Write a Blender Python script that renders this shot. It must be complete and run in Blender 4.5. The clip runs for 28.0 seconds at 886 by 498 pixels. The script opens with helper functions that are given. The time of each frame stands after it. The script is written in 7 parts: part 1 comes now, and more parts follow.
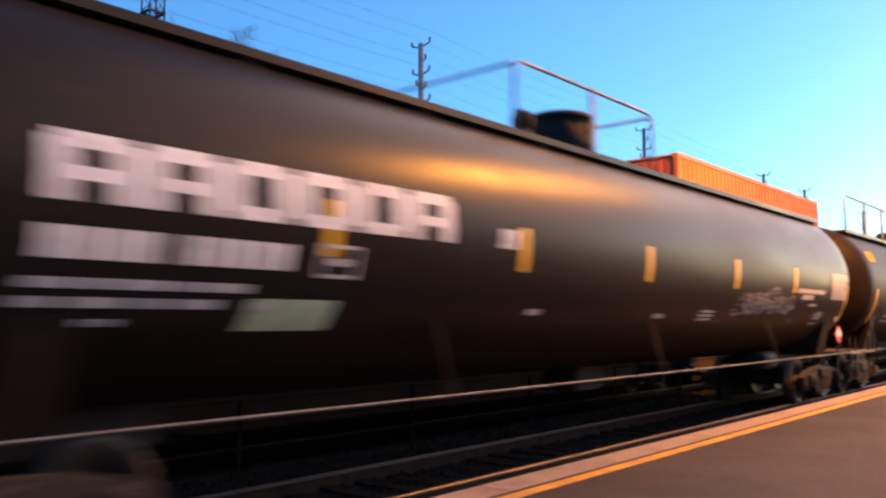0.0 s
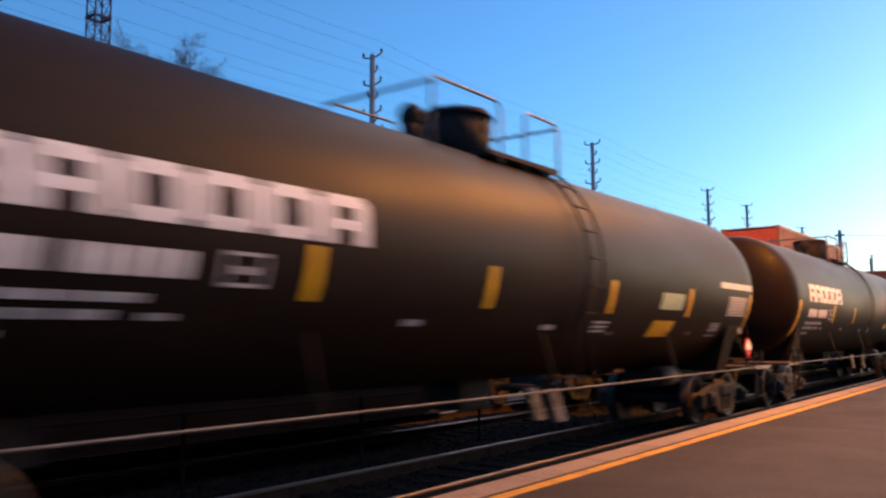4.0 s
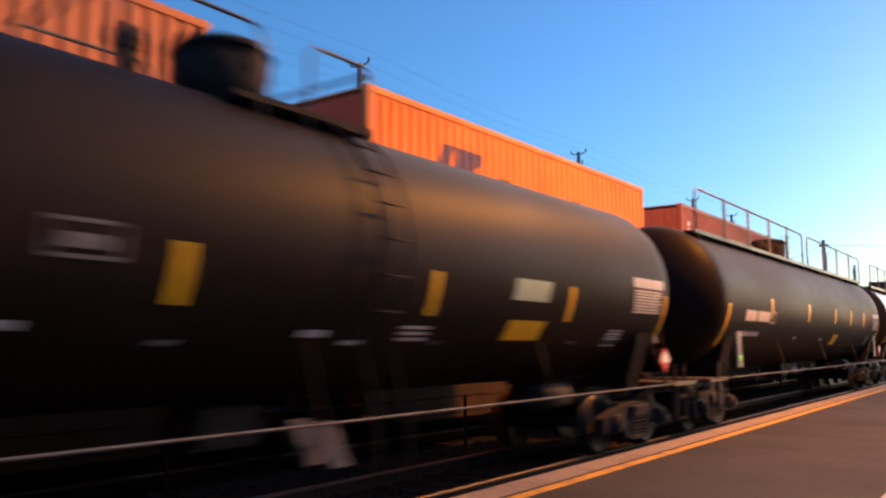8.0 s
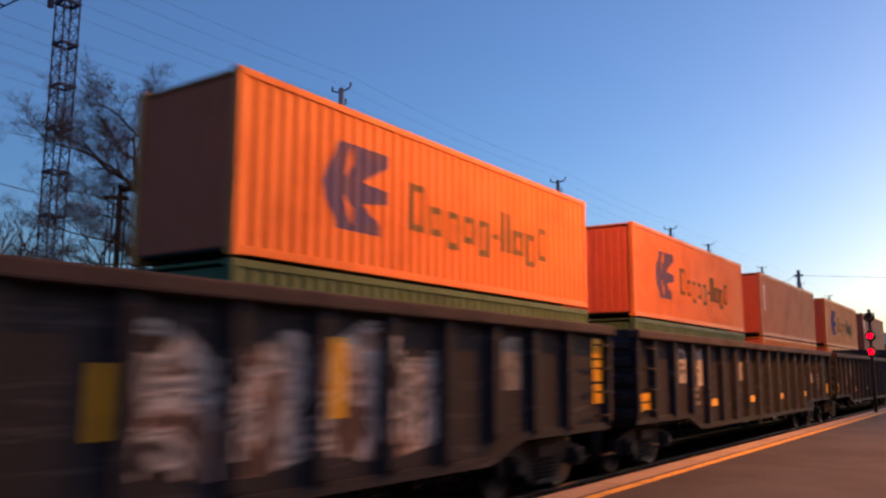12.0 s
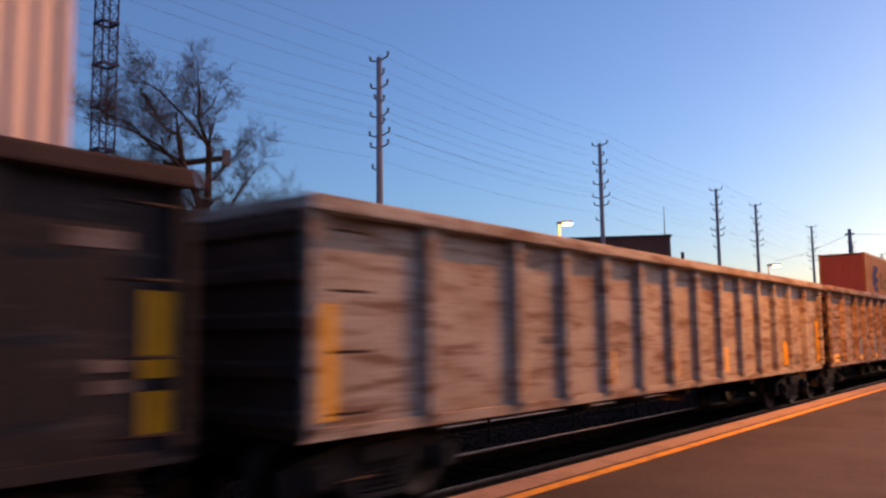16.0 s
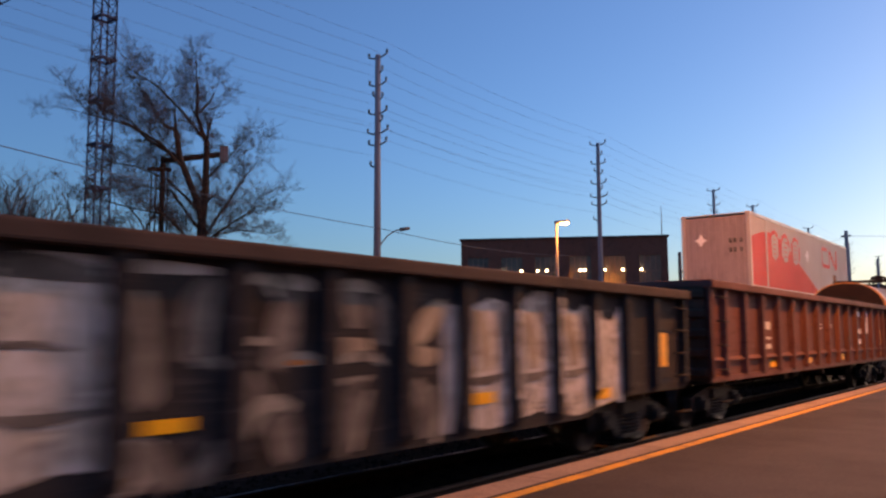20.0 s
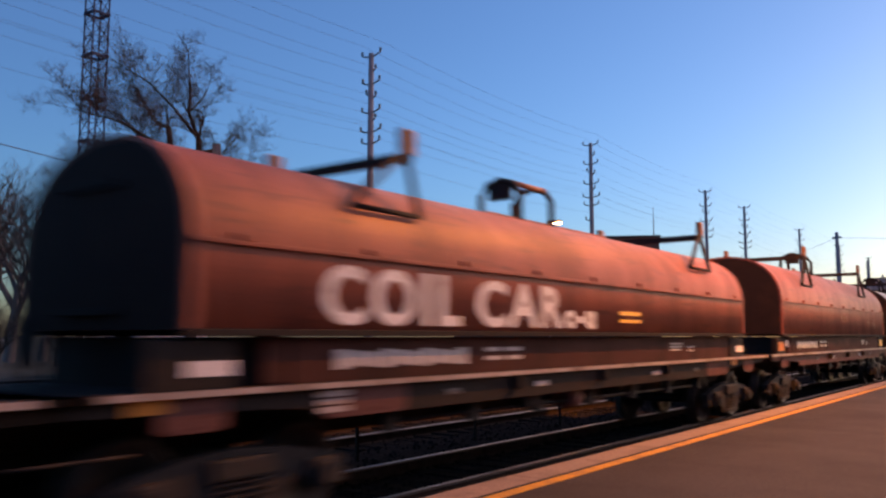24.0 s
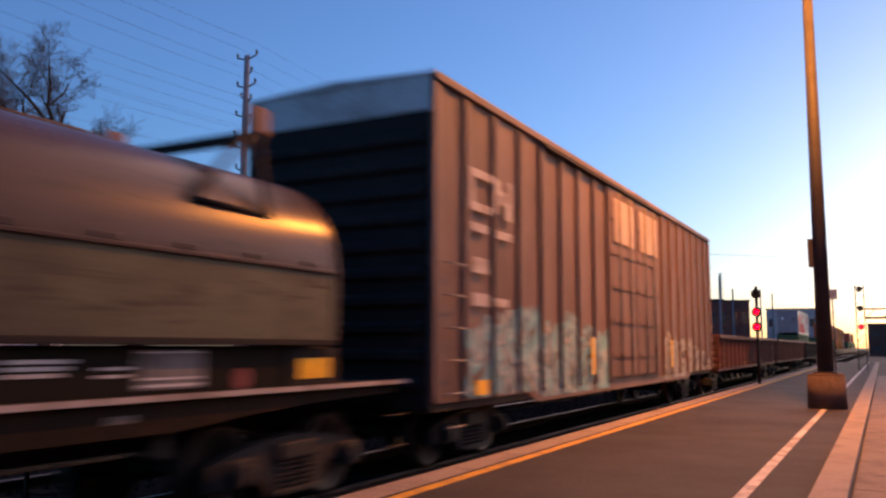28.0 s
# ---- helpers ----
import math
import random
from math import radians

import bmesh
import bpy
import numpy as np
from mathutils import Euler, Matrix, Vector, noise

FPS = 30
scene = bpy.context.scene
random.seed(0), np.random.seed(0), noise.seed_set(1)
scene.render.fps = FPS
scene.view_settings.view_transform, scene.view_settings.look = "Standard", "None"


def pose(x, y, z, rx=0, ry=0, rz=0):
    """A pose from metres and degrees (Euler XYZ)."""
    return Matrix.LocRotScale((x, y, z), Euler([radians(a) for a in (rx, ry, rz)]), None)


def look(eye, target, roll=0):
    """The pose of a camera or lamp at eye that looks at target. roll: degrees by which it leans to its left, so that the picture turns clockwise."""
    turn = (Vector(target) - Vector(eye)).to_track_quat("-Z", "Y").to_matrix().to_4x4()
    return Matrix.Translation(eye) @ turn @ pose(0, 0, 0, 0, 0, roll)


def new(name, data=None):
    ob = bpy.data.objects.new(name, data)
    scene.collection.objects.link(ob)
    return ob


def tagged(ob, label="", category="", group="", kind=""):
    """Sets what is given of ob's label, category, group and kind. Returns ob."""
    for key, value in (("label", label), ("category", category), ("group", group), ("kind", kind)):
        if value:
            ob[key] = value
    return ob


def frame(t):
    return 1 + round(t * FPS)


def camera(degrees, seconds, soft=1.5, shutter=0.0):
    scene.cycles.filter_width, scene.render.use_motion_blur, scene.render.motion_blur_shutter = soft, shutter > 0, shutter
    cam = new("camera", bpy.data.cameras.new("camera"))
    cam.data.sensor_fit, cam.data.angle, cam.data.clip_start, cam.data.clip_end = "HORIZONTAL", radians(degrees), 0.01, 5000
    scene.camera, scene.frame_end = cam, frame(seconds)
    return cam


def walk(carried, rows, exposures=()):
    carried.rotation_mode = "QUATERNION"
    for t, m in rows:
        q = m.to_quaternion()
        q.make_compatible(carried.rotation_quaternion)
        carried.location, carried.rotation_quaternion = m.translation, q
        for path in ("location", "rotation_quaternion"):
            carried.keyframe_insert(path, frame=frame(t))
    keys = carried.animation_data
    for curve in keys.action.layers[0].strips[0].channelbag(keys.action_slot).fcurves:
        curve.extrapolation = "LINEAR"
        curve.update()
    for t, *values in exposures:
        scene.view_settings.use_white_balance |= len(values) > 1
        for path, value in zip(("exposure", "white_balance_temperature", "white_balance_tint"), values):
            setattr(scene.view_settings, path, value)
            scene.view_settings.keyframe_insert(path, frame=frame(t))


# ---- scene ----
# The railway runs along +Y; the camera stands on the platform at the origin; rail tops are at z = 0.
cam = camera(56.63, 28.0, soft=2.4, shutter=0.5)
EYE = (0.0, 0.0, 1.67)
# seconds, yaw, pitch, roll
TURN = [
    (0.0, 40.49, 5.33, 0.43), (0.5, 39.69, 5.57, 0.4), (1.0, 38.97, 5.94, 0.83), (1.5, 38.58, 6.01, 0.93), (2.0, 38.02, 5.72, 0.69), (2.5, 37.51, 5.46, 0.51),
    (4.5, 36.84, 6.42, 0.36), (5.0, 36.59, 6.65, 0.37), (5.5, 36.27, 6.76, 0.46), (6.0, 36.09, 6.71, 0.38), (6.5, 36.04, 6.56, 0.38), (7.0, 35.95, 6.54, 0.37),
    (7.5, 36.08, 6.61, 0.25), (8.0, 36.05, 6.7, 0.31), (8.5, 35.78, 6.78, 0.37), (9.0, 35.18, 6.83, 0.62), (9.5, 34.13, 6.87, 0.57), (10.0, 33.17, 6.29, 0.26),
    (10.5, 32.62, 6.56, -0.81), (11.0, 32.39, 7.36, -1.24), (11.5, 33.16, 7.72, -1.27), (12.0, 34.52, 8.49, -0.22), (12.5, 35.26, 8.82, 0.48),
    (13.0, 35.43, 8.42, 1.05), (13.5, 35.62, 7.71, 1.02), (15.5, 36.84, 6.48, 0.83), (16.0, 37.6, 6.25, 0.75), (16.5, 37.76, 6.21, 0.77),
    (17.0, 37.06, 6.21, 0.46), (17.5, 36.86, 6.34, 0.67), (18.0, 37.22, 6.28, 0.5), (18.5, 37.13, 6.18, 0.52), (19.0, 37.17, 6.19, 0.52),
    (19.5, 37.26, 6.3, 0.27), (20.0, 37.35, 6.12, 0.27), (20.5, 37.36, 6.04, 0.41), (21.0, 37.53, 5.95, 0.15), (21.5, 37.47, 5.98, -0.23),
    (23.5, 36.8, 6.27, -0.12), (24.0, 36.78, 6.06, -0.02), (24.5, 36.4, 5.78, -0.19), (25.0, 35.69, 5.97, 0.05), (25.5, 35.0, 6.34, 0.37),
    (26.0, 34.71, 6.25, 0.53), (26.5, 33.93, 6.21, 0.5), (27.0, 32.05, 6.52, -0.35), (27.5, 29.91, 6.82, -0.5), (28.0, 28.0, 6.72, -0.22),
]
walk(cam, [(t, pose(*EYE, 90 + p, r, y)) for t, y, p, r in TURN],
     exposures=[(0.0, 2.3, 6750, 2), (2.5, 2.17, 6700, 1), (5.0, 1.82, 6750, 3), (10.0, 1.7, 6850, 6), (12.0, 1.4, 7700, 21), (16.2, 1.55, 8350, 28), (18.0, 1.48, 7900, 23), (20.5, 1.44, 7700, 22), (24.0, 1.52, 7550, 21), (28.0, 1.53, 7350, 23)])

# ---- sky and light: sunset straight down the line, sodium lamp on a tall mast ----
SUN_AZ, SUN_EL = -17.0, 4.0
world = bpy.data.worlds.new("sky")
scene.world = world
world.use_nodes = True
wn = world.node_tree
sky = wn.nodes.new("ShaderNodeTexSky")
sky.sky_type = 'NISHITA'
sky.sun_disc = False
sky.sun_elevation = radians(SUN_EL)
sky.sun_rotation = radians(-SUN_AZ)
sky.altitude = 100
sky.air_density, sky.dust_density, sky.ozone_density = 1.0, 1.3, 5.0
haze = wn.nodes.new("ShaderNodeMixRGB")
haze.blend_type = 'ADD'
haze.inputs[0].default_value = 1.0
haze.inputs[2].default_value = (0.055, 0.05, 0.075, 1)
wn.links.new(sky.outputs[0], haze.inputs[1])
wn.links.new(haze.outputs[0], wn.nodes["Background"].inputs[0])
wn.nodes["Background"].inputs[1].default_value = 0.15

sun = new("sun", bpy.data.lights.new("sun", 'SUN'))
sun.data.energy, sun.data.angle, sun.data.color = 1.4, radians(110.0), (1.0, 0.69, 0.57)
sun.matrix_world = look((0, 0, 60), (math.sin(radians(SUN_AZ)) * 60, -math.cos(radians(SUN_AZ)) * 60, 60 - 60 * math.tan(radians(SUN_EL))))
SODIUM = (1.0, 0.33, 0.045)
MAST_LAMP = (-0.6, 18.4, 11.3)


def lamp(name, place, watts, size, color):
    """A street lamp's light, just under its lens."""
    ob = new(name, bpy.data.lights.new(name, 'POINT'))
    ob.data.energy, ob.data.shadow_soft_size, ob.data.color = watts, size, color
    ob.location = place
    return ob


lamp("mast_light", MAST_LAMP, 4600, 0.2, SODIUM)
lamp("yard_light", (-28.6, 52.2, 9.75), 500, 0.2, SODIUM)


# ---- materials ----
def material(name, color, rough=0.6, metal=0.0, other=None, amount=0.5, scale=1.5, stretch=(1, 1, 1), grain=0.15, bump=0.15, glow=0.0, gloss=0.28, streak=None, cut=(0.56, 0.68), run=(1, 0.5, 4.0)):
    """Base colour with large stains of another colour and fine grain, at real size."""
    m = bpy.data.materials.new(name)
    m.use_nodes = True
    nt = m.node_tree
    b = nt.nodes["Principled BSDF"]
    tc, info, add = nt.nodes.new("ShaderNodeTexCoord"), nt.nodes.new("ShaderNodeObjectInfo"), nt.nodes.new("ShaderNodeVectorMath")
    mul = nt.nodes.new("ShaderNodeMath")
    mul.operation = 'MULTIPLY'
    mul.inputs[1].default_value = 37.0
    nt.links.new(info.outputs["Random"], mul.inputs[0])
    nt.links.new(tc.outputs["Object"], add.inputs[0])
    nt.links.new(mul.outputs[0], add.inputs[1])
    mp = nt.nodes.new("ShaderNodeMapping")
    mp.inputs["Scale"].default_value = stretch
    nt.links.new(add.outputs[0], mp.inputs[0])
    big, fine = nt.nodes.new("ShaderNodeTexNoise"), nt.nodes.new("ShaderNodeTexNoise")
    big.inputs["Scale"].default_value, big.inputs["Detail"].default_value, big.inputs["Roughness"].default_value = scale, 6.0, 0.62
    fine.inputs["Scale"].default_value, fine.inputs["Detail"].default_value = 28.0, 4.0
    nt.links.new(mp.outputs[0], big.inputs["Vector"])
    nt.links.new(tc.outputs["Object"], fine.inputs["Vector"])
    ramp = nt.nodes.new("ShaderNodeValToRGB")
    ramp.color_ramp.elements[0].position, ramp.color_ramp.elements[1].position = 0.62 - 0.3 * amount, 0.78 - 0.2 * amount
    nt.links.new(big.outputs["Fac"], ramp.inputs["Fac"])
    mix = nt.nodes.new("ShaderNodeMixRGB")
    mix.inputs[1].default_value = (*color, 1)
    other = other or tuple(c * 0.6 for c in color)
    mix.inputs[2].default_value = (*other, 1)
    nt.links.new(ramp.outputs["Color"], mix.inputs[0])
    if streak:
        # scraped lines along the car
        mq, line, rq, mx = (nt.nodes.new(n) for n in ("ShaderNodeMapping", "ShaderNodeTexNoise", "ShaderNodeValToRGB", "ShaderNodeMixRGB"))
        mq.inputs["Scale"].default_value = run
        line.inputs["Scale"].default_value, line.inputs["Detail"].default_value, line.inputs["Roughness"].default_value = 2.2, 5.0, 0.6
        rq.color_ramp.elements[0].position, rq.color_ramp.elements[1].position = cut
        mx.inputs[2].default_value = (*streak, 1)
        nt.links.new(add.outputs[0], mq.inputs[0])
        nt.links.new(mq.outputs[0], line.inputs["Vector"])
        nt.links.new(line.outputs["Fac"], rq.inputs["Fac"])
        nt.links.new(rq.outputs["Color"], mx.inputs[0])
        nt.links.new(mix.outputs[0], mx.inputs[1])
        mix = mx
    gm = nt.nodes.new("ShaderNodeMixRGB")
    gm.blend_type = 'MULTIPLY'
    gm.inputs[0].default_value = 1.0
    gr = nt.nodes.new("ShaderNodeMapRange")
    gr.inputs["To Min"].default_value, gr.inputs["To Max"].default_value = 1.0 - grain * 2, 1.0 + grain * 2
    nt.links.new(fine.outputs["Fac"], gr.inputs["Value"])
    nt.links.new(mix.outputs[0], gm.inputs[1])
    nt.links.new(gr.outputs[0], gm.inputs[2])
    nt.links.new(gm.outputs[0], b.inputs["Base Color"])
    rr = nt.nodes.new("ShaderNodeMapRange")
    rr.inputs["To Min"].default_value, rr.inputs["To Max"].default_value = max(rough - 0.12, 0.03), min(rough + 0.16, 1.0)
    nt.links.new(big.outputs["Fac"], rr.inputs["Value"])
    nt.links.new(rr.outputs[0], b.inputs["Roughness"])
    b.inputs["Metallic"].default_value = metal
    b.inputs["Specular IOR Level"].default_value = gloss
    if bump:
        bp = nt.nodes.new("ShaderNodeBump")
        bp.inputs["Strength"].default_value, bp.inputs["Distance"].default_value = bump, 0.01
        nt.links.new(fine.outputs["Fac"], bp.inputs["Height"])
        nt.links.new(bp.outputs[0], b.inputs["Normal"])
    if glow:
        b.inputs["Emission Color"].default_value = (*color, 1)
        b.inputs["Emission Strength"].default_value = glow
    return m


M = dict(
    tank=material("black_tank_paint", (0.014, 0.0115, 0.011), 0.36, other=(0.02, 0.0152, 0.0128), amount=0.4, scale=0.7, stretch=(1, 0.5, 1.2), grain=0.12, bump=0.02, gloss=0.08, streak=(0.018, 0.0145, 0.0125)),
    tank_dull=material("dull_black_tank_paint", (0.0115, 0.008, 0.007), 0.5, other=(0.019, 0.0124, 0.01), amount=0.45, scale=0.7, stretch=(1, 0.4, 1.2), grain=0.15, bump=0.03, gloss=0.07, streak=(0.012, 0.0095, 0.0085)),
    tank_gloss=material("glossy_black_tank_paint", (0.008, 0.0066, 0.0058), 0.1, other=(0.011, 0.009, 0.0075), amount=0.2, scale=0.5, grain=0.05, bump=0.0, gloss=0.3),
    patch_black=material("fresh_black_patch_paint", (0.005, 0.0044, 0.0042), 0.6, other=(0.008, 0.007, 0.0065), scale=1.0, gloss=0.05, bump=0.0),
    head=material("matt_black_tank_head", (0.024, 0.017, 0.0158), 0.8, other=(0.034, 0.023, 0.02), scale=1.2, gloss=0.12, bump=0.03),
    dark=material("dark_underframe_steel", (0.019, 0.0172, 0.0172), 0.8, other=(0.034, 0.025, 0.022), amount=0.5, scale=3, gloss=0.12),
    truck=material("rusty_cast_steel", (0.021, 0.0215, 0.0225), 0.75, other=(0.038, 0.032, 0.03), amount=0.55, scale=5, grain=0.25, bump=0.4, gloss=0.2),
    wheel=material("worn_wheel_steel", (0.036, 0.031, 0.028), 0.5, metal=0.3, other=(0.02, 0.0165, 0.0145), scale=6, gloss=0.2),
    rail=material("polished_rail_head", (0.11, 0.1, 0.1), 0.45, metal=0.85, other=(0.1, 0.08, 0.07), amount=0.3, scale=4),
    rail_side=material("rusty_rail_web", (0.03, 0.021, 0.017), 0.85, scale=5, gloss=0.1),
    pipe=material("worn_grey_pipe", (0.17, 0.16, 0.16), 0.6, metal=0.2, other=(0.09, 0.07, 0.058), scale=3),
    handrail=material("dark_worn_handrail", (0.1, 0.108, 0.118), 0.6, metal=0.2, other=(0.05, 0.05, 0.053), scale=3),
    yellow=material("yellow_reflective_tape", (0.8, 0.46, 0.016), 0.4, other=(0.6, 0.32, 0.018), amount=0.4, scale=6, bump=0.0),
    label_yellow=material("deep_yellow_label", (0.5, 0.27, 0.004), 0.7, other=(0.42, 0.22, 0.004), scale=6, bump=0.0, gloss=0.05),
    white=material("white_stencil_paint", (0.72, 0.71, 0.7), 0.55, other=(0.5, 0.48, 0.47), amount=0.4, scale=5, bump=0.0),
    leaf_white=material("fresh_white_paint", (0.95, 0.94, 0.92), 0.4, other=(0.9, 0.88, 0.86), amount=0.2, scale=4, grain=0.03, bump=0.0),
    plate=material("grey_white_data_plate", (0.5, 0.5, 0.5), 0.5, other=(0.32, 0.32, 0.33), amount=0.5, scale=7, bump=0.0),
    plate_dim=material("worn_grey_stencil", (0.2, 0.195, 0.19), 0.7, other=(0.08, 0.075, 0.072), amount=0.8, scale=5, bump=0.0, gloss=0.1),
    field=material("grey_worn_stencil_field", (0.075, 0.077, 0.082), 0.7, other=(0.03, 0.03, 0.032), amount=0.7, scale=9, bump=0.0, gloss=0.1),
    green_label=material("pale_green_label", (0.42, 0.52, 0.36), 0.5, other=(0.3, 0.4, 0.25), scale=6, bump=0.0),
    red_dim=material("grimy_red_placard_paint", (0.2, 0.05, 0.055), 0.7, scale=6, bump=0.0),
    red=material("red_placard_paint", (0.6, 0.05, 0.06), 0.5, scale=6, bump=0.0),
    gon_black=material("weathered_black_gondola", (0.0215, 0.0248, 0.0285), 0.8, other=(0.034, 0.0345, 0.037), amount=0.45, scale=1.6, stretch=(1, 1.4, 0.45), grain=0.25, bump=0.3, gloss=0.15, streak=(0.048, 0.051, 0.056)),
    gon_grey=material("peeling_grey_rusty_gondola", (0.35, 0.365, 0.335), 0.8, other=(0.25, 0.225, 0.185), amount=0.55, scale=1.0, stretch=(1, 0.6, 1.6), grain=0.3, bump=0.3, gloss=0.15, streak=(0.17, 0.125, 0.098), cut=(0.47, 0.64), run=(1, 0.5, 3.6)),
    gon_blue=material("rusty_grey_gondola_with_blue_spray", (0.35, 0.295, 0.24), 0.8, other=(0.24, 0.175, 0.125), amount=0.6, scale=1.2, stretch=(1, 0.6, 1.6), grain=0.3, bump=0.3, gloss=0.15, streak=(0.145, 0.098, 0.07), cut=(0.44, 0.6), run=(1, 0.55, 3.6)),
    # Gondola ends darker than the sides: shade put into the colour.
    gon_end=material("shaded_brown_gondola_end", (0.05, 0.034, 0.027), 0.85, other=(0.085, 0.055, 0.042), amount=0.5, scale=1.6, grain=0.25, bump=0.3, gloss=0.1),
    gon_red=material("oxide_red_gondola", (0.11, 0.05, 0.047), 0.75, other=(0.074, 0.037, 0.035), amount=0.6, scale=1.0, stretch=(1, 1, 0.4), grain=0.18, gloss=0.15, streak=(0.075, 0.03, 0.025)),
    coil_red=material("oxide_red_coil_hood", (0.3, 0.09, 0.058), 0.55, other=(0.19, 0.06, 0.042), amount=0.8, scale=1.1, stretch=(1, 1.2, 0.5), grain=0.16, bump=0.08, gloss=0.2, streak=(0.16, 0.054, 0.042)),
    trough_red=material("dark_red_trough_paint", (0.06, 0.022, 0.018), 0.8, other=(0.034, 0.016, 0.014), amount=0.6, scale=1.6, gloss=0.12),
    coil_green=material("dark_olive_coil_hood", (0.066, 0.057, 0.049), 0.38, other=(0.047, 0.04, 0.035), amount=0.5, scale=0.8, stretch=(1, 1.2, 0.5), grain=0.16, bump=0.03, gloss=0.12, streak=(0.034, 0.027, 0.022)),
    coil_pale=material("faded_pink_grey_coil_hood", (0.22, 0.172, 0.158), 0.65, other=(0.17, 0.12, 0.105), amount=0.6, scale=0.8, stretch=(1, 1, 0.6), grain=0.15, bump=0.06, gloss=0.15, streak=(0.14, 0.085, 0.068)),
    coil_olive=material("worn_glossy_olive_hood", (0.066, 0.041, 0.034), 0.3, other=(0.046, 0.03, 0.025), amount=0.5, scale=0.8, stretch=(1, 1.2, 0.5), grain=0.16, bump=0.03, gloss=0.13, streak=(0.035, 0.028, 0.02)),
    coil_frame=material("dark_green_trough_paint", (0.013, 0.0125, 0.0105), 0.85, other=(0.022, 0.016, 0.0125), scale=2, gloss=0.06),
    olive_sill=material("rusty_olive_sill", (0.016, 0.0135, 0.0105), 0.85, other=(0.032, 0.019, 0.0135), amount=0.6, scale=3, gloss=0.06),
    # Lower hood sides: caught light and dark reflection put into the colour.
    lit_skirt=material("lit_olive_lower_side", (0.105, 0.1, 0.064), 0.55, other=(0.068, 0.062, 0.043), amount=0.7, scale=1.4, stretch=(1, 0.6, 1.3), grain=0.2, bump=0.05, gloss=0.12, streak=(0.05, 0.04, 0.03)),
    shaded_skirt=material("shaded_grey_lower_side", (0.036, 0.042, 0.038), 0.5, other=(0.025, 0.028, 0.026), amount=0.7, scale=1.4, stretch=(1, 0.6, 1.3), grain=0.2, bump=0.05, gloss=0.12, streak=(0.028, 0.024, 0.021)),
    # Horn and hoop tie steel: the lamp's orange light mixed into the colour.
    horn=material("lamp_tinted_orange_steel", (0.2, 0.1, 0.06), 0.7, other=(0.11, 0.065, 0.05), amount=0.6, scale=6),
    olive_patch=material("pale_olive_patch_paint", (0.14, 0.142, 0.11), 0.6, other=(0.085, 0.086, 0.068), amount=0.6, scale=2, bump=0.0),
    chalk=material("faded_white_chalk", (0.3, 0.29, 0.29), 0.85, other=(0.1, 0.095, 0.095), amount=0.7, scale=3.5, bump=0.0, gloss=0.1),
    scrawl=material("faded_chalk_scrawl", (0.42, 0.3, 0.26), 0.8, other=(0.3, 0.17, 0.13), amount=0.9, scale=5, bump=0.0),
    # Hood ends near black: shade between the cars put into the colour.
    hood_end=material("shaded_dark_hood_end", (0.03, 0.02, 0.018), 0.85, other=(0.042, 0.027, 0.022), scale=2, gloss=0.1),
    walk=material("worn_walkway_grating", (0.06, 0.05, 0.043), 0.85, other=(0.035, 0.026, 0.021), amount=0.5, scale=4, gloss=0.06),
    coil_rim=material("orange_painted_hood_rim", (0.6, 0.28, 0.1), 0.55, scale=2),
    box_brown=material("brown_boxcar_paint", (0.138, 0.09, 0.081), 0.7, other=(0.092, 0.06, 0.055), amount=0.6, scale=1.0, stretch=(1, 1, 0.4), grain=0.15),
    galv=material("pale_galvanised_panel", (0.45, 0.43, 0.43), 0.5, metal=0.2, other=(0.3, 0.26, 0.24), scale=1.5),
    orange=material("orange_container_paint", (0.66, 0.185, 0.034), 0.55, other=(0.55, 0.145, 0.028), amount=0.5, scale=0.9, grain=0.1, bump=0.05, gloss=0.2),
    redbrown=material("red_brown_container_paint", (0.3, 0.085, 0.05), 0.55, other=(0.22, 0.065, 0.04), amount=0.5, scale=0.9, grain=0.08, bump=0.05),
    rust_orange=material("rust_orange_container_paint", (0.46, 0.14, 0.05), 0.55, other=(0.36, 0.11, 0.045), amount=0.5, scale=0.9, grain=0.08, bump=0.05),
    boxgreen=material("green_container_paint", (0.062, 0.115, 0.052), 0.6, other=(0.045, 0.08, 0.04), amount=0.5, scale=0.9, grain=0.12, bump=0.05, gloss=0.15),
    boxwhite=material("off_white_container_paint", (0.51, 0.465, 0.43), 0.5, other=(0.42, 0.375, 0.345), amount=0.4, scale=0.7, stretch=(1, 1, 0.4), grain=0.06, bump=0.03),
    boxred=material("bright_red_container_paint", (0.62, 0.06, 0.05), 0.5, other=(0.5, 0.05, 0.045), amount=0.4, scale=0.8, grain=0.06, bump=0.03),
    # Container end shade put into these two colours; boxgrey also colours boxcar door panels.
    boxgrey=material("grey_door_and_shaded_end", (0.37, 0.315, 0.315), 0.7, other=(0.29, 0.245, 0.245), amount=0.5, scale=0.9, grain=0.1, gloss=0.1),
    maroon=material("shaded_red_container_end", (0.6, 0.115, 0.06), 0.65, other=(0.5, 0.1, 0.05), amount=0.5, scale=0.9, grain=0.1, gloss=0.1),
    blue=material("dark_blue_emblem_paint", (0.1, 0.095, 0.19), 0.85, other=(0.16, 0.11, 0.14), amount=0.6, scale=3, bump=0.0, gloss=0.05),
    ink=material("dark_grey_lettering_paint", (0.17, 0.125, 0.07), 0.85, other=(0.24, 0.14, 0.06), amount=0.5, scale=3, bump=0.0, gloss=0.05),
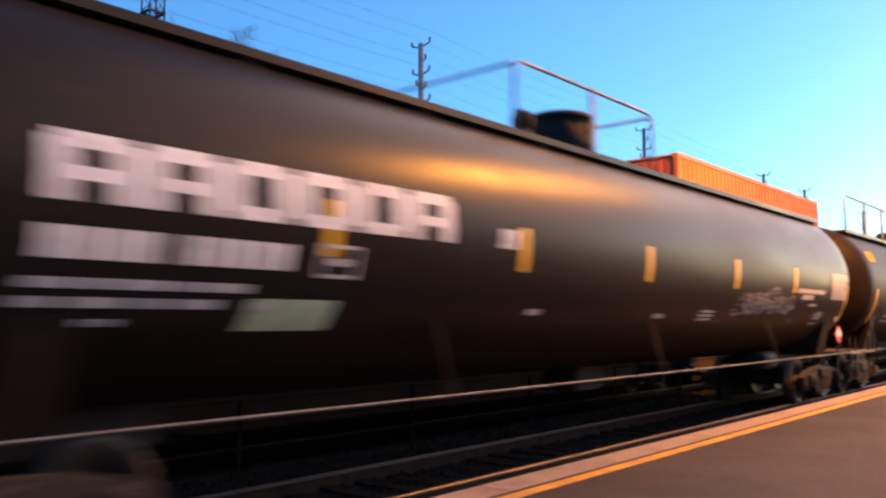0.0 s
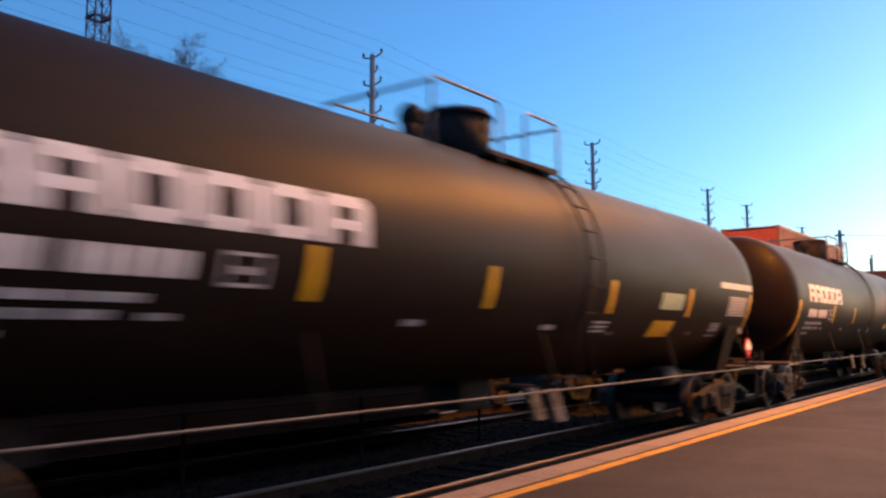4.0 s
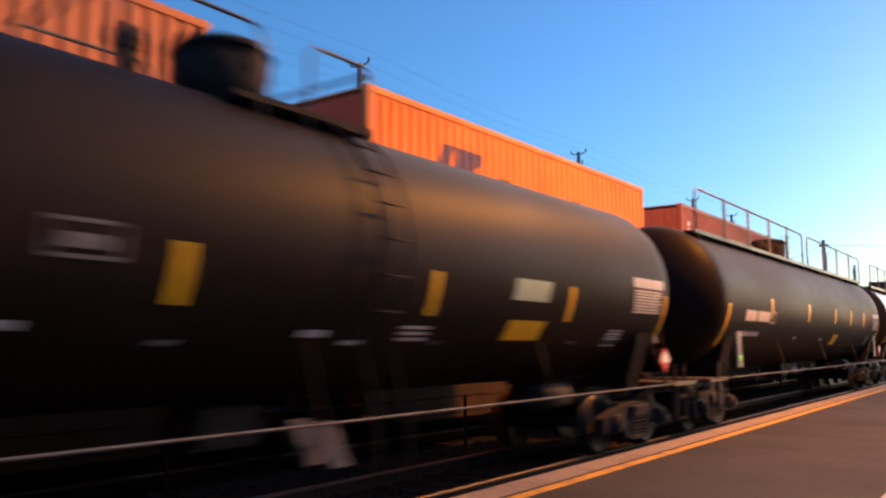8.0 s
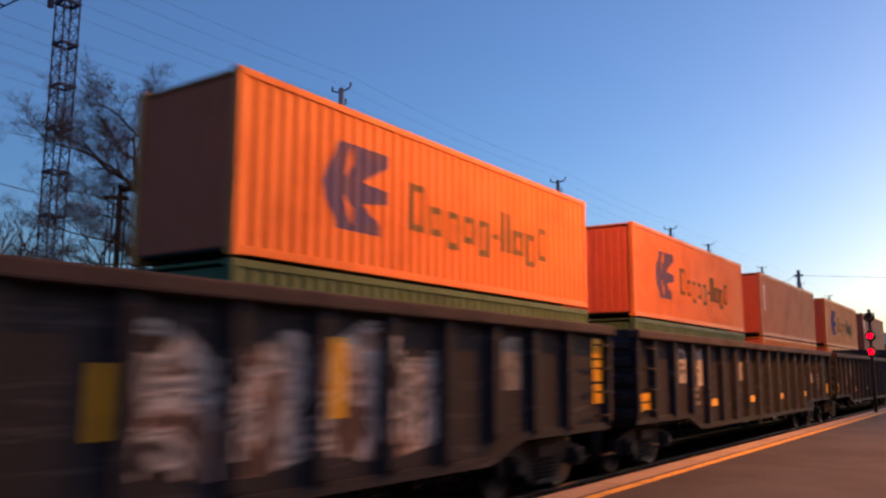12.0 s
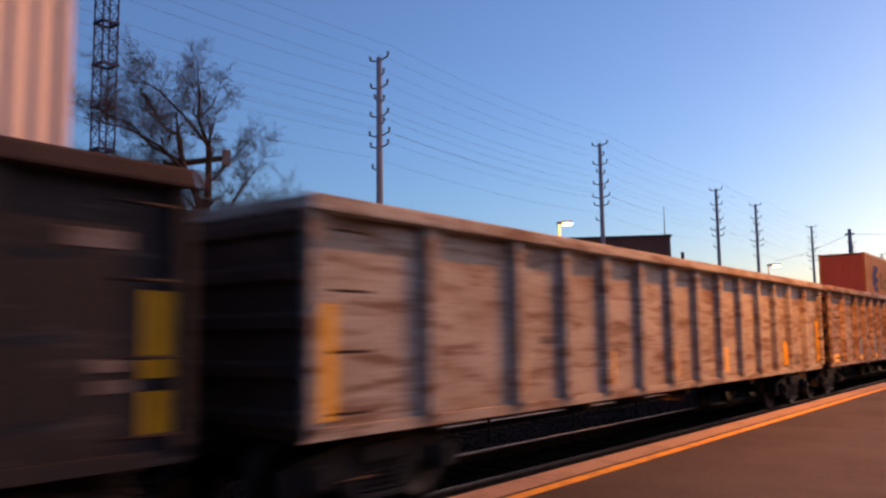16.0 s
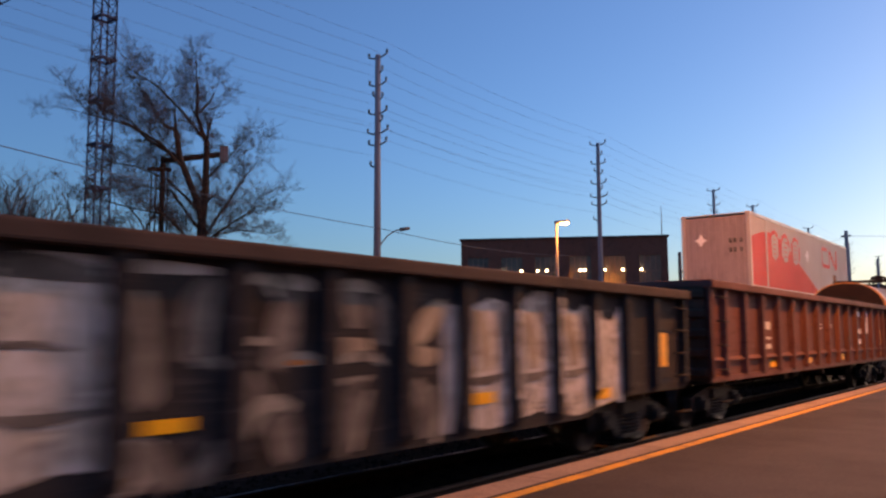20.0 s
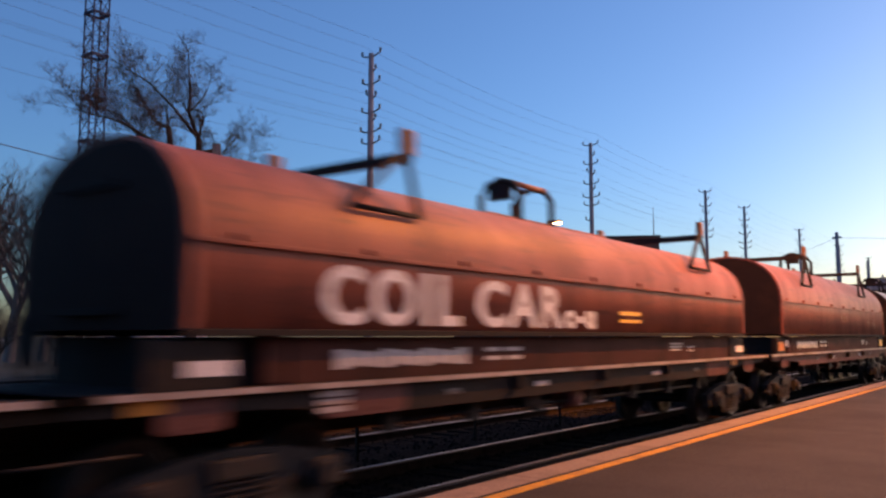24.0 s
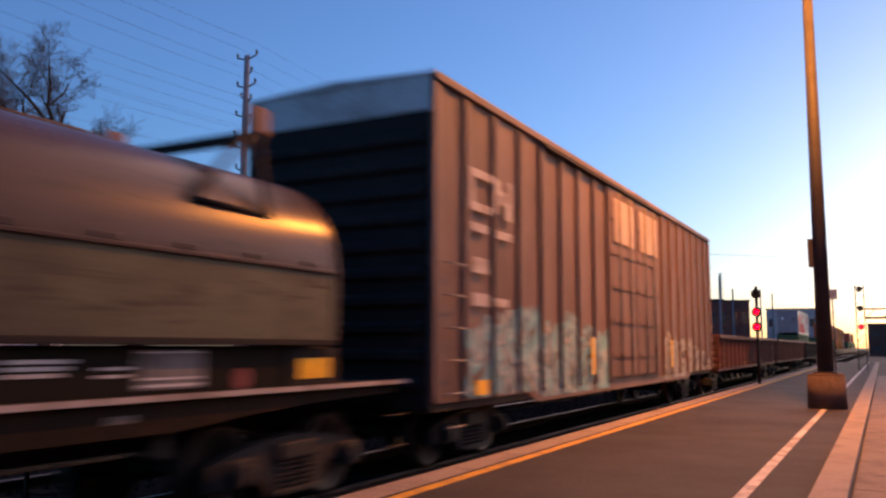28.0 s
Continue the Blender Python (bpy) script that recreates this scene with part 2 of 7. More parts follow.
    spray_white=material("white_grey_spray_paint", (0.5, 0.53, 0.52), 0.6, other=(0.26, 0.27, 0.26), amount=0.8, scale=1.6, stretch=(1, 1, 1.6), bump=0.0),
    well=material("well_car_brown", (0.05, 0.032, 0.026), 0.65, scale=2),
    asphalt=material("worn_platform_asphalt", (0.035, 0.0285, 0.027), 0.88, other=(0.0255, 0.021, 0.02), amount=0.7, scale=0.55, grain=0.35, bump=0.5, gloss=0.2),
    concrete=material("platform_edge_concrete", (0.25, 0.2, 0.17), 0.85, other=(0.18, 0.14, 0.12), amount=0.5, scale=1.6, grain=0.2, bump=0.3, gloss=0.15),
    line_yellow=material("yellow_safety_line", (0.56, 0.29, 0.03), 0.7, other=(0.36, 0.2, 0.05), amount=0.6, scale=3.5, grain=0.2),
    line_white=material("worn_white_line", (0.5, 0.45, 0.42), 0.75, other=(0.22, 0.18, 0.16), amount=0.8, scale=3.5, grain=0.2),
    paver=material("brown_grey_pavers", (0.14, 0.105, 0.09), 0.85, scale=2, grain=0.2, bump=0.3),
    ballast=material("dark_crushed_ballast", (0.024, 0.0215, 0.0205), 0.95, other=(0.013, 0.012, 0.0116), amount=0.8, scale=6, grain=0.45, bump=1.0, gloss=0.0),
    tie=material("creosoted_tie", (0.026, 0.0215, 0.0185), 0.9, scale=4, grain=0.3, bump=0.4, gloss=0.0),
    earth=material("dry_winter_grass_ground", (0.05, 0.043, 0.029), 0.95, other=(0.035, 0.031, 0.021), amount=0.6, scale=0.25, grain=0.4, bump=0.8),
    pole=material("weathered_utility_pole", (0.2, 0.21, 0.245), 0.85, other=(0.14, 0.142, 0.16), scale=1.2, stretch=(6, 6, 0.4), gloss=0.1),
    wire=material("dark_wire", (0.07, 0.075, 0.095), 0.8, bump=0),
    insulator=material("grey_insulator", (0.07, 0.065, 0.07), 0.35, bump=0),
    bark=material("dark_bare_bark", (0.04, 0.031, 0.027), 0.9, other=(0.07, 0.053, 0.044), scale=4, bump=0.4, gloss=0.1),
    # Bark lightened for far trees: distance haze put into the colour.
    hazed_bark=material("bark_paled_by_haze", (0.24, 0.2, 0.19), 0.9, other=(0.17, 0.14, 0.13), scale=2, bump=0.0, gloss=0.1),
    twig=material("fine_bare_twigs", (0.085, 0.066, 0.06), 0.9, other=(0.05, 0.039, 0.036), scale=4, bump=0.0, gloss=0.1),
    crane=material("crane_lattice_paint", (0.045, 0.048, 0.085), 0.7, scale=3, gloss=0.1),
    brick=material("dark_brown_brick", (0.12, 0.065, 0.05), 0.9, other=(0.085, 0.05, 0.04), scale=1.2, grain=0.25),
    brick_red=material("red_brick", (0.22, 0.075, 0.055), 0.9, scale=1.2, grain=0.25),
    render_white=material("white_house_siding", (0.62, 0.6, 0.58), 0.8, other=(0.45, 0.42, 0.4), scale=0.8, stretch=(1, 1, 5)),
    shingle=material("dark_shingles", (0.05, 0.045, 0.045), 0.9, scale=3),
    glass=material("dark_window_glass", (0.07, 0.078, 0.08), 0.12, bump=0.0, grain=0.0),
    signal_black=material("black_signal_paint", (0.015, 0.015, 0.016), 0.5),
    steel=material("painted_steel_mast", (0.13, 0.1, 0.09), 0.55, other=(0.09, 0.07, 0.06), scale=2),
    lamp_on=material("glowing_sodium_lamp", (1.0, 0.5, 0.16), 0.4, bump=0, glow=26.0),
    bulb_on=material("glowing_warm_bulb", (1.0, 0.72, 0.4), 0.4, bump=0, glow=9.0),
    red_on=material("glowing_red_signal", (1.0, 0.004, 0.008), 0.4, bump=0, glow=9.0),
    edge_worn=material("worn_pale_steel_edge", (0.36, 0.31, 0.29), 0.6, metal=0.2, other=(0.16, 0.12, 0.1), amount=0.5, scale=2.5, bump=0.1),
    # Rusty chord, also lightened: the light along the top edge is in its colour.
    gon_chord=material("lit_rusty_brown_top_chord", (0.055, 0.042, 0.039), 0.8, other=(0.032, 0.027, 0.026), amount=0.5, scale=1.8, grain=0.25, bump=0.3, gloss=0.15),
    spray_blue=material("dull_dark_blue_spray", (0.028, 0.05, 0.12), 0.75, other=(0.026, 0.034, 0.06), amount=0.6, scale=1.4, bump=0.0, gloss=0.1),
    spray_pale=material("pale_grey_green_spray", (0.36, 0.38, 0.34), 0.75, other=(0.12, 0.125, 0.115), amount=0.8, scale=2.0, bump=0.0, gloss=0.1),
    spray_beige=material("faded_beige_spray", (0.4, 0.37, 0.28), 0.75, other=(0.22, 0.2, 0.16), amount=0.7, scale=2.6, bump=0.0, gloss=0.1),
    spray_grey=material("mid_grey_spray", (0.2, 0.205, 0.19), 0.75, other=(0.075, 0.077, 0.075), amount=0.8, scale=2.4, bump=0.0, gloss=0.1),
    spray_black=material("black_spray_outline", (0.015, 0.013, 0.013), 0.75, other=(0.035, 0.03, 0.028), scale=2.0, bump=0.0, gloss=0.1),
    mast_base=material("grimy_dark_concrete", (0.1, 0.075, 0.068), 0.9, other=(0.06, 0.046, 0.042), amount=0.5, scale=2.0, grain=0.25, bump=0.3, gloss=0.1),
    mast_paint=material("dark_grey_mast_paint", (0.034, 0.032, 0.038), 0.6, other=(0.024, 0.022, 0.026), scale=2, gloss=0.15),
    stencil_worn=material("worn_white_stencil", (0.4, 0.36, 0.35), 0.7, other=(0.22, 0.17, 0.15), amount=0.6, scale=4, bump=0.0),
    end_plate=material("weathered_pale_steel", (0.22, 0.235, 0.245), 0.6, metal=0.2, other=(0.12, 0.12, 0.12), amount=0.5, scale=3, bump=0.1),
    band_rust=material("dark_rust_band", (0.02, 0.0115, 0.0105), 0.85, other=(0.034, 0.02, 0.017), amount=0.5, scale=1.6, grain=0.25, bump=0.2, gloss=0.1),
    orange_dull=material("faded_orange_panel", (0.5, 0.2, 0.03), 0.6, other=(0.33, 0.13, 0.03), amount=0.5, scale=5, bump=0.0),
    green_glow=material("pale_green_flood_bulb", (0.75, 1.0, 0.7), 0.4, bump=0, glow=11.0),
    flash_green=material("green_reflector", (0.2, 0.7, 0.12), 0.4, bump=0),
)


def graffiti_paint(name, stops, scale, warp):
    """Sprayed shapes: a warped noise cut into hard-edged bands of paint."""
    m = bpy.data.materials.new(name)
    m.use_nodes = True
    nt = m.node_tree
    b = nt.nodes["Principled BSDF"]
    tc = nt.nodes.new("ShaderNodeTexCoord")
    mp = nt.nodes.new("ShaderNodeMapping")
    mp.inputs["Scale"].default_value = (1, 1.0, 0.75)
    nz = nt.nodes.new("ShaderNodeTexNoise")
    nz.inputs["Scale"].default_value, nz.inputs["Detail"].default_value, nz.inputs["Distortion"].default_value = scale, 2.5, warp
    ramp = nt.nodes.new("ShaderNodeValToRGB")
    el = ramp.color_ramp.elements
    for i, (pos, c) in enumerate(stops):
        e = el[i] if i < 2 else el.new(pos)
        e.position, e.color = pos, (*c, 1)
    fine = nt.nodes.new("ShaderNodeTexNoise")
    fine.inputs["Scale"].default_value, fine.inputs["Detail"].default_value = 9.0, 6.0
    gm = nt.nodes.new("ShaderNodeMixRGB")
    gm.blend_type, gm.inputs[0].default_value = 'MULTIPLY', 0.7
    gr = nt.nodes.new("ShaderNodeMapRange")
    gr.inputs["To Min"].default_value, gr.inputs["To Max"].default_value = 0.45, 1.35
    nt.links.new(tc.outputs["Object"], mp.inputs[0])
    nt.links.new(mp.outputs[0], nz.inputs["Vector"])
    nt.links.new(tc.outputs["Object"], fine.inputs["Vector"])
    nt.links.new(nz.outputs["Fac"], ramp.inputs["Fac"])
    nt.links.new(fine.outputs["Fac"], gr.inputs["Value"])
    nt.links.new(ramp.outputs["Color"], gm.inputs[1])
    nt.links.new(gr.outputs[0], gm.inputs[2])
    nt.links.new(gm.outputs[0], b.inputs["Base Color"])
    b.inputs["Roughness"].default_value = 0.7
    b.inputs["Specular IOR Level"].default_value = 0.15
    return m


K, W, G = (0.02, 0.017, 0.016), (0.5, 0.54, 0.54), (0.25, 0.22, 0.21)
W2 = (0.58, 0.61, 0.6)
M["graffiti_white"] = graffiti_paint("white_and_grey_sprayed_letters", [(0.0, W), (0.33, W), (0.36, (0.2, 0.21, 0.19)), (0.4, (0.42, 0.42, 0.34)), (0.45, W2), (0.53, W2), (0.56, (0.3, 0.31, 0.28)), (0.6, (0.5, 0.5, 0.44)), (0.64, (0.14, 0.15, 0.15)), (0.68, W)], 1.9, 1.5)
M["graffiti_rust"] = graffiti_paint("pale_rusty_sprayed_shapes", [(0.0, K), (0.37, (0.1, 0.07, 0.06)), (0.41, (0.26, 0.19, 0.15)), (0.44, (0.48, 0.5, 0.49)), (0.48, (0.2, 0.25, 0.26)), (0.51, (0.1, 0.08, 0.07)), (0.54, (0.5, 0.52, 0.5)), (0.58, (0.22, 0.25, 0.25)), (0.62, K)], 2.6, 1.0)
M["graffiti_pale"] = graffiti_paint("faded_steel_blue_spray", [(0.0, (0.17, 0.23, 0.29)), (0.36, (0.2, 0.26, 0.32)), (0.41, (0.3, 0.33, 0.34)), (0.46, (0.14, 0.2, 0.27)), (0.55, (0.2, 0.265, 0.33)), (0.61, (0.38, 0.39, 0.38)), (0.67, (0.19, 0.17, 0.15))], 1.3, 1.1)
M["graffiti_teal"] = graffiti_paint("pale_teal_sprayed_letters", [(0.0, (0.14, 0.09, 0.08)), (0.36, (0.13, 0.1, 0.09)), (0.39, (0.12, 0.3, 0.36)), (0.47, (0.2, 0.4, 0.45)), (0.5, (0.36, 0.42, 0.44)), (0.53, (0.14, 0.3, 0.36)), (0.57, (0.06, 0.08, 0.1)), (0.62, (0.36, 0.38, 0.38)), (0.67, (0.14, 0.28, 0.33))], 1.3, 1.6)


# ---- mesh tools ----
def box(bm, x0, x1, y0, y1, z0, z1, bevel=0.0):
    vs = [bm.verts.new((x, y, z)) for x in (x0, x1) for y in (y0, y1) for z in (z0, z1)]
    fs = [bm.faces.new([vs[i] for i in q]) for q in ((0, 1, 3, 2), (4, 6, 7, 5), (0, 4, 5, 1), (2, 3, 7, 6), (0, 2, 6, 4), (1, 5, 7, 3))]
    if bevel:
        es = list({e for f in fs for e in f.edges})
        bmesh.ops.bevel(bm, geom=es, offset=bevel, segments=2, affect='EDGES', profile=0.6)
    return bm


def tube(bm, a, b, r0, r1=None, seg=8, caps=True):
    r1 = r0 if r1 is None else r1
    a, b = Vector(a), Vector(b)
    d = (b - a).normalized()
    u = d.orthogonal().normalized()
    v = d.cross(u)
    rings = []
    for p, r in ((a, r0), (b, r1)):
        rings.append([bm.verts.new(p + (u * math.cos(k * math.tau / seg) + v * math.sin(k * math.tau / seg)) * r) for k in range(seg)])
    for k in range(seg):
        f = bm.faces.new((rings[0][k], rings[0][(k + 1) % seg], rings[1][(k + 1) % seg], rings[1][k]))
        f.smooth = seg > 5
    if caps:
        bm.faces.new(rings[0][::-1])
        bm.faces.new(rings[1])
    return bm


def pipe(bm, pts, r, seg=6):
    """A pipe through points, rings shared at the joints."""
    pts = [Vector(p) for p in pts]
    rings = []
    for i, p in enumerate(pts):
        d = (pts[min(i + 1, len(pts) - 1)] - pts[max(i - 1, 0)]).normalized()
        ref = Vector((0.31, 0.17, 0.93)) if abs(d.z) < 0.9 else Vector((1, 0.1, 0))
        u = d.cross(ref).normalized()
        v = d.cross(u)
        rings.append([bm.verts.new(p + (u * math.cos(k * math.tau / seg) + v * math.sin(k * math.tau / seg)) * r) for k in range(seg)])
    for a, b in zip(rings, rings[1:]):
        for k in range(seg):
            f = bm.faces.new((a[k], a[(k + 1) % seg], b[(k + 1) % seg], b[k]))
            f.smooth = True
    bm.faces.new(rings[0][::-1])
    bm.faces.new(rings[-1])
    return bm


def lathe_y(bm, profile, cx, cz, seg=48):
    """Turned about a line along y: profile rows of (y, radius); radius 0 closes it."""
    rings = []
    for y, r in profile:
        if r < 1e-6:
            rings.append([bm.verts.new((cx, y, cz))])
        else:
            rings.append([bm.verts.new((cx + r * math.cos(k * math.tau / seg), y, cz + r * math.sin(k * math.tau / seg))) for k in range(seg)])
    for a, b in zip(rings, rings[1:]):
        for k in range(seg):
            j = (k + 1) % seg
            if len(a) == 1:
                f = bm.faces.new((a[0], b[j], b[k]))
            elif len(b) == 1:
                f = bm.faces.new((a[k], a[j], b[0]))
            else:
                f = bm.faces.new((a[k], a[j], b[j], b[k]))
            f.smooth = True
    return bm


def prism_y(bm, outline, y0, y1, smooth=False):
    """A closed outline of (x, z), pushed along y."""
    a = [bm.verts.new((x, y0, z)) for x, z in outline]
    b = [bm.verts.new((x, y1, z)) for x, z in outline]
    n = len(outline)
    for k in range(n):
        f = bm.faces.new((a[k], a[(k + 1) % n], b[(k + 1) % n], b[k]))
        f.smooth = smooth
    bm.faces.new(a[::-1])
    bm.faces.new(b)
    return bm


def prism_x(bm, outline, x0, x1):
    """A closed outline of (y, z), pushed along x."""
    a = [bm.verts.new((x0, y, z)) for y, z in outline]
    b = [bm.verts.new((x1, y, z)) for y, z in outline]
    n = len(outline)
    for k in range(n):
        bm.faces.new((a[k], a[(k + 1) % n], b[(k + 1) % n], b[k]))
    bm.faces.new(a[::-1])
    bm.faces.new(b)
    return bm


def finish(bm, name, mat):
    bmesh.ops.recalc_face_normals(bm, faces=bm.faces)
    me = bpy.data.meshes.new(name)
    bm.to_mesh(me)
    bm.free()
    me.materials.append(mat)
    return me


def part(name, bm, mat, parent=None, label="", at=None):
    """One mesh object under a thing or a part; bm may be a bmesh or a finished mesh to share."""
    me = finish(bm, name, mat) if isinstance(bm, bmesh.types.BMesh) else bm
    ob = new(name, me)
    if parent is not None:
        ob.parent = parent
    if at is not None:
        ob.matrix_basis = at
    if label:
        ob["label"] = label
    return ob


def B():
    return bmesh.new()


def thing(name, label, category, group="", kind="", at=None):
    ob = new(name)
    ob.empty_display_size = 0.2
    if at is not None:
        ob.matrix_basis = at
    return tagged(ob, label, category, group, kind)


def structure(name, bm, mat, label, category):
    return tagged(part(name, bm, mat), label, category, kind="structure")


# ---- ground, tracks, platform ----
NEAR_X, FAR_X, TOP, BLOCKER_TOP = -6.5, -10.44, 0.22, 6.8
bm = B()
box(bm, -2500, 2500, -2500, 2500, -1.6, -0.42)
structure("ground", bm, M["earth"], "dull dry grass and dirt ground", "ground")
bm = B()
prism_y(bm, [(-14.2, -0.45), (-12.9, -0.17), (-4.75, -0.17), (-4.75, -0.45)], -150, 700)
structure("ballast_bed", bm, M["ballast"], "dark crushed stone ballast under two tracks", "track bed")


def track(x, label):
    ob = tagged(new("track"), label, "railway track", kind="structure")
    for side in (-0.7525, 0.7525):
        bm = B()
        prism_y(bm, [(x + side - 0.07, -0.17), (x + side + 0.07, -0.17), (x + side + 0.012, -0.14), (x + side + 0.012, -0.045), (x + side + 0.034, -0.03),
                     (x + side - 0.034, -0.03), (x + side - 0.012, -0.045), (x + side - 0.012, -0.14)], -150, 700)
        part("rail", bm, M["rail_side"], ob)
        bm = B()
        prism_y(bm, [(x + side - 0.036, -0.03), (x + side + 0.036, -0.03), (x + side + 0.036, -0.008), (x + side + 0.026, 0.0), (x + side - 0.026, 0.0), (x + side - 0.036, -0.008)], -150, 700)
        part("rail_head", bm, M["rail"], ob, "polished shiny rail head")
    return ob


track_a = track(NEAR_X, "polished steel rails of the track beside the platform")
track_b = track(FAR_X, "polished steel rails of the second track")

# platform slab with concrete edge, painted lines, kerb and pavers
bm = B()
box(bm, -4.34, -0.68, -60, 90, -0.4, TOP)
platform = structure("platform", bm, M["asphalt"], "worn grey-brown asphalt railway platform", "platform")
bm = B()
box(bm, -4.68, -4.34, -60, 90, -0.4, TOP - 0.09)
part("edge_footing", bm, M["concrete"], platform)
bm = B()
box(bm, -4.27, -4.13, -60, 90, TOP, TOP + 0.004)
part("safety_line", bm, M["line_yellow"], platform, "worn yellow safety line")
bm = B()
box(bm, -1.36, -1.24, -60, 90, TOP, TOP + 0.004)
part("guide_line", bm, M["line_white"], platform, "worn white painted line")
bm = B()
box(bm, -0.68, 8.0, -60, 90, -0.4, TOP - 0.02)
walkway = structure("pavement", bm, M["asphalt"], "paved walkway behind the platform kerb", "pavement")

# unseen block added behind the platform; it keeps low sky out of reflections
blocker = tagged(new("sky_blocker"), "unseen long brick block added behind the platform to hide low sky", "building", kind="structure")
bm = B()
box(bm, 13.0, 20.0, -85, 62, -0.42, BLOCKER_TOP - 0.3)
part("wall", bm, M["brick"], blocker)
bm = B()
box(bm, 12.2, 20.8, -85.8, 62.8, BLOCKER_TOP - 0.3, BLOCKER_TOP, 0.05)
part("roof", bm, M["shingle"], blocker)

# fence between the tracks
fence = thing("fence", "low wire fence between the two tracks", "fence", at=pose(-8.47, 0, 0))
bm = B()
box(bm, -0.02, 0.02, -0.02, 0.02, -0.3, 0.8)
post_mesh = finish(bm, "post", M["rail_side"])
for k in range(-8, 60):
    part("post", post_mesh, None, fence, at=pose(0, 6.1 + 3.1 * k, 0))
for z in (0.78, 0.5, 0.22):
    bm = B()
    tube(bm, (0, -19, z), (0, 190, z), 0.008 if z < 0.7 else 0.013, seg=5)
    part("wire", bm, M["rail_side"], fence)

# ---- tall sodium lamp mast on the platform ----
mast = thing("lamp_mast", "tall tapered steel lamp mast on a concrete base, lit sodium lamp", "lamp post", at=pose(-1.25, 22.0, TOP))
bm = B()
tube(bm, (0, 0, 0), (0, 0, 0.78), 0.44, 0.42, seg=28)
tube(bm, (0, 0, 0.78), (0, 0, 0.83), 0.42, 0.36, seg=28)
part("base", bm, M["mast_base"], mast, "round concrete base")
bm = B()
tube(bm, (0, 0, 0.83), (0, 0, 11.6), 0.185, 0.11, seg=16)
part("shaft", bm, M["mast_paint"], mast)
bm = B()
box(bm, -0.27, 0.27, -0.27, 0.27, 0.83, 0.87, 0.01)
part("flange", bm, M["mast_paint"], mast)
bm = B()
box(bm, -0.27, -0.15, -0.1, 0.1, 3.4, 4.1, 0.02)
part("junction_box", bm, M["mast_paint"], mast)
bm = B()
pipe(bm, [(0, 0, 11.1), (0.12, -0.7, 11.45), (0.35, -2.0, 11.5), (0.52, -3.0, 11.42)], 0.045, 8)
part("arm", bm, M["mast_paint"], mast)
bm = B()
box(bm, 0.42, 0.78, -3.95, -2.95, 11.24, 11.42, 0.04)
head = part("lamp_head", bm, M["steel"], mast)
bm = B()
box(bm, 0.47, 0.73, -3.85, -3.25, 11.205, 11.24, 0.01)
part("lens", bm, M["lamp_on"], head, "glowing orange lens")
bm = B()
tube(bm, (0, 0, 0), (0, 0, 4.3), 0.04, seg=8)
sign = thing("platform_sign", "small pale sign on a slim post further along the platform", "sign", at=pose(-2.24, 47.9, TOP))
part("post", bm, M["steel"], sign)
bm = B()
box(bm, -0.25, 0.25, -0.06, -0.03, 3.95, 4.5, 0.01)
part("panel", bm, M["galv"], sign)


# ---- utility poles and wires ----
POLE_X, POLE_TOP = -34.0, 19.55
POLE_Y = [7.2, 37.86, 68.4, 99.4, 115.0, 145.0, 176.0, 207.0]
ARMS = [(-0.2, 0.78, 0), (-1.2, 0.4, 1), (-2.0, 0.72, 0), (-2.75, 0.4, -1), (-2.95, 0.42, 1), (-3.85, 0.75, 0), (-4.4, 0.4, 1), (-5.1, 0.85, 0), (-5.85, 0.75, 0), (-7.25, 0.6, -1)]


def utility_pole(y):
    ob = thing("utility_pole", "tall grey wooden utility pole with staggered insulator arms", "utility pole", "utility poles along the railway", at=pose(POLE_X, y, -0.4))
    bm = B()
    tube(bm, (0, 0, 0), (0, 0, POLE_TOP + 0.4), 0.265, 0.165, seg=12)
    part("shaft", bm, M["pole"], ob)
    for dz, reach, side in ARMS:
        for s in ((-1, 1) if side == 0 else (side,)):
            bm = B()
            pipe(bm, [(0, 0, POLE_TOP + 0.4 + dz), (0.45 * s * reach, 0, POLE_TOP + 0.42 + dz), (s * reach, 0, POLE_TOP + 0.56 + dz)], 0.052, 6)
            arm = part("arm", bm, M["insulator"], ob, "dark steel arm")
            bm = B()
            for k in range(3):
                tube(bm, (s * (reach - 0.02), 0, POLE_TOP + 0.62 + dz + 0.08 * k), (s * (reach - 0.02), 0, POLE_TOP + 0.67 + dz + 0.08 * k), 0.085, 0.06, seg=8)
            part("insulator", bm, M["insulator"], arm)
    return ob


poles = [utility_pole(y) for y in POLE_Y]
bm = B()
pipe(bm, [(0, 0, 7.3), (0.2, 0.18, 7.9), (0.5, 0.45, 8.4), (0.85, 0.76, 8.68), (1.15, 1.03, 8.78)], 0.045, 6)
arm = part("lamp_arm", bm, M["steel"], poles[1])
bm = B()
tube(bm, (1.05, 0.94, 8.74), (1.5, 1.35, 8.84), 0.13, 0.09, seg=10)
part("lamp_head", bm, M["steel"], arm)

WIRES = [a for a in ARMS if a[1] > 0.5]
wires = thing("overhead_wires", "thin sagging overhead wires between the poles", "wires")
for dz, reach, side in WIRES:
    for s in ((-1, 1) if side == 0 else (side,)):
        bm = B()
        pts = []
        ys = [-24.0] + POLE_Y
        for a, b in zip(ys, ys[1:]):
            for k in range(8):
                f = k / 8
                pts.append((POLE_X + s * reach, a + (b - a) * f, POLE_TOP + 0.85 + dz - 4 * 0.45 * f * (1 - f)))
        pipe(bm, pts, 0.0065, 4)
        part("wire", bm, M["wire"], wires)
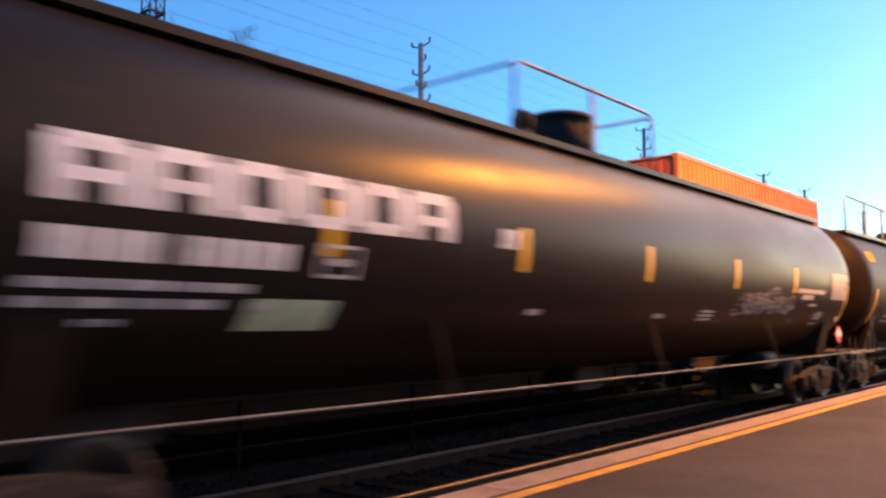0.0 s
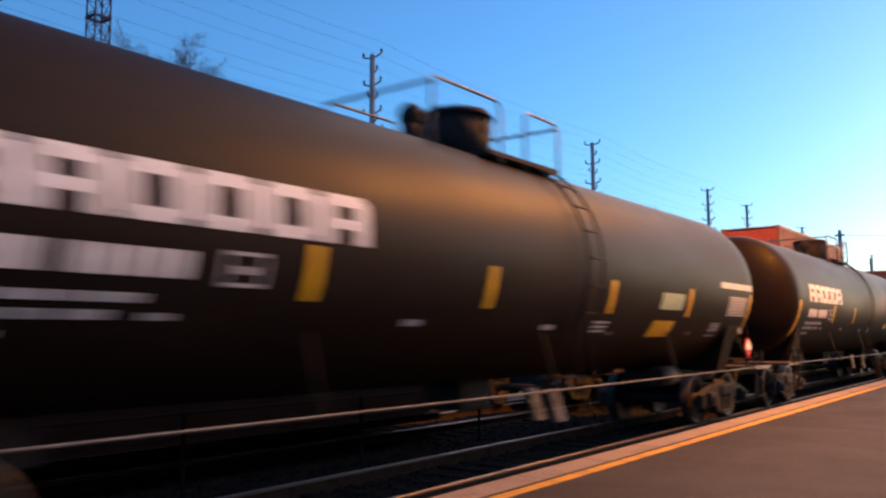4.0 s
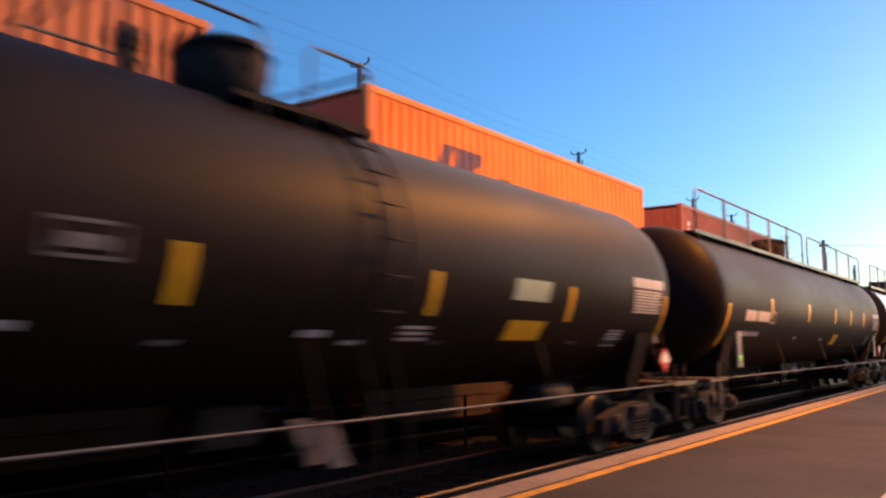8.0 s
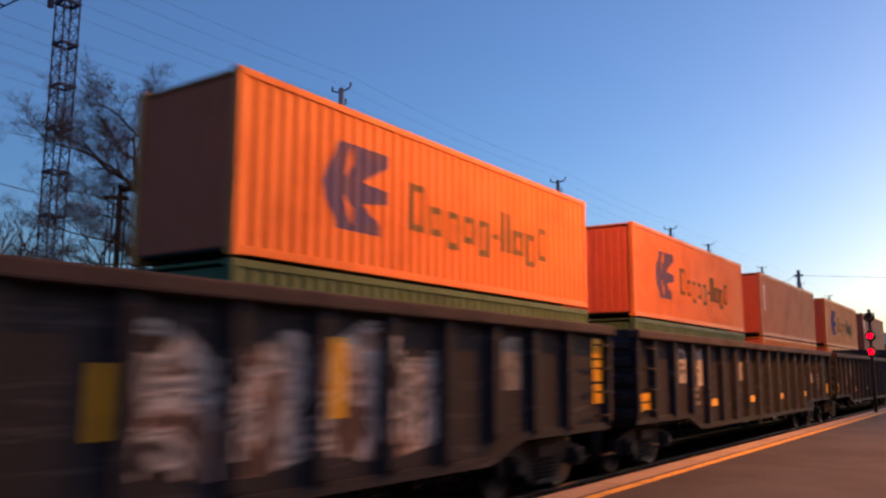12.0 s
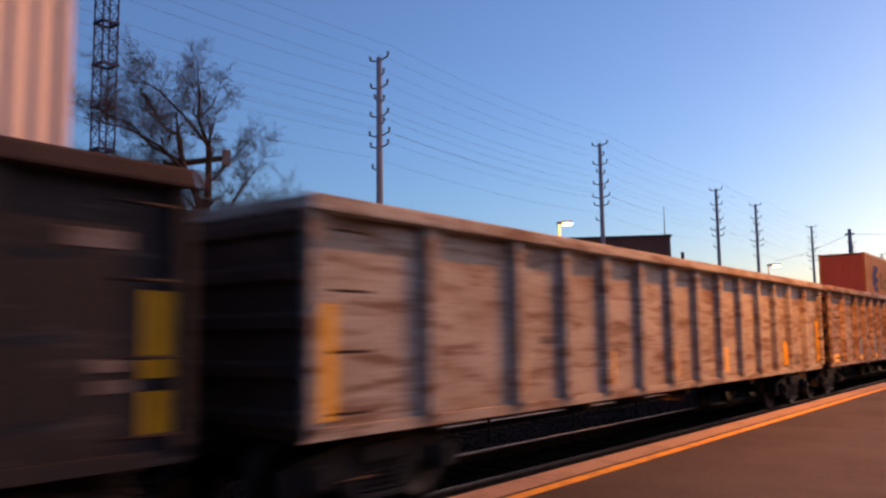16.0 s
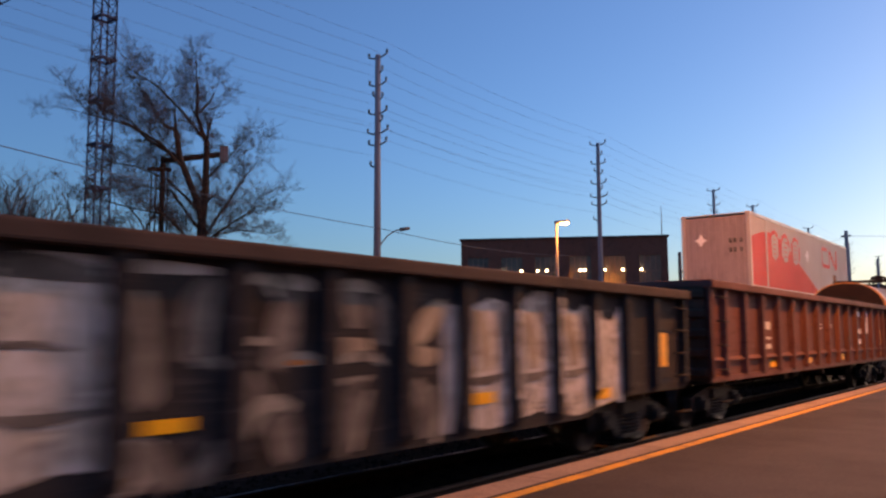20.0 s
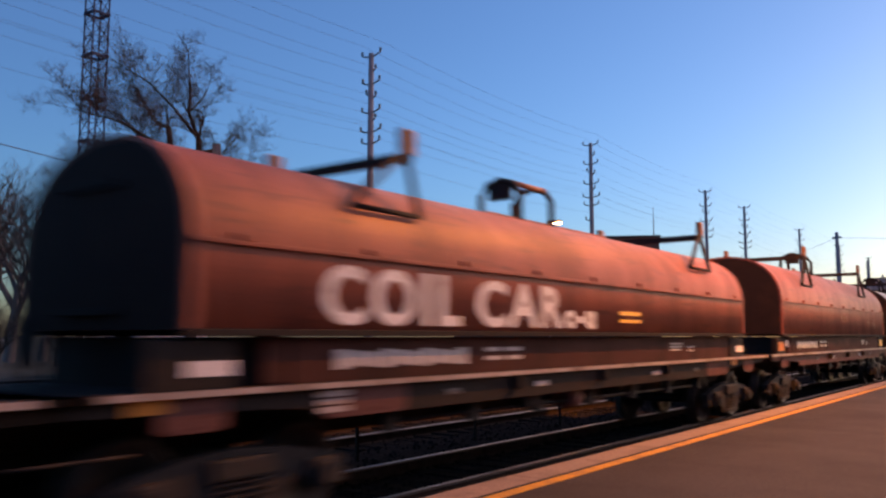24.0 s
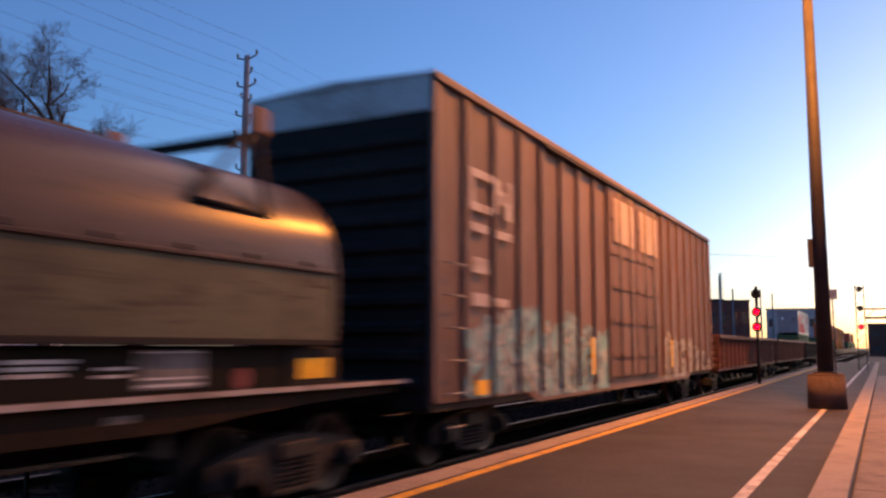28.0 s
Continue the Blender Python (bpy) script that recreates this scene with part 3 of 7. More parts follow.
for a, b, za, zb in (((-31, 5), (-33.8, 37.8), 9.6, 8.4), ((-33.8, 37.8), (-36, 66), 8.4, 9.0)):
    bm = B()
    pipe(bm, [(a[0] + (b[0] - a[0]) * f, a[1] + (b[1] - a[1]) * f, za + (zb - za) * f - 1.6 * f * (1 - f)) for f in [k / 8 for k in range(9)]], 0.02, 4)
    part("service_wire", bm, M["wire"], wires)

cross = thing("cross_pole", "plain wooden pole with wires running across the line", "utility pole", at=pose(-20.0, 102.6, -0.4))
bm = B()
tube(bm, (0, 0, 0), (0, 0, 14.0), 0.26, 0.2, seg=10)
part("shaft", bm, M["pole"], cross)
bm = B()
box(bm, -0.5, 0.5, -0.12, 0.12, 13.3, 13.5)
part("crossarm", bm, M["pole"], cross)
bm = B()
pipe(bm, [(0, 0, 13.4), (12, 6, 12.9), (26, 13, 12.8), (40, 20, 13.2)], 0.02, 4)
part("wire", bm, M["wire"], cross)
bm = B()
pipe(bm, [(0, 0, 13.4), (-7, 8, 12.2), (-14, 20, 12.6)], 0.02, 4)
part("wire", bm, M["wire"], cross)


# ---- yard lamp, building, house, crane ----
yard = thing("street_lamp", "lit sodium street lamp on a slim post", "street lamp", at=pose(-29.45, 52.3, -0.4))
bm = B()
tube(bm, (0, 0, 0), (0, 0, 10.3), 0.12, 0.1, seg=10)
part("post", bm, M["pole"], yard)
bm = B()
box(bm, -0.1, 1.0, -0.18, 0.18, 10.25, 10.45, 0.04)
hd = part("lamp_head", bm, M["steel"], yard)
bm = B()
box(bm, 0.35, 0.98, -0.15, 0.15, 10.19, 10.25, 0.01)
part("lens", bm, M["lamp_on"], hd, "glowing orange lens")
yard2 = thing("street_lamp", "lit sodium street lamp on a slim post", "street lamp", at=pose(-33.0, 116.0, -0.4))
bm = B()
tube(bm, (0, 0, 0), (0, 0, 11.5), 0.13, 0.1, seg=8)
part("post", bm, M["pole"], yard2)
bm = B()
box(bm, -0.1, 1.6, -0.25, 0.25, 11.4, 11.65, 0.04)
hd = part("lamp_head", bm, M["steel"], yard2)
bm = B()
box(bm, 0.6, 1.5, -0.2, 0.2, 11.3, 11.4, 0.01)
part("lens", bm, M["lamp_on"], hd, "glowing orange lens")


def polar(az, dist):
    return (-math.sin(radians(az)) * dist, math.cos(radians(az)) * dist)


def building(name, label, az0, az1, dist, z_top, depth, mat, rows, cols, lit=None, win=(0.62, 0.55), group=""):
    """A block whose long front runs between two bearings from the platform, with real window openings set in bays."""
    a, b = Vector(polar(az0, dist)), Vector(polar(az1, dist))
    length = (b - a).length
    yaw = math.degrees(math.atan2(b.y - a.y, b.x - a.x))
    ob = thing(name, label, "building", group, at=pose(a.x, a.y, -0.45, 0, 0, yaw))
    top = z_top + 0.45
    bm = B()
    box(bm, 0, length, 0.35, depth, 0, top - 0.1)
    part("wall", bm, mat, ob)
    bm = B()
    box(bm, -0.15, length + 0.15, -0.12, depth + 0.1, top - 0.1, top + 0.12, 0.03)
    part("roof", bm, M["shingle"], ob)
    cw, rh = length / cols, (top - 0.6) / rows
    for c in range(cols + 1):
        bm = B()
        w = cw * (1 - win[0]) / 2
        box(bm, max(c * cw - w, 0), min(c * cw + w, length), 0, 0.35, 0, top - 0.1)
        part("pier", bm, mat, ob)
    for r in range(rows + 1):
        z0 = r * rh - rh * (1 - win[1]) / 2
        z1 = r * rh + rh * (1 - win[1]) / 2
        if r == rows:
            z1 = top - 0.1
        bm = B()
        box(bm, 0, length, 0.05, 0.35, max(z0, 0), z1)
        part("spandrel", bm, mat, ob)
    for r in range(rows):
        for c in range(cols):
            w = cw * (1 - win[0]) / 2
            x0, x1 = c * cw + w, (c + 1) * cw - w
            z0, z1 = r * rh + rh * (1 - win[1]) / 2, (r + 1) * rh - rh * (1 - win[1]) / 2
            bm = B()
            box(bm, x0, x1, 0.2, 0.24, z0, z1)
            wd = part("window", bm, M["glass"], ob)
            bm = B()
            for k in range(1, 4):
                xx = x0 + (x1 - x0) * k / 4
                box(bm, xx - 0.04, xx + 0.04, 0.14, 0.2, z0, z1)
            box(bm, x0, x1, 0.135, 0.195, (z0 + z1) / 2 - 0.04, (z0 + z1) / 2 + 0.04)
            part("mullion", bm, M["steel"], wd)
            if lit and (r, c) in lit:
                bm = B()
                for f in lit[r, c]:
                    xx = x0 + (x1 - x0) * f
                    bmesh.ops.create_icosphere(bm, subdivisions=2, radius=0.12, matrix=Matrix.Translation((xx, 0.06, z0 + (z1 - z0) * 0.55)))
                part("ceiling_bulb", bm, M["bulb_on"], wd, "glowing warm bulbs behind the window")
    return ob


building("factory_building", "dark brick two-storey building with lit windows", 36.05, 21.95, 86, 11.8, 20, M["brick"], 2, 6, {(1, 1): (0.15, 0.97), (1, 2): (0.1, 0.55), (1, 3): (0.5, 0.7), (1, 4): (0.03, 0.85), (1, 5): (0.1,)})
aer = thing("antenna_mast", "thin antenna mast on the roof of the building", "antenna", at=pose(*polar(22.3, 88), 11.7))
bm = B()
tube(bm, (0, 0, 0), (0, 0, 3.5), 0.06, 0.03, seg=6)
part("rod", bm, M["steel"], aer)
stack = thing("roof_vent", "small dark roof vent stack with a hooked cap", "vent", at=pose(*polar(21.2, 95), -0.45))
bm = B()
tube(bm, (0, 0, 0), (0, 0, 11.4), 0.22, 0.2, seg=8)
pipe(bm, [(0, 0, 9.0), (0.7, 0, 9.6), (1.3, 0, 9.6), (1.5, 0, 9.2)], 0.1, 6)
part("pipe", bm, M["steel"], stack)

building("brick_block", "low red brick block beyond the bridge", 13.6, 9.2, 190, 12.0, 20, M["brick_red"], 3, 7, None, (0.4, 0.5))
building("warehouse", "pale low warehouse by the far tracks", 6.6, 3.6, 210, 10.6, 25, M["galv"], 2, 5, None, (0.5, 0.35))
building("brown_block", "brown far building beside the line", 10.2, 7.6, 150, 9.6, 20, M["brick_red"], 2, 4, None, (0.5, 0.4))
building("brick_block", "low brown block at the end of the street", 0.8, -6.0, 230, 7.5, 20, M["brick"], 2, 8, None, (0.5, 0.4))
for az, d, h in ((9.4, 140, 13.5), (8.6, 150, 12.0), (6.9, 190, 14.5), (6.2, 180, 13.0)):
    mp = thing("far_pole", "thin far pole against the sunset", "utility pole", "far poles", at=pose(*polar(az, d), -0.4))
    bm = B()
    tube(bm, (0, 0, 0), (0, 0, h), 0.2, 0.14, seg=8)
    part("shaft", bm, M["pole"], mp)

house = thing("house", "small white house with a dark hipped roof", "house", at=pose(*polar(58.0, 45.0), -0.4, 0, 0, 58))
bm = B()
box(bm, -2.12, 4.2, 0.0, 6.0, 0, 4.6)
part("wall", bm, M["render_white"], house)
bm = B()
v = [bm.verts.new(p) for p in ((-3.0, -0.7, 4.6), (4.9, -0.7, 4.6), (4.9, 6.7, 4.6), (-3.0, 6.7, 4.6), (-0.63, 2.6, 6.5), (2.4, 2.6, 6.5))]
for q in ((0, 1, 5, 4), (1, 2, 5), (2, 3, 4, 5), (3, 0, 4), (3, 2, 1, 0)):
    bm.faces.new([v[i] for i in q])
part("roof", bm, M["shingle"], house)
bm = B()
box(bm, -3.02, 4.92, -0.74, -0.7, 4.5, 4.62)
part("fascia", bm, M["render_white"], house)
for x in (0.0, 2.3):
    bm = B()
    box(bm, x - 0.33, x + 0.33, -0.03, 0.02, 2.45, 4.15)
    w = part("window", bm, M["glass"], house)
    bm = B()
    for a, b, c, d in ((x - 0.42, x + 0.42, 2.35, 2.45), (x - 0.42, x + 0.42, 4.15, 4.25), (x - 0.42, x - 0.33, 2.45, 4.15), (x + 0.33, x + 0.42, 2.45, 4.15), (x - 0.33, x + 0.33, 3.26, 3.32)):
        box(bm, a, b, -0.06, 0.0, c, d)
    part("frame", bm, M["steel"], w)
flood = thing("flood_light", "greenish white flood light on a slim pole by the house", "lamp", at=pose(*polar(56.45, 43.0), -0.4))
bm = B()
tube(bm, (0, 0, 0), (0, 0, 6.0), 0.04, 0.03, seg=8)
part("pole", bm, M["signal_black"], flood)
bm = B()
bmesh.ops.create_icosphere(bm, subdivisions=2, radius=0.09, matrix=Matrix.Translation((0, 0, 6.1)))
part("bulb", bm, M["green_glow"], flood, "glowing greenish white bulb")

crane = thing("tower_crane", "tall dark lattice tower crane mast with a jib", "crane", at=pose(*polar(60.35, 68.0), -0.4))
H, hw = 33.0, 0.63
for sx in (-hw, hw):
    for sy in (-hw, hw):
        bm = B()
        box(bm, sx - 0.05, sx + 0.05, sy - 0.05, sy + 0.05, 0, H)
        part("leg", bm, M["crane"], crane)
for face in range(4):
    bm = B()
    for k in range(int(H / 1.1)):
        z0, z1 = k * 1.1, k * 1.1 + 1.1
        c = [(-hw, -hw), (hw, -hw), (hw, hw), (-hw, hw)]
        a, b = c[face], c[(face + 1) % 4]
        if k % 2:
            a, b = b, a
        tube(bm, (*a, z0), (*b, z1), 0.036, seg=5, caps=False)
        tube(bm, (*a, z1), (*b, z1), 0.034, seg=5, caps=False)
    part("bracing", bm, M["crane"], crane)["kind"] = "stuff"
for k in range(1, 10):
    bm = B()
    for sy in (-1, 1):
        box(bm, -hw - 0.1, hw + 0.1, sy * hw - 0.09, sy * hw + 0.09, k * 3.4 - 0.1, k * 3.4 + 0.1)
        box(bm, sy * hw - 0.09, sy * hw + 0.09, -hw + 0.09, hw - 0.09, k * 3.4 - 0.1, k * 3.4 + 0.1)
    part("collar", bm, M["crane"], crane)
bm = B()
box(bm, -1.5, 1.5, -1.5, 1.5, H, H + 0.7, 0.05)
part("slewing_ring", bm, M["crane"], crane)
bm = B()
for k in range(14):
    x0, x1 = -1.2 - 2 * k, -3.2 - 2 * k
    for a, b in (((x0, -0.6, 0.6), (x1, -0.6, 0.6)), ((x0, 0.6, 0.6), (x1, 0.6, 0.6)), ((x0, 0, 1.8), (x1, 0, 1.8)), ((x0, -0.6, 0.6), (x1, 0, 1.8)), ((x0, 0.6, 0.6), (x1, 0, 1.8)), ((x0, -0.6, 0.6), (x0, 0.6, 0.6))):
        tube(bm, (a[0], a[1], a[2] + H), (b[0], b[1], b[2] + H), 0.07, seg=5, caps=False)
part("jib", bm, M["crane"], crane)
bm = B()
tube(bm, (-2.2, -0.2, H + 0.6), (-2.2, -0.2, H - 1.4), 0.02, seg=4)
box(bm, -2.4, -2.0, -0.4, 0.0, H - 2.2, H - 1.4, 0.05)
part("hook_block", bm, M["crane"], crane)


# ---- bare trees ----
def bare_tree(name, label, at, height, seed, spread=1.0, depth=6, group="", wood="bark"):
    rng = random.Random(seed)
    ob = thing(name, label, "tree", group, at=at)
    trunk, limbs, twigs = B(), B(), B()

    def grow(p, d, length, r, level):
        bm = trunk if level == 0 else limbs if level < 4 else twigs
        pts, q, dd = [p], p.copy(), d.copy()
        n = 4 if level < 3 else 3
        for k in range(n):
            dd = (dd + Vector((rng.uniform(-1, 1), rng.uniform(-1, 1), rng.uniform(-0.35, 0.6))) * (0.06 + 0.05 * level if level < 3 else 0.26)).normalized()
            q = q + dd * (length / n)
            pts.append(q.copy())
        for k in range(n):
            ra, rb = r * (1 - 0.4 * k / n), r * (1 - 0.4 * (k + 1) / n)
            tube(bm, pts[k], pts[k + 1], ra, rb, seg=10 if level == 0 else 6 if level < 3 else 4 if level < 4 else 3, caps=False)
        if level >= depth:
            return
        kids = 5 if level == 0 else 4 if level < 3 else 3
        turn = rng.uniform(0, math.tau)
        for k in range(kids):
            f = rng.uniform(0.35, 1.0) if k else 1.0
            i = min(int(f * n), n - 1)
            o = pts[i].lerp(pts[i + 1], f * n - i if f < 1 else 1.0)
            a = turn + k * math.tau / kids + rng.uniform(-0.5, 0.5)
            side = Vector((math.cos(a), math.sin(a), rng.uniform(-0.15, 0.75)))
            nd = (dd * rng.uniform(0.55, 0.95) + side * spread * rng.uniform(0.5, 0.95)).normalized()
            grow(o, nd, length * rng.uniform(0.6, 0.8), max(r * 0.6 * rng.uniform(0.75, 1.0), 0.008), level + 1)

    grow(Vector((0, 0, 0)), Vector((0.02, 0.0, 1)).normalized(), height * 0.3, height * 0.024, 0)
    part("trunk", trunk, M[wood], ob)
    part("crown", limbs, M[wood], ob)["kind"] = "stuff"
    part("twig_mass", twigs, M["twig"], ob)["kind"] = "stuff"
    return ob


def great_tree(at):
    """The large bare tree: a forked trunk, a few long limbs, clouds of fine twigs."""
    rng = random.Random(7)
    ob = thing("tree", "large bare winter tree with a forked trunk and fine twigs", "tree", at=at)
    trunk, limbs, twigs = B(), B(), B()

    def twig(p, d, length, r, level):
        n = 3
        for k in range(n):
            d = (d + Vector((rng.uniform(-1, 1), rng.uniform(-1, 1), rng.uniform(-0.6, 0.9))) * 0.2).normalized()
            q = p + d * (length / n)
            tube(twigs if level else limbs, p, q, r, r * 0.75, seg=3 if level else 4, caps=False)
            r *= 0.75
            if level < 3:
                for j in range(3 if level == 1 else 2):
                    s = Vector((rng.uniform(-1, 1), rng.uniform(-1, 1), rng.uniform(-0.5, 0.9))).normalized()
                    twig(q, (d * 0.6 + s).normalized(), length * rng.uniform(0.4, 0.62), max(r * 0.5, 0.0052), level + 1)
            p = q

    def limb(pts, r0, r1, bm, step=0.9, reach=1.7):
        pts = [Vector(p) for p in pts]
        run = sum((b - a).length for a, b in zip(pts, pts[1:]))
        done = 0.0
        for a, b in zip(pts, pts[1:]):
            ln = (b - a).length
            ra, rb = r0 + (r1 - r0) * done / run, r0 + (r1 - r0) * (done + ln) / run
            tube(bm, a, b, ra, rb, seg=9, caps=False)
            if bm is limbs:
                for k in range(max(int(ln / step), 1)):
                    o = a.lerp(b, (k + rng.random()) / max(int(ln / step), 1))
                    s = Vector((rng.uniform(-1, 1), rng.uniform(-1, 1), rng.uniform(-0.3, 0.9))).normalized()
                    twig(o, ((b - a).normalized() * 0.9 + s).normalized(), reach * rng.uniform(0.6, 1.15), max(rb * 0.35, 0.02), 0)
            done += ln
        twig(pts[-1], (pts[-1] - pts[-2]).normalized(), reach, r1 * 0.8, 0)

    limb([(0, 0, 0), (0.05, 0, 5.0), (0.0, 0, 8.2)], 0.326, 0.252, trunk)
    limb([(0, 0, 8.0), (0.15, 0.1, 10.0), (0.13, 0.2, 12.6)], 0.204, 0.154, limbs, 1.5, 1.26)
    limb([(0.13, 0.2, 12.5), (-0.43, 0.1, 14.0), (-0.38, 0.0, 15.3), (-0.5, 0.2, 16.3)], 0.129, 0.042, limbs, 0.272, 1.56)
    limb([(-0.42, 0.1, 14.0), (0.25, 0.6, 14.9), (0.5, 1.0, 15.6)], 0.068, 0.028, limbs, 0.286, 1.56)
    limb([(0.1, 0.2, 12.6), (-1.2, -0.6, 14.0), (-2.4, -1.0, 15.1), (-3.6, -1.3, 15.7)], 0.0952, 0.028, limbs, 0.286, 1.68)
    limb([(0, 0, 8.2), (-0.4, -0.2, 9.6), (-1.2, -0.4, 11.5), (-1.43, -0.3, 13.0)], 0.204, 0.14, limbs, 1.09, 1.35)
    limb([(-1.43, -0.3, 13.0), (-2.0, -0.2, 13.2), (-2.9, 0.5, 14.7), (-3.4, 0.8, 15.6)], 0.0952, 0.028, limbs, 0.286, 1.56)
    limb([(-1.2, -0.4, 11.5), (-2.84, 0.3, 12.5), (-3.87, 0.8, 13.7), (-5.4, 1.0, 14.3)], 0.116, 0.028, limbs, 0.286, 1.77)
    limb([(-1.0, -0.3, 11.0), (-2.2, -1.6, 12.0), (-3.6, -2.4, 12.6), (-5.4, -2.8, 12.9)], 0.0884, 0.0245, limbs, 0.286, 1.77)
    limb([(0, 0, 7.2), (1.2, 0.5, 9.2), (2.0, 0.7, 10.6), (2.8, 0.8, 11.7)], 0.0884, 0.0245, limbs, 0.34, 1.68)
    limb([(0, 0, 7.0), (1.4, -0.8, 8.0), (2.9, -1.2, 9.0)], 0.0748, 0.021, limbs, 0.286, 1.68)
    limb([(0, 0, 7.6), (-1.6, 0.8, 9.9), (-3.1, 1.2, 10.2), (-4.4, 1.4, 9.8)], 0.0884, 0.0245, limbs, 0.286, 1.77)
    limb([(0, 0, 6.6), (-1.8, -0.9, 8.4), (-3.4, -1.4, 8.6), (-4.8, -1.6, 8.9)], 0.0816, 0.021, limbs, 0.286, 1.77)
    limb([(-0.2, 0, 8.9), (-1.9, 1.0, 10.6), (-3.4, 1.6, 11.3), (-5.0, 1.9, 11.6)], 0.085, 0.022, limbs, 0.3, 1.7)
    limb([(0, 0, 6.9), (-1.4, 0.6, 7.6), (-2.9, 0.9, 7.5), (-4.3, 1.0, 7.9)], 0.078, 0.02, limbs, 0.3, 1.6)
    limb([(0.1, 0.1, 10.4), (1.1, 0.6, 11.7), (1.9, 0.8, 12.6)], 0.06, 0.02, limbs, 0.3, 1.4)
    limb([(0, 0, 6.8), (0.9, 0.3, 7.6), (2.0, 0.4, 7.9), (2.9, 0.5, 7.8)], 0.06, 0.02, limbs, 0.3, 1.4)
    part("trunk", trunk, M["bark"], ob)
    part("crown", limbs, M["bark"], ob)["kind"] = "stuff"
    part("twig_mass", twigs, M["twig"], ob)["kind"] = "stuff"
    return ob


bare_tree("shrub", "small bare shrub against the house wall", pose(*polar(60.1, 43.5), -0.4), 5.0, 31, spread=0.8, depth=5)
great_tree(pose(*polar(53.8, 45.0), -0.4, 0, 0, 53.8))


def arm_pole(at):
    """A dark pole with a long level arm and a box at its end."""
    ob = thing("arm_pole", "dark pole with a level arm and a box", "pole", at=at)
    bm = B()
    tube(bm, (0, 0, 0), (0, 0, 11.7), 0.17, 0.13, seg=12)
    part("pole", bm, M["bark"], ob)
    for dx, top in ((-0.62, 11.2), (-0.36, 11.6), (0.3, 11.5)):
        bm = B()
        tube(bm, (dx, 0.1, 0), (dx * 0.9, 0.1, top), 0.05, 0.04, seg=6)
        part("conduit", bm, M["bark"], ob)
    bm = B()
    box(bm, -0.8, 0.45, -0.12, 0.12, 10.9, 11.1, 0.02)
    part("bracket", bm, M["bark"], ob)
    bm = B()
    tube(bm, (-0.1, 0, 11.45), (3.0, 0, 12.0), 0.17, 0.16, seg=8)
    part("arm", bm, M["bark"], ob)
    bm = B()
    box(bm, 2.9, 3.35, -0.22, 0.22, 11.55, 12.45, 0.05)
    part("box", bm, M["pole"], ob)
    return ob


arm_pole(pose(*polar(56.4, 45.5), -0.4, 0, 0, 53.8))
bare_tree("tree", "bare winter tree behind the crane", pose(*polar(58.6, 62.0), -0.4, 0, 0, 80), 15.5, 11, depth=5)
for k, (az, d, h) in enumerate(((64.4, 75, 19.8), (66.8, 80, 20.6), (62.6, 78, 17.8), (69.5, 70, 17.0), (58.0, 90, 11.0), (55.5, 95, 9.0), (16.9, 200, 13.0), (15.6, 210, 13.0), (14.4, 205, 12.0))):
    bare_tree("far_tree", "distant bare winter tree", pose(*polar(az, d), -0.4, 0, 0, 50 * k), h, 20 + k, spread=0.75, depth=6, group="far bare trees", wood="hazed_bark")

for k, (az, d, h) in enumerate(((61.8, 63, 5.6), (63.4, 66, 6.4), (65.0, 62, 5.2), (66.7, 65, 6.8), (68.5, 63, 5.8), (70.4, 66, 6.6))):
    bare_tree("shrub", "tall bare shrub in a row beyond the tracks", pose(*polar(az, d), -0.4, 0, 0, 70 * k), h, 60 + k, spread=1.0, depth=5, group="row of bare shrubs")


# ---- signals ----
def signal(name, label, at, heads, lit, height, lattice=False):
    ob = thing(name, label, "railway signal", at=at)
    bm = B()
    if lattice:
        for sx, sy in ((-0.25, -0.25), (0.25, -0.25), (0.25, 0.25), (-0.25, 0.25)):
            box(bm, sx - 0.03, sx + 0.03, sy - 0.03, sy + 0.03, 0, height)
        for k in range(int(height / 0.6)):
            tube(bm, (-0.25, -0.25, k * 0.6), (0.25, -0.25, k * 0.6 + 0.6), 0.02, seg=4)
            tube(bm, (-0.25, -0.25, k * 0.6), (-0.25, 0.25, k * 0.6 + 0.6), 0.02, seg=4)
    else:
        tube(bm, (0, 0, 0), (0, 0, height), 0.06, seg=8)
    part("mast", bm, M["signal_black"], ob)
    for z in heads:
        bm = B()
        tube(bm, (0, 0, z), (0, -0.12, z), 0.19, seg=20)
        tube(bm, (0, -0.12, z), (0, -0.36, z + 0.02), 0.13, 0.12, seg=14, caps=False)
        hd = part("signal_head", bm, M["signal_black"], ob)
        if z in lit:
            bm = B()
            tube(bm, (0, -0.125, z), (0, -0.16, z), 0.085, 0.07, seg=16)
            part("lens", bm, M["red_on"], hd, "glowing red lens")
    return ob


signal("railway_signal", "black railway signal with two red lights by the platform edge", pose(-4.42, 35.2, -0.4), (2.87, 3.47, 4.2), (2.87, 3.47), 4.5)
sg = signal("railway_signal", "tall lattice signal mast with a glowing red light", pose(-1.2, 60.0, -0.4), (3.4, 4.6, 5.85), (3.4,), 6.1, True)
bm = B()
box(bm, 0.2, 5.0, -0.1, 0.1, 3.9, 4.05)
box(bm, 0.2, 5.0, -0.1, 0.1, 4.5, 4.6)
for k in range(5):
    tube(bm, (0.3 + k, 0, 4.0), (0.9 + k, 0, 4.55), 0.03, seg=4)
part("gantry_arm", bm, M["signal_black"], sg)
signal("railway_signal", "far red signal beyond the poles", pose(*polar(11.9, 150.0), -0.4), (8.3,), (8.3,), 8.6)


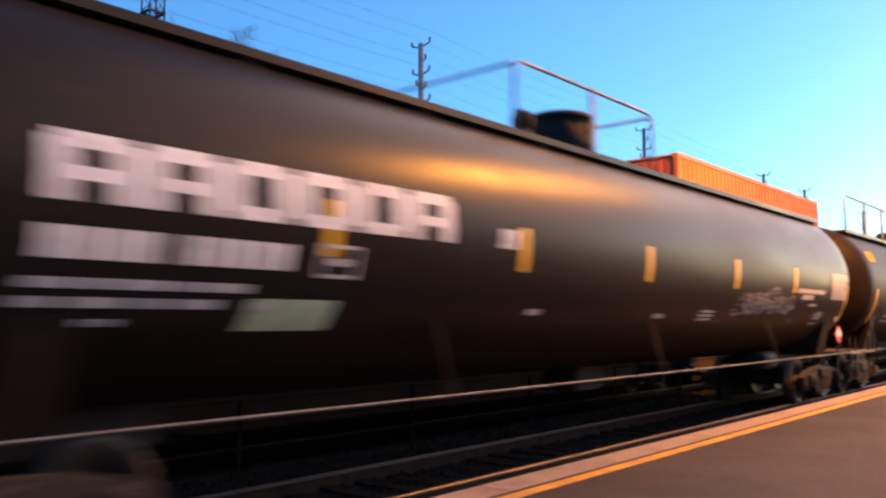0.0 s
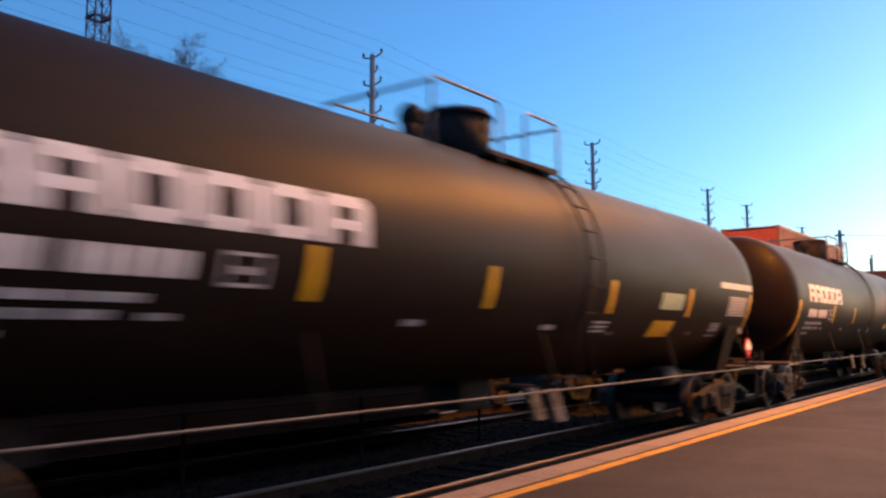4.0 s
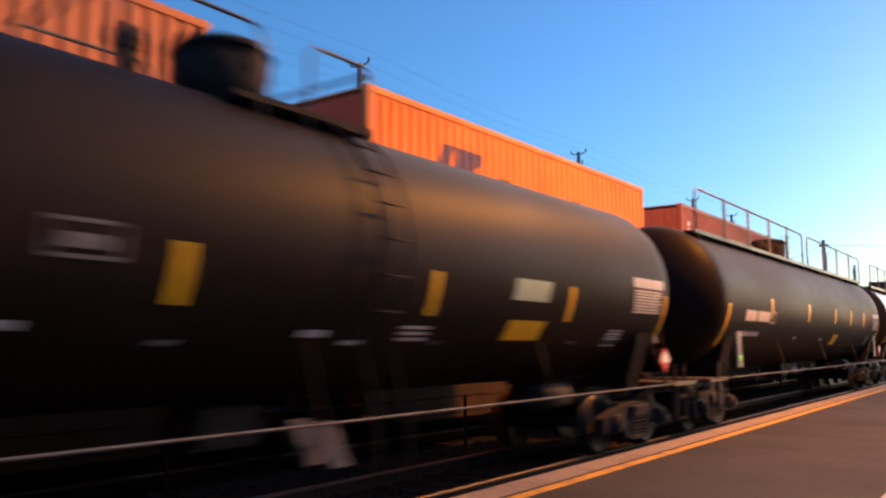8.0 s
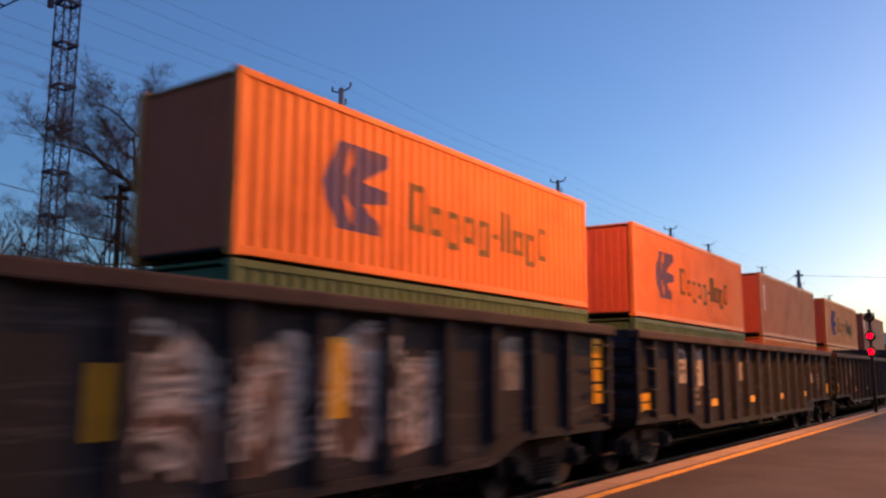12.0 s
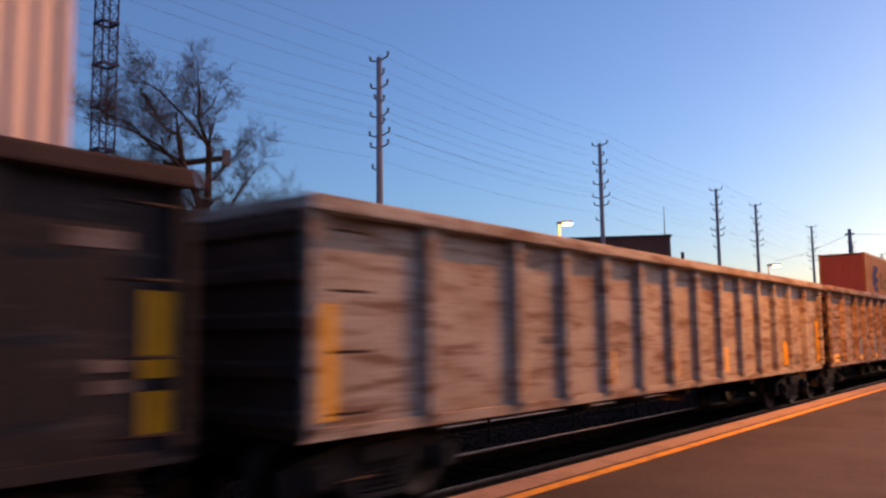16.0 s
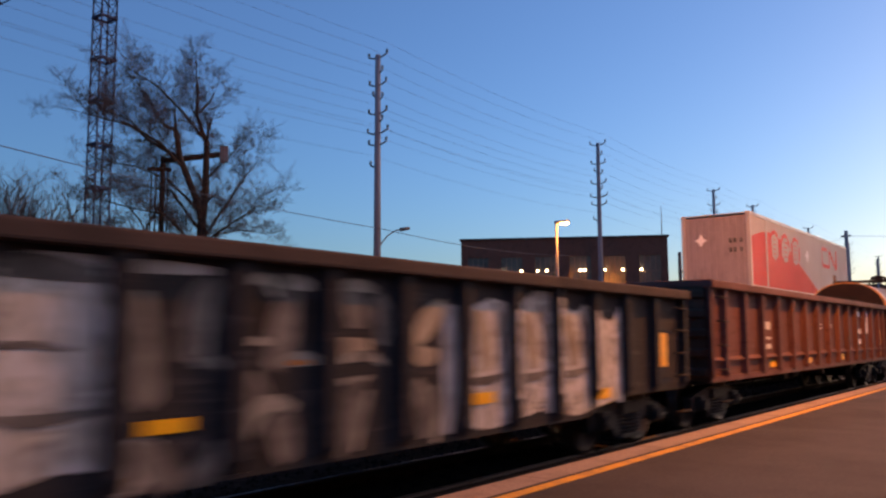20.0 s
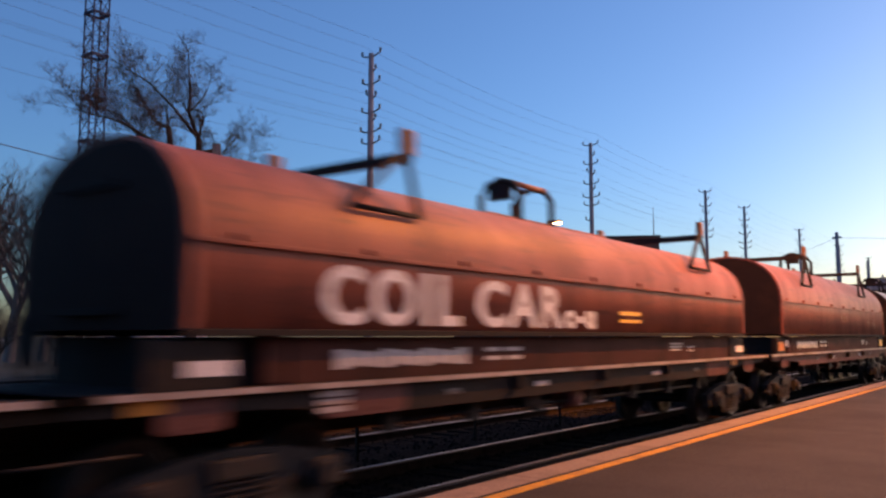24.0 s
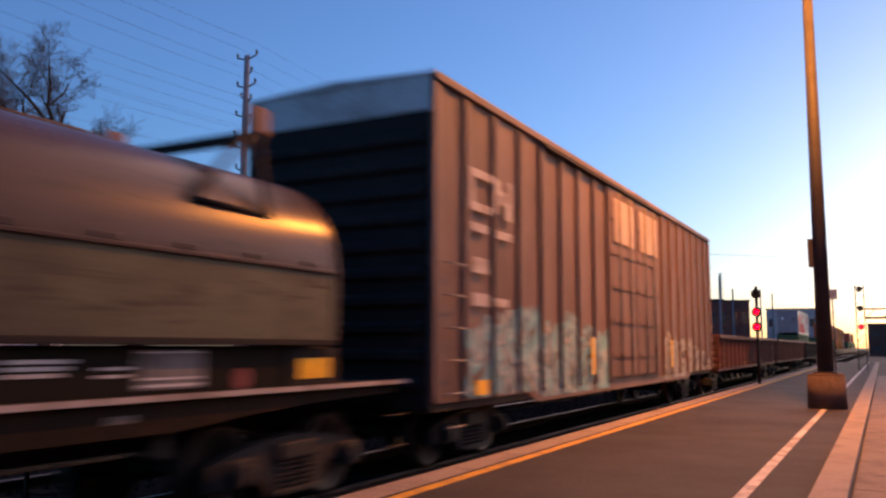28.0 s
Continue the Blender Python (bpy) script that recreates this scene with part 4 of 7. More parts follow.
# ---- rolling stock: x across (towards the platform), y along from the front end, z up from the rail ----
SHARED = {}


def shared(key, build, mat):
    """One mesh for all alike parts."""
    if key not in SHARED:
        bm = B()
        build(bm)
        SHARED[key] = finish(bm, key if isinstance(key, str) else key[0], mat)
    return SHARED[key]


def build_wheel(bm):
    rings = []
    for x, r in ((-0.02, 0.12), (-0.02, 0.34), (-0.07, 0.4), (-0.07, 0.455), (0.06, 0.46), (0.07, 0.485), (0.095, 0.485), (0.095, 0.4), (0.05, 0.34), (0.05, 0.12)):
        rings.append([bm.verts.new((-x, r * math.cos(k * math.tau / 28), r * math.sin(k * math.tau / 28))) for k in range(28)])
    for a, b in zip(rings, rings[1:] + rings[:1]):
        for k in range(28):
            bm.faces.new((a[k], a[(k + 1) % 28], b[(k + 1) % 28], b[k])).smooth = True
    tube(bm, (0.06, 0, 0), (-0.12, 0, 0), 0.125, seg=16)


def build_side_frame(bm):
    top = [(-1.22, 0.34), (-1.24, 0.56), (-0.98, 0.64), (-0.55, 0.72), (0.0, 0.76), (0.55, 0.72), (0.98, 0.64), (1.24, 0.56), (1.22, 0.34), (0.84, 0.36), (0.6, 0.46),
           (0.42, 0.2), (0.3, 0.16), (-0.3, 0.16), (-0.42, 0.2), (-0.6, 0.46), (-0.84, 0.36)]
    prism_x(bm, top, -0.07, 0.07)
    for y in (-0.89, 0.89):
        box(bm, 0.05, 0.16, y - 0.14, y + 0.14, 0.34, 0.6, 0.03)
        tube(bm, (0.14, y, 0.46), (0.22, y, 0.46), 0.1, 0.09, seg=14)
    box(bm, 0.05, 0.12, -0.34, 0.34, 0.17, 0.24, 0.02)


def build_springs(bm):
    for y in (-0.2, 0.0, 0.2):
        for k in range(5):
            tube(bm, (0.04, y, 0.25 + 0.055 * k), (0.04, y, 0.285 + 0.055 * k), 0.085, seg=12)
    box(bm, -0.05, 0.14, -0.32, 0.32, 0.52, 0.7, 0.03)


def truck(parent, y):
    bm = B()
    box(bm, -0.95, 0.95, y - 0.22, y + 0.22, 0.5, 0.72, 0.03)
    tr = part("truck", bm, M["dark"], parent)
    for s in (1, -1):
        turn = 0 if s > 0 else 180
        part("side_frame", shared("side_frame", build_side_frame, M["truck"]), None, tr, at=pose(1.0 * s, y, 0, 0, 0, turn))
        part("spring_nest", shared("spring_nest", build_springs, M["truck"]), None, tr, at=pose(1.0 * s, y, 0, 0, 0, turn))["kind"] = "stuff"
        for dy in (-0.89, 0.89):
            part("wheel", shared("wheel", build_wheel, M["wheel"]), None, tr, at=pose(0.76 * s, y + dy, 0.46, 0, 0, turn))
    for dy in (-0.89, 0.89):
        part("axle", shared("axle", lambda bm: tube(bm, (-0.95, 0, 0), (0.95, 0, 0), 0.085, seg=12), M["dark"]), None, tr, at=pose(0, y + dy, 0.46))
    return tr


def build_coupler(bm):
    box(bm, -0.11, 0.11, 0.0, 0.9, 0.78, 0.98, 0.02)
    box(bm, -0.17, 0.17, -0.28, 0.02, 0.72, 1.02, 0.05)


def couplers(parent, y0, y1):
    part("coupler", shared("coupler", build_coupler, M["truck"]), None, parent, at=pose(0, y0, 0))
    part("coupler", shared("coupler", build_coupler, M["truck"]), None, parent, at=pose(0, y1, 0, 0, 0, 180))
    for y, turn in ((y0, 0), (y1, 180)):
        me = shared("brake_hose", lambda bm: pipe(bm, [(0.32, 0.55, 0.86), (0.34, 0.3, 0.84), (0.36, 0.1, 0.62), (0.3, -0.12, 0.5), (0.22, -0.26, 0.52)], 0.026, 6), M["signal_black"])
        part("brake_hose", me, None, parent, at=pose(0, y, 0, 0, 0, turn))


def rungs(parent, x, y, z0, n, width=0.42, step=0.36, mat="dark"):
    for k in range(n):
        me = shared(("rung", width, mat), lambda bm: pipe(bm, [(-0.06, -width / 2, 0), (0, -width / 2, 0), (0, width / 2, 0), (-0.06, width / 2, 0)], 0.014, 6), M[mat])
        part("rung", me, None, parent, at=pose(x, y, z0 + step * k))


def flat(parent, name, rects, x, mat, label="", thick=0.005):
    """Painted marks on an upright side: rows of (y0, y1, z0, z1)."""
    bm = B()
    for y0, y1, z0, z1 in rects:
        box(bm, x, x + thick, y0, y1, z0, z1)
    ob = part(name, bm, M[mat], parent, label)
    if len(rects) > 1:
        ob["kind"] = "stuff"
    return ob


def sprayed(parent, pts, wide, x, mat):
    """A sprayed stroke of paint along a smooth line of (y, z) points, thinning to its ends."""
    line, n = [], len(pts)
    for i in range(n - 1):
        p0, p1, p2, p3 = (Vector(pts[min(max(j, 0), n - 1)]) for j in (i - 1, i, i + 1, i + 2))
        for f in (0.0, 0.25, 0.5, 0.75):
            line.append(0.5 * (2 * p1 + (p2 - p0) * f + (2 * p0 - 5 * p1 + 4 * p2 - p3) * f ** 2 + (3 * p1 - p0 - 3 * p2 + p3) * f ** 3))
    line.append(Vector(pts[-1]))
    bm, rows = B(), []
    for i, p in enumerate(line):
        d = (line[min(i + 1, len(line) - 1)] - line[max(i - 1, 0)]).normalized()
        h = wide / 2 * (0.45 + 0.55 * math.sin(math.pi * min(max(i / (len(line) - 1), 0.06), 0.94)))
        a, b = p + Vector((-d.y, d.x)) * h, p - Vector((-d.y, d.x)) * h
        rows.append([bm.verts.new(q) for q in ((x, a.x, a.y), (x, b.x, b.y), (x - 0.002, b.x, b.y), (x - 0.002, a.x, a.y))])
    for a, b in zip(rows, rows[1:]):
        for i in range(4):
            bm.faces.new((a[i], a[(i + 1) % 4], b[(i + 1) % 4], b[i]))
    bm.faces.new(rows[0][::-1])
    bm.faces.new(rows[-1])
    return part("spray_stroke", bm, M[mat], parent, "sprayed graffiti stroke")


TANK_R, TANK_Z = 1.52, 2.6
SHELL = {"r": TANK_R}


def curved(parent, name, rects, mat, label="", lift=0.006, slant=0.0):
    """Painted marks that follow the tank's shell: rows of (y0, y1, z0, z1)."""
    if name in ("stencil_dash", "stencil_number", "stencil_text") and 1 < len(rects) < 5:
        for q in rects:
            curved(parent, name, [q], mat, label, lift, slant)
        return None
    bm = B()
    r = SHELL["r"] + lift
    for y0, y1, z0, z1 in rects:
        a0, a1 = math.asin((z0 - TANK_Z) / r), math.asin((z1 - TANK_Z) / r)
        n = max(2, int((a1 - a0) / 0.06) + 1)
        rows = []
        for k in range(n + 1):
            a = a0 + (a1 - a0) * k / n
            sh = slant * k / n
            rows.append([bm.verts.new((rr * math.cos(a), y + sh, TANK_Z + rr * math.sin(a))) for rr, y in ((r, y0), (r, y1), (r - 0.004, y1), (r - 0.004, y0))])
        for p, q in zip(rows, rows[1:]):
            for i in range(4):
                bm.faces.new((p[i], p[(i + 1) % 4], q[(i + 1) % 4], q[i])).smooth = False
        bm.faces.new(rows[0][::-1])
        bm.faces.new(rows[-1])
    ob = part(name, bm, M[mat], parent, label)
    if len(rects) > 4:
        ob["kind"] = "stuff"
    return ob


def emblem(y, z, pitch, h, k):
    """A plain hollow block with clipped corners."""
    b, t, c = y + pitch * 0.93, pitch * 0.27, 0.05
    out = [(y + c, b - c, z + h - c, z + h), (y + t, b - t, z + h * 0.76, z + h - c)]
    if k in (2, 3, 4):
        return out + [(y, y + t, z + c, z + h - c), (b - t, b, z + c, z + h - c), (y + c, b - c, z, z + c), (y + t, b - t, z + c, z + h * 0.23)]
    return out + [(y, y + t, z, z + h - c), (b - t, b, z, z + h - c), (y + t, b - t, z + h * 0.3, z + h * 0.5)]


def bars(y, z, widths, h, gap=0.12):
    out = []
    for w in widths:
        out.append((y, y + w, z, z + h))
        y += w + gap
    return out


def FRAME(y0, y1, z0, z1, t=0.03):
    """The four bars of an outlined box."""
    return [(y0, y1, z0, z0 + t), (y0, y1, z1 - t, z1), (y0, y0 + t, z0 + t, z1 - t), (y1 - t, y1, z0 + t, z1 - t)]


def tank_car(label, L, R=1.52, skin="tank_dull", gloss=False, walkway=False, rails="full", name_z=2.48, name_y=0.75, name_w=3.8, named=True, hatch=0.5, band=False, labels=(), ladder_y=None, front=None, header=True, stripes=(0.24, 0.41, 0.602, 0.79), chalk=None):
    ob = thing("tank_car", label, "tank car", "tank cars of the passing train")
    paint = M["tank_gloss"] if gloss else M[skin]
    front = front if front is not None else 0.1 if named else 0.15
    zc = TANK_Z
    SHELL["r"] = R
    prof = [(-0.68, 0.0)] + [(0.07 - 0.75 * math.cos(a), R * math.sin(a)) for a in [math.pi / 2 * k / 9 for k in range(1, 9)]]
    prof += [(0.07, R), (0.4, R), (1.2, R), (L - 1.2, R), (L - 0.4, R), (L - 0.02, R)]
    prof += [(L - 0.02 + 0.75 * math.cos(a), R * math.sin(a)) for a in [math.pi / 2 * k / 9 for k in range(8, 0, -1)]] + [(L + 0.73, 0.0)]
    part("shell", shared(("shell", L, gloss, R, skin), lambda bm: lathe_y(bm, prof, 0, zc, 72), paint), None, ob)
    if gloss:
        for sgn, base in ((1, 0.0), (-1, L)):
            bm = B()
            lathe_y(bm, [(base + sgn * (y - 0.006), r + 0.004) for y, r in prof[:10]], 0, zc, 48)
            part("tank_head", bm, M["head"], ob, "matt black tank head")
    # stub sills, end platforms, saddles
    for y0, y1 in ((-1.15, 2.2), (L - 2.2, L + 1.15)):
        bm = B()
        box(bm, -0.3, 0.3, y0, y1, 0.72, 1.12, 0.02)
        part("stub_sill", bm, M["dark"], ob)
    for y0, y1 in ((-1.05, -0.1), (L + 0.1, L + 1.05)):
        bm = B()
        box(bm, -1.5, 1.5, y0, y1, 0.98, 1.04, 0.01)
        part("end_platform", bm, M["walk"], ob)
        bm = B()
        box(bm, 1.5, 1.51, y0, y1, 0.985, 1.045)
        part("platform_edge", bm, M["end_plate"], ob, "pale worn platform edge")
    for y in (0.75, L - 0.75):
        bm = B()
        prism_y(bm, [(-1.1, 1.0), (1.1, 1.0), (1.34, 1.85), (1.1, 1.52), (0.6, 1.2), (0, 1.07), (-0.6, 1.2), (-1.1, 1.52), (-1.34, 1.85)], y - 0.25, y + 0.25)
        part("saddle", bm, M["tank_dull"], ob)
        truck(ob, 0.5 if y < 2 else L - 0.5)
    couplers(ob, -1.35, L + 1.35)
    # side handrails along the whole car
    for x in (1.56, -1.56):
        bm = B()
        pipe(bm, [(x, -1.0, 1.04), (x, -0.2, 1.03), (x, L / 2, 1.02), (x, L + 0.2, 1.03), (x, L + 1.0, 1.04)], 0.014, 6)
        part("side_handrail", bm, M["handrail"], ob)
        for y in (0.35, L * 0.25, L * 0.5, L * 0.75, L - 0.35):
            me = shared(("rail_bracket", x > 0), lambda bm: pipe(bm, [(x, 0, 1.03), (x * 0.93, 0, 1.15), (x * 0.83, 0, 1.72)], 0.014, 5), M["dark"])
            part("rail_bracket", me, None, ob, at=pose(0, y, 0))
    # ladders at both ends, sill steps
    for y in (-0.35, L + 0.35):
        rungs(ob, 1.52, y, 0.45, 2, mat="dark")
        bm = B()
        box(bm, 1.46, 1.5, y - 0.24, y - 0.2, 0.4, 1.35)
        box(bm, 1.46, 1.5, y + 0.2, y + 0.24, 0.4, 1.35)
        part("corner_grab", bm, M["dark"], ob)
    # bottom outlet, brake gear
    bm = B()
    box(bm, -0.3, 0.3, L / 2 - 0.35, L / 2 + 0.35, 0.72, 1.12, 0.06)
    part("bottom_outlet", bm, M["dark"], ob)
    bm = B()
    tube(bm, (0.75, L * 0.8, 0.95), (0.75, L * 0.8 + 0.8, 0.95), 0.17, seg=14)
    part("brake_reservoir", bm, M["truck"], ob)
    bm = B()
    pipe(bm, [(0.3 + 0.26 * math.cos(a), -0.84, 1.75 + 0.26 * math.sin(a)) for a in [math.tau * k / 16 for k in range(17)]], 0.018, 5)
    for k in range(4):
        tube(bm, (0.3, -0.84, 1.75), (0.3 + 0.26 * math.cos(k * 1.571), -0.84, 1.75 + 0.26 * math.sin(k * 1.571)), 0.014, seg=5)
    tube(bm, (0.3, -0.3, 1.75), (0.3, -0.84, 1.75), 0.03, seg=8)
    part("brake_wheel", bm, M["dark"], ob)
    for z, w0, w1 in ((3.35, -0.95, -0.05), (3.2, -0.45, -0.05), (3.1, -0.5, -0.08), (3.0, -0.48, -0.1)):
        bm = B()
        box(bm, w0, w1, -0.59, -0.43, z, z + 0.06)
        part("head_stencil", bm, M["plate_dim"], ob, "worn grey stencil line")
    # top fittings
    hy = L * hatch
    top = zc + R
    bm = B()
    tube(bm, (0.0, hy, top - 0.1), (0.0, hy, top + 0.5), 0.48, seg=28)
    tube(bm, (0.0, hy, top + 0.5), (0.0, hy, top + 0.6), 0.53, 0.46, seg=28)
    for k in range(8):
        a = k * math.tau / 8
        tube(bm, (0.47 * math.cos(a), hy + 0.47 * math.sin(a), top + 0.25), (0.47 * math.cos(a), hy + 0.47 * math.sin(a), top + 0.47), 0.035, seg=6)
    part("manway", bm, M["dark"], ob)
    bm = B()
    tube(bm, (0.1, hy - 1.1, top - 0.06), (0.1, hy - 1.1, top + 0.28), 0.12, seg=12)
    bmesh.ops.create_icosphere(bm, subdivisions=2, radius=0.17, matrix=Matrix.Translation((0.1, hy - 1.1, top + 0.32)))
    part("relief_valve", bm, M["dark"], ob)
    if walkway:
        y0, y1, wz, x = 0.1, L + 0.15, 3.95, 0.93
        bm = B()
        box(bm, 0.35, x, y0, y1, wz - 0.03, wz + 0.02)
        part("walkway", bm, M["dark"], ob, "dark grating walkway")
        bm = B()
        box(bm, x, x + 0.02, y0, y1, wz - 0.03, wz + 0.05)
        part("toe_board", bm, M["tank"], ob)
        for k in range(9):
            y = y0 + 0.3 + (y1 - y0 - 0.6) * k / 8
            me = shared(("walk_bracket", R), lambda bm: prism_y(bm, [(0.3, wz - 0.03), (x, wz - 0.03), (0.9, 3.7), (0.5, 3.8)], -0.04, 0.04), M["dark"])
            part("walkway_bracket", me, None, ob, at=pose(0, y, 0))
        mid = 9.7
        for a, b in (((y0 + 0.1, mid - 0.3), (mid + 0.3, y1 - 0.05)) if rails == "full" else ((hy - 2.45, hy + 1.15),)):
            bm = B()
            pipe(bm, [(x, a, wz), (x, a, wz + 0.78), (x, a + 0.14, wz + 0.9), (x, b - 0.14, wz + 0.9), (x, b, wz + 0.78), (x, b, wz)], 0.024, 6)
            part("guard_rail", bm, M["pipe"], ob)
            if rails == "hatch":
                for y in (a, b):
                    bm = B()
                    pipe(bm, [(x, y, wz + 0.86), (-x, y, wz + 0.86), (-x, y, wz)], 0.022, 6)
                    part("guard_rail", bm, M["pipe"], ob)
            n = max(int((b - a) / 1.75), 2)
            for k in range(1, n):
                me = shared("rail_post", lambda bm: box(bm, 0.93, 0.97, -0.035, 0.035, 3.95, 4.88), M["pipe"])
                part("rail_post", me, None, ob, at=pose(0, a + (b - a) * k / n, 0))
    else:
        rx, rz = 0.86, top + 0.56
        bm = B()
        box(bm, 0.3, rx + 0.02, hy - 0.5, hy + 1.3, top - 0.16, top - 0.1)
        part("hatch_platform", bm, M["dark"], ob)
        for s in (1, -1):
            for a, b in ((hy - 1.65, hy - 0.2), (hy + 0.4, hy + 1.3)):
                bm = B()
                pipe(bm, [(s * rx, a, top - 0.3), (s * rx, a, rz - 0.08), (s * rx, a + 0.08, rz), (s * rx, b - 0.1, rz), (s * rx, b, rz - 0.1), (s * rx, b, top - 0.3)], 0.021, 6)
                part("guard_rail", bm, M["pipe"], ob)
        for y in (hy - 1.65, hy + 1.3):
            bm = B()
            pipe(bm, [(rx, y, rz - 0.05), (-rx, y, rz - 0.05)], 0.021, 6)
            part("guard_rail", bm, M["pipe"], ob)
        ly = hy + 0.9 if ladder_y is None else ladder_y
        for dx in (0.0, -0.3):
            bm = B()
            prism_x(bm, [(hy + 0.05, 1.02), (hy + 0.24, 1.02), (hy + 0.48, 0.6), (hy + 0.28, 0.6)], 1.3 + dx, 1.36 + dx)
            part("hung_step", bm, M["plate_dim"], ob)
        bm = B()
        for dy in (-0.22, 0.22):
            pipe(bm, [((R + 0.1) * math.cos(a), ly + dy, zc + (R + 0.1) * math.sin(a)) for a in [radians(75 - 12 * k) for k in range(10)]] + [(1.5, ly + dy, 1.0), (1.56, ly + dy, 0.45)], 0.018, 5)
        part("ladder", bm, M["dark"], ob)
        for k in range(8):
            a = radians(68 - 13 * k)
            part("ladder_rung", shared("ladder_rung", lambda bm: tube(bm, (0, -0.22, 0), (0, 0.22, 0), 0.014, seg=6), M["dark"]), None, ob, at=pose((R + 0.1) * math.cos(a), ly, zc + (R + 0.1) * math.sin(a)))
    # yellow strips
    for f in stripes:
        curved(ob, "reflective_strip", [(L * f, L * f + 0.13, 1.98 + 0.25 * walkway, 2.44 + 0.25 * walkway)], "yellow")
    curved(ob, "reflective_strip", [(front, front + 0.13, 1.64, 2.48)], "yellow", slant=0.1)
    curved(ob, "reflective_strip", [(L - 0.09, L - 0.01, 1.75, 2.46)], "yellow", slant=0.03)
    # painted marks
    if named:
        for k in range(6):
            curved(ob, "emblem_block", emblem(name_y + name_w / 6 * k, name_z, name_w / 6, 0.44, k), "white", "white painted block")
        curved(ob, "stencil_number", bars(name_y, 2.1, (0.17,) * 4, 0.2, 0.035) + bars(name_y + 0.98, 2.1, (0.15,) * 5, 0.2, 0.04), "white", "white stencilled number")
        curved(ob, "stencil_text", bars(name_y - 0.05, 1.92, (0.3, 0.2, 0.36, 0.16, 0.4), 0.065, 0.05) + bars(name_y - 0.08, 1.8, (0.22, 0.4, 0.2, 0.34), 0.065, 0.09) + bars(name_y + 1.62, 1.8, (0.22,), 0.05) + bars(name_y - 0.12, 1.68, (0.2, 0.3, 0.14), 0.045, 0.04), "plate")
        curved(ob, "stencil_box", FRAME(name_y + 2.2, name_y + 2.6, 2.06, 2.33) + [(name_y + 2.3, name_y + 2.5, 2.16, 2.22)], "plate")
    else:
        curved(ob, "stencil_number", bars(1.5, 2.16, (0.17,) * 4, 0.22, 0.03) + bars(2.4, 2.16, (0.15,) * 5, 0.22, 0.035), "white", "white stencilled number")
        curved(ob, "stencil_box", FRAME(3.42, 3.8, 2.13, 2.4), "plate")
        curved(ob, "stencil_text", bars(1.2, 1.84, (0.3, 0.55, 0.6), 0.09, 0.06), "plate")
    dy = L - 2.0
    if header:
        curved(ob, "stencil_field", [(dy + 0.68, dy + 1.83, 2.15 - 0.13 * band, 2.535 - 0.13 * band)], "field", "grey worn stencil field", lift=0.004)
    curved(ob, "data_plate", [(dy + 0.7 + 0.12 * (not header), dy + 1.8 + 0.12 * (not header) - 0.06 * (k * 7 % 3), 2.16 + 0.046 * k - 0.13 * band, 2.19 + 0.046 * k - 0.13 * band) for k in range(8 if header else 12)], "plate", "white lined data stencil")
    if header and not band:
        curved(ob, "data_header", [(dy + 0.65, dy + 1.82, 2.55, 2.7)], "plate")
    curved(ob, "stencil_field", [(dy + 0.07, dy + 0.57, 1.655, 1.885)], "field", "grey worn stencil field", lift=0.004)
    curved(ob, "test_stencil", [(dy + 0.07, dy + 0.57, z, z + 0.014 + 0.008 * (k % 2)) for k, z in enumerate((1.65, 1.745, 1.785, 1.82, 1.868))], "plate")
    curved(ob, "stencil_dash", [(L * 0.5, L * 0.5 + 0.3, 1.75, 1.81), (L * 0.33, L * 0.33 + 0.25, 1.78, 1.84)], "plate")
    if named:
        for z in (1.72, 1.78, 1.84):
            curved(ob, "stencil_line", [(L * 0.584, L * 0.584 + 0.46, z, z + 0.03)], "plate")
        for y in (L * 0.62, L * 0.815):
            curved(ob, "stencil_line", [(y, y + 0.18, 1.68, 1.72)], "plate_dim")
    if chalk:
        y0, n = chalk
        rng = random.Random(5)
        for k in range(n):
            f = k / (n - 1)
            yc, zc2 = y0 + 2.2 * f + rng.uniform(-0.1, 0.1), 1.96 + rng.uniform(-0.06, 0.06) + 0.1 * math.sin(math.pi * f)
            ry, rz2 = rng.uniform(0.12, 0.4), rng.uniform(0.05, 0.19)
            loop = []
            for j in range(12):
                a = 2 * math.pi * j / 12
                y, z = yc + ry * math.cos(a), zc2 + rz2 * math.sin(a + 0.6)
                loop.append((y - 0.055, y + 0.055, z - 0.02, z + 0.02))
            curved(ob, "chalk_scrawl", loop, "chalk", "faded chalk loops", lift=0.005 + 0.0006 * k, slant=0.03)
    if not named:
        # pale end plates, one with a green reflector
        for y, green in ((0.8, True), (L - 1.15, False)):
            bm = B()
            prism_x(bm, [(y, 1.2), (y + 0.32, 1.2), (y + 0.27, 1.62), (y + 0.34, 1.92), (y - 0.02, 1.92), (y + 0.05, 1.62)], 1.44, 1.47)
            pl = part("end_plate", bm, M["end_plate"], ob, "pale steel plate")
            if green:
                flat(pl, "reflector", [(y + 0.03, y + 0.29, 1.34, 1.44)], 1.472, "flash_green", "bright green reflector")
    for kind, y, w, z0, z1 in labels:
        if kind == "frame":
            curved(ob, "panel_label", FRAME(y, y + w, z0, z1) + [(y + 0.1, y + w - 0.1, z0 + 0.07, z1 - 0.1)], "plate_dim", "outlined grey label")
            continue
        curved(ob, "panel_label", [(y, y + w, z0, z1)], kind, slant=0.04, lift=0.005)
    if band:
        curved(ob, "wet_patch", [(dy + 0.2, dy + 2.02, 2.53, 2.64)], "plate", "pale smeared strip")
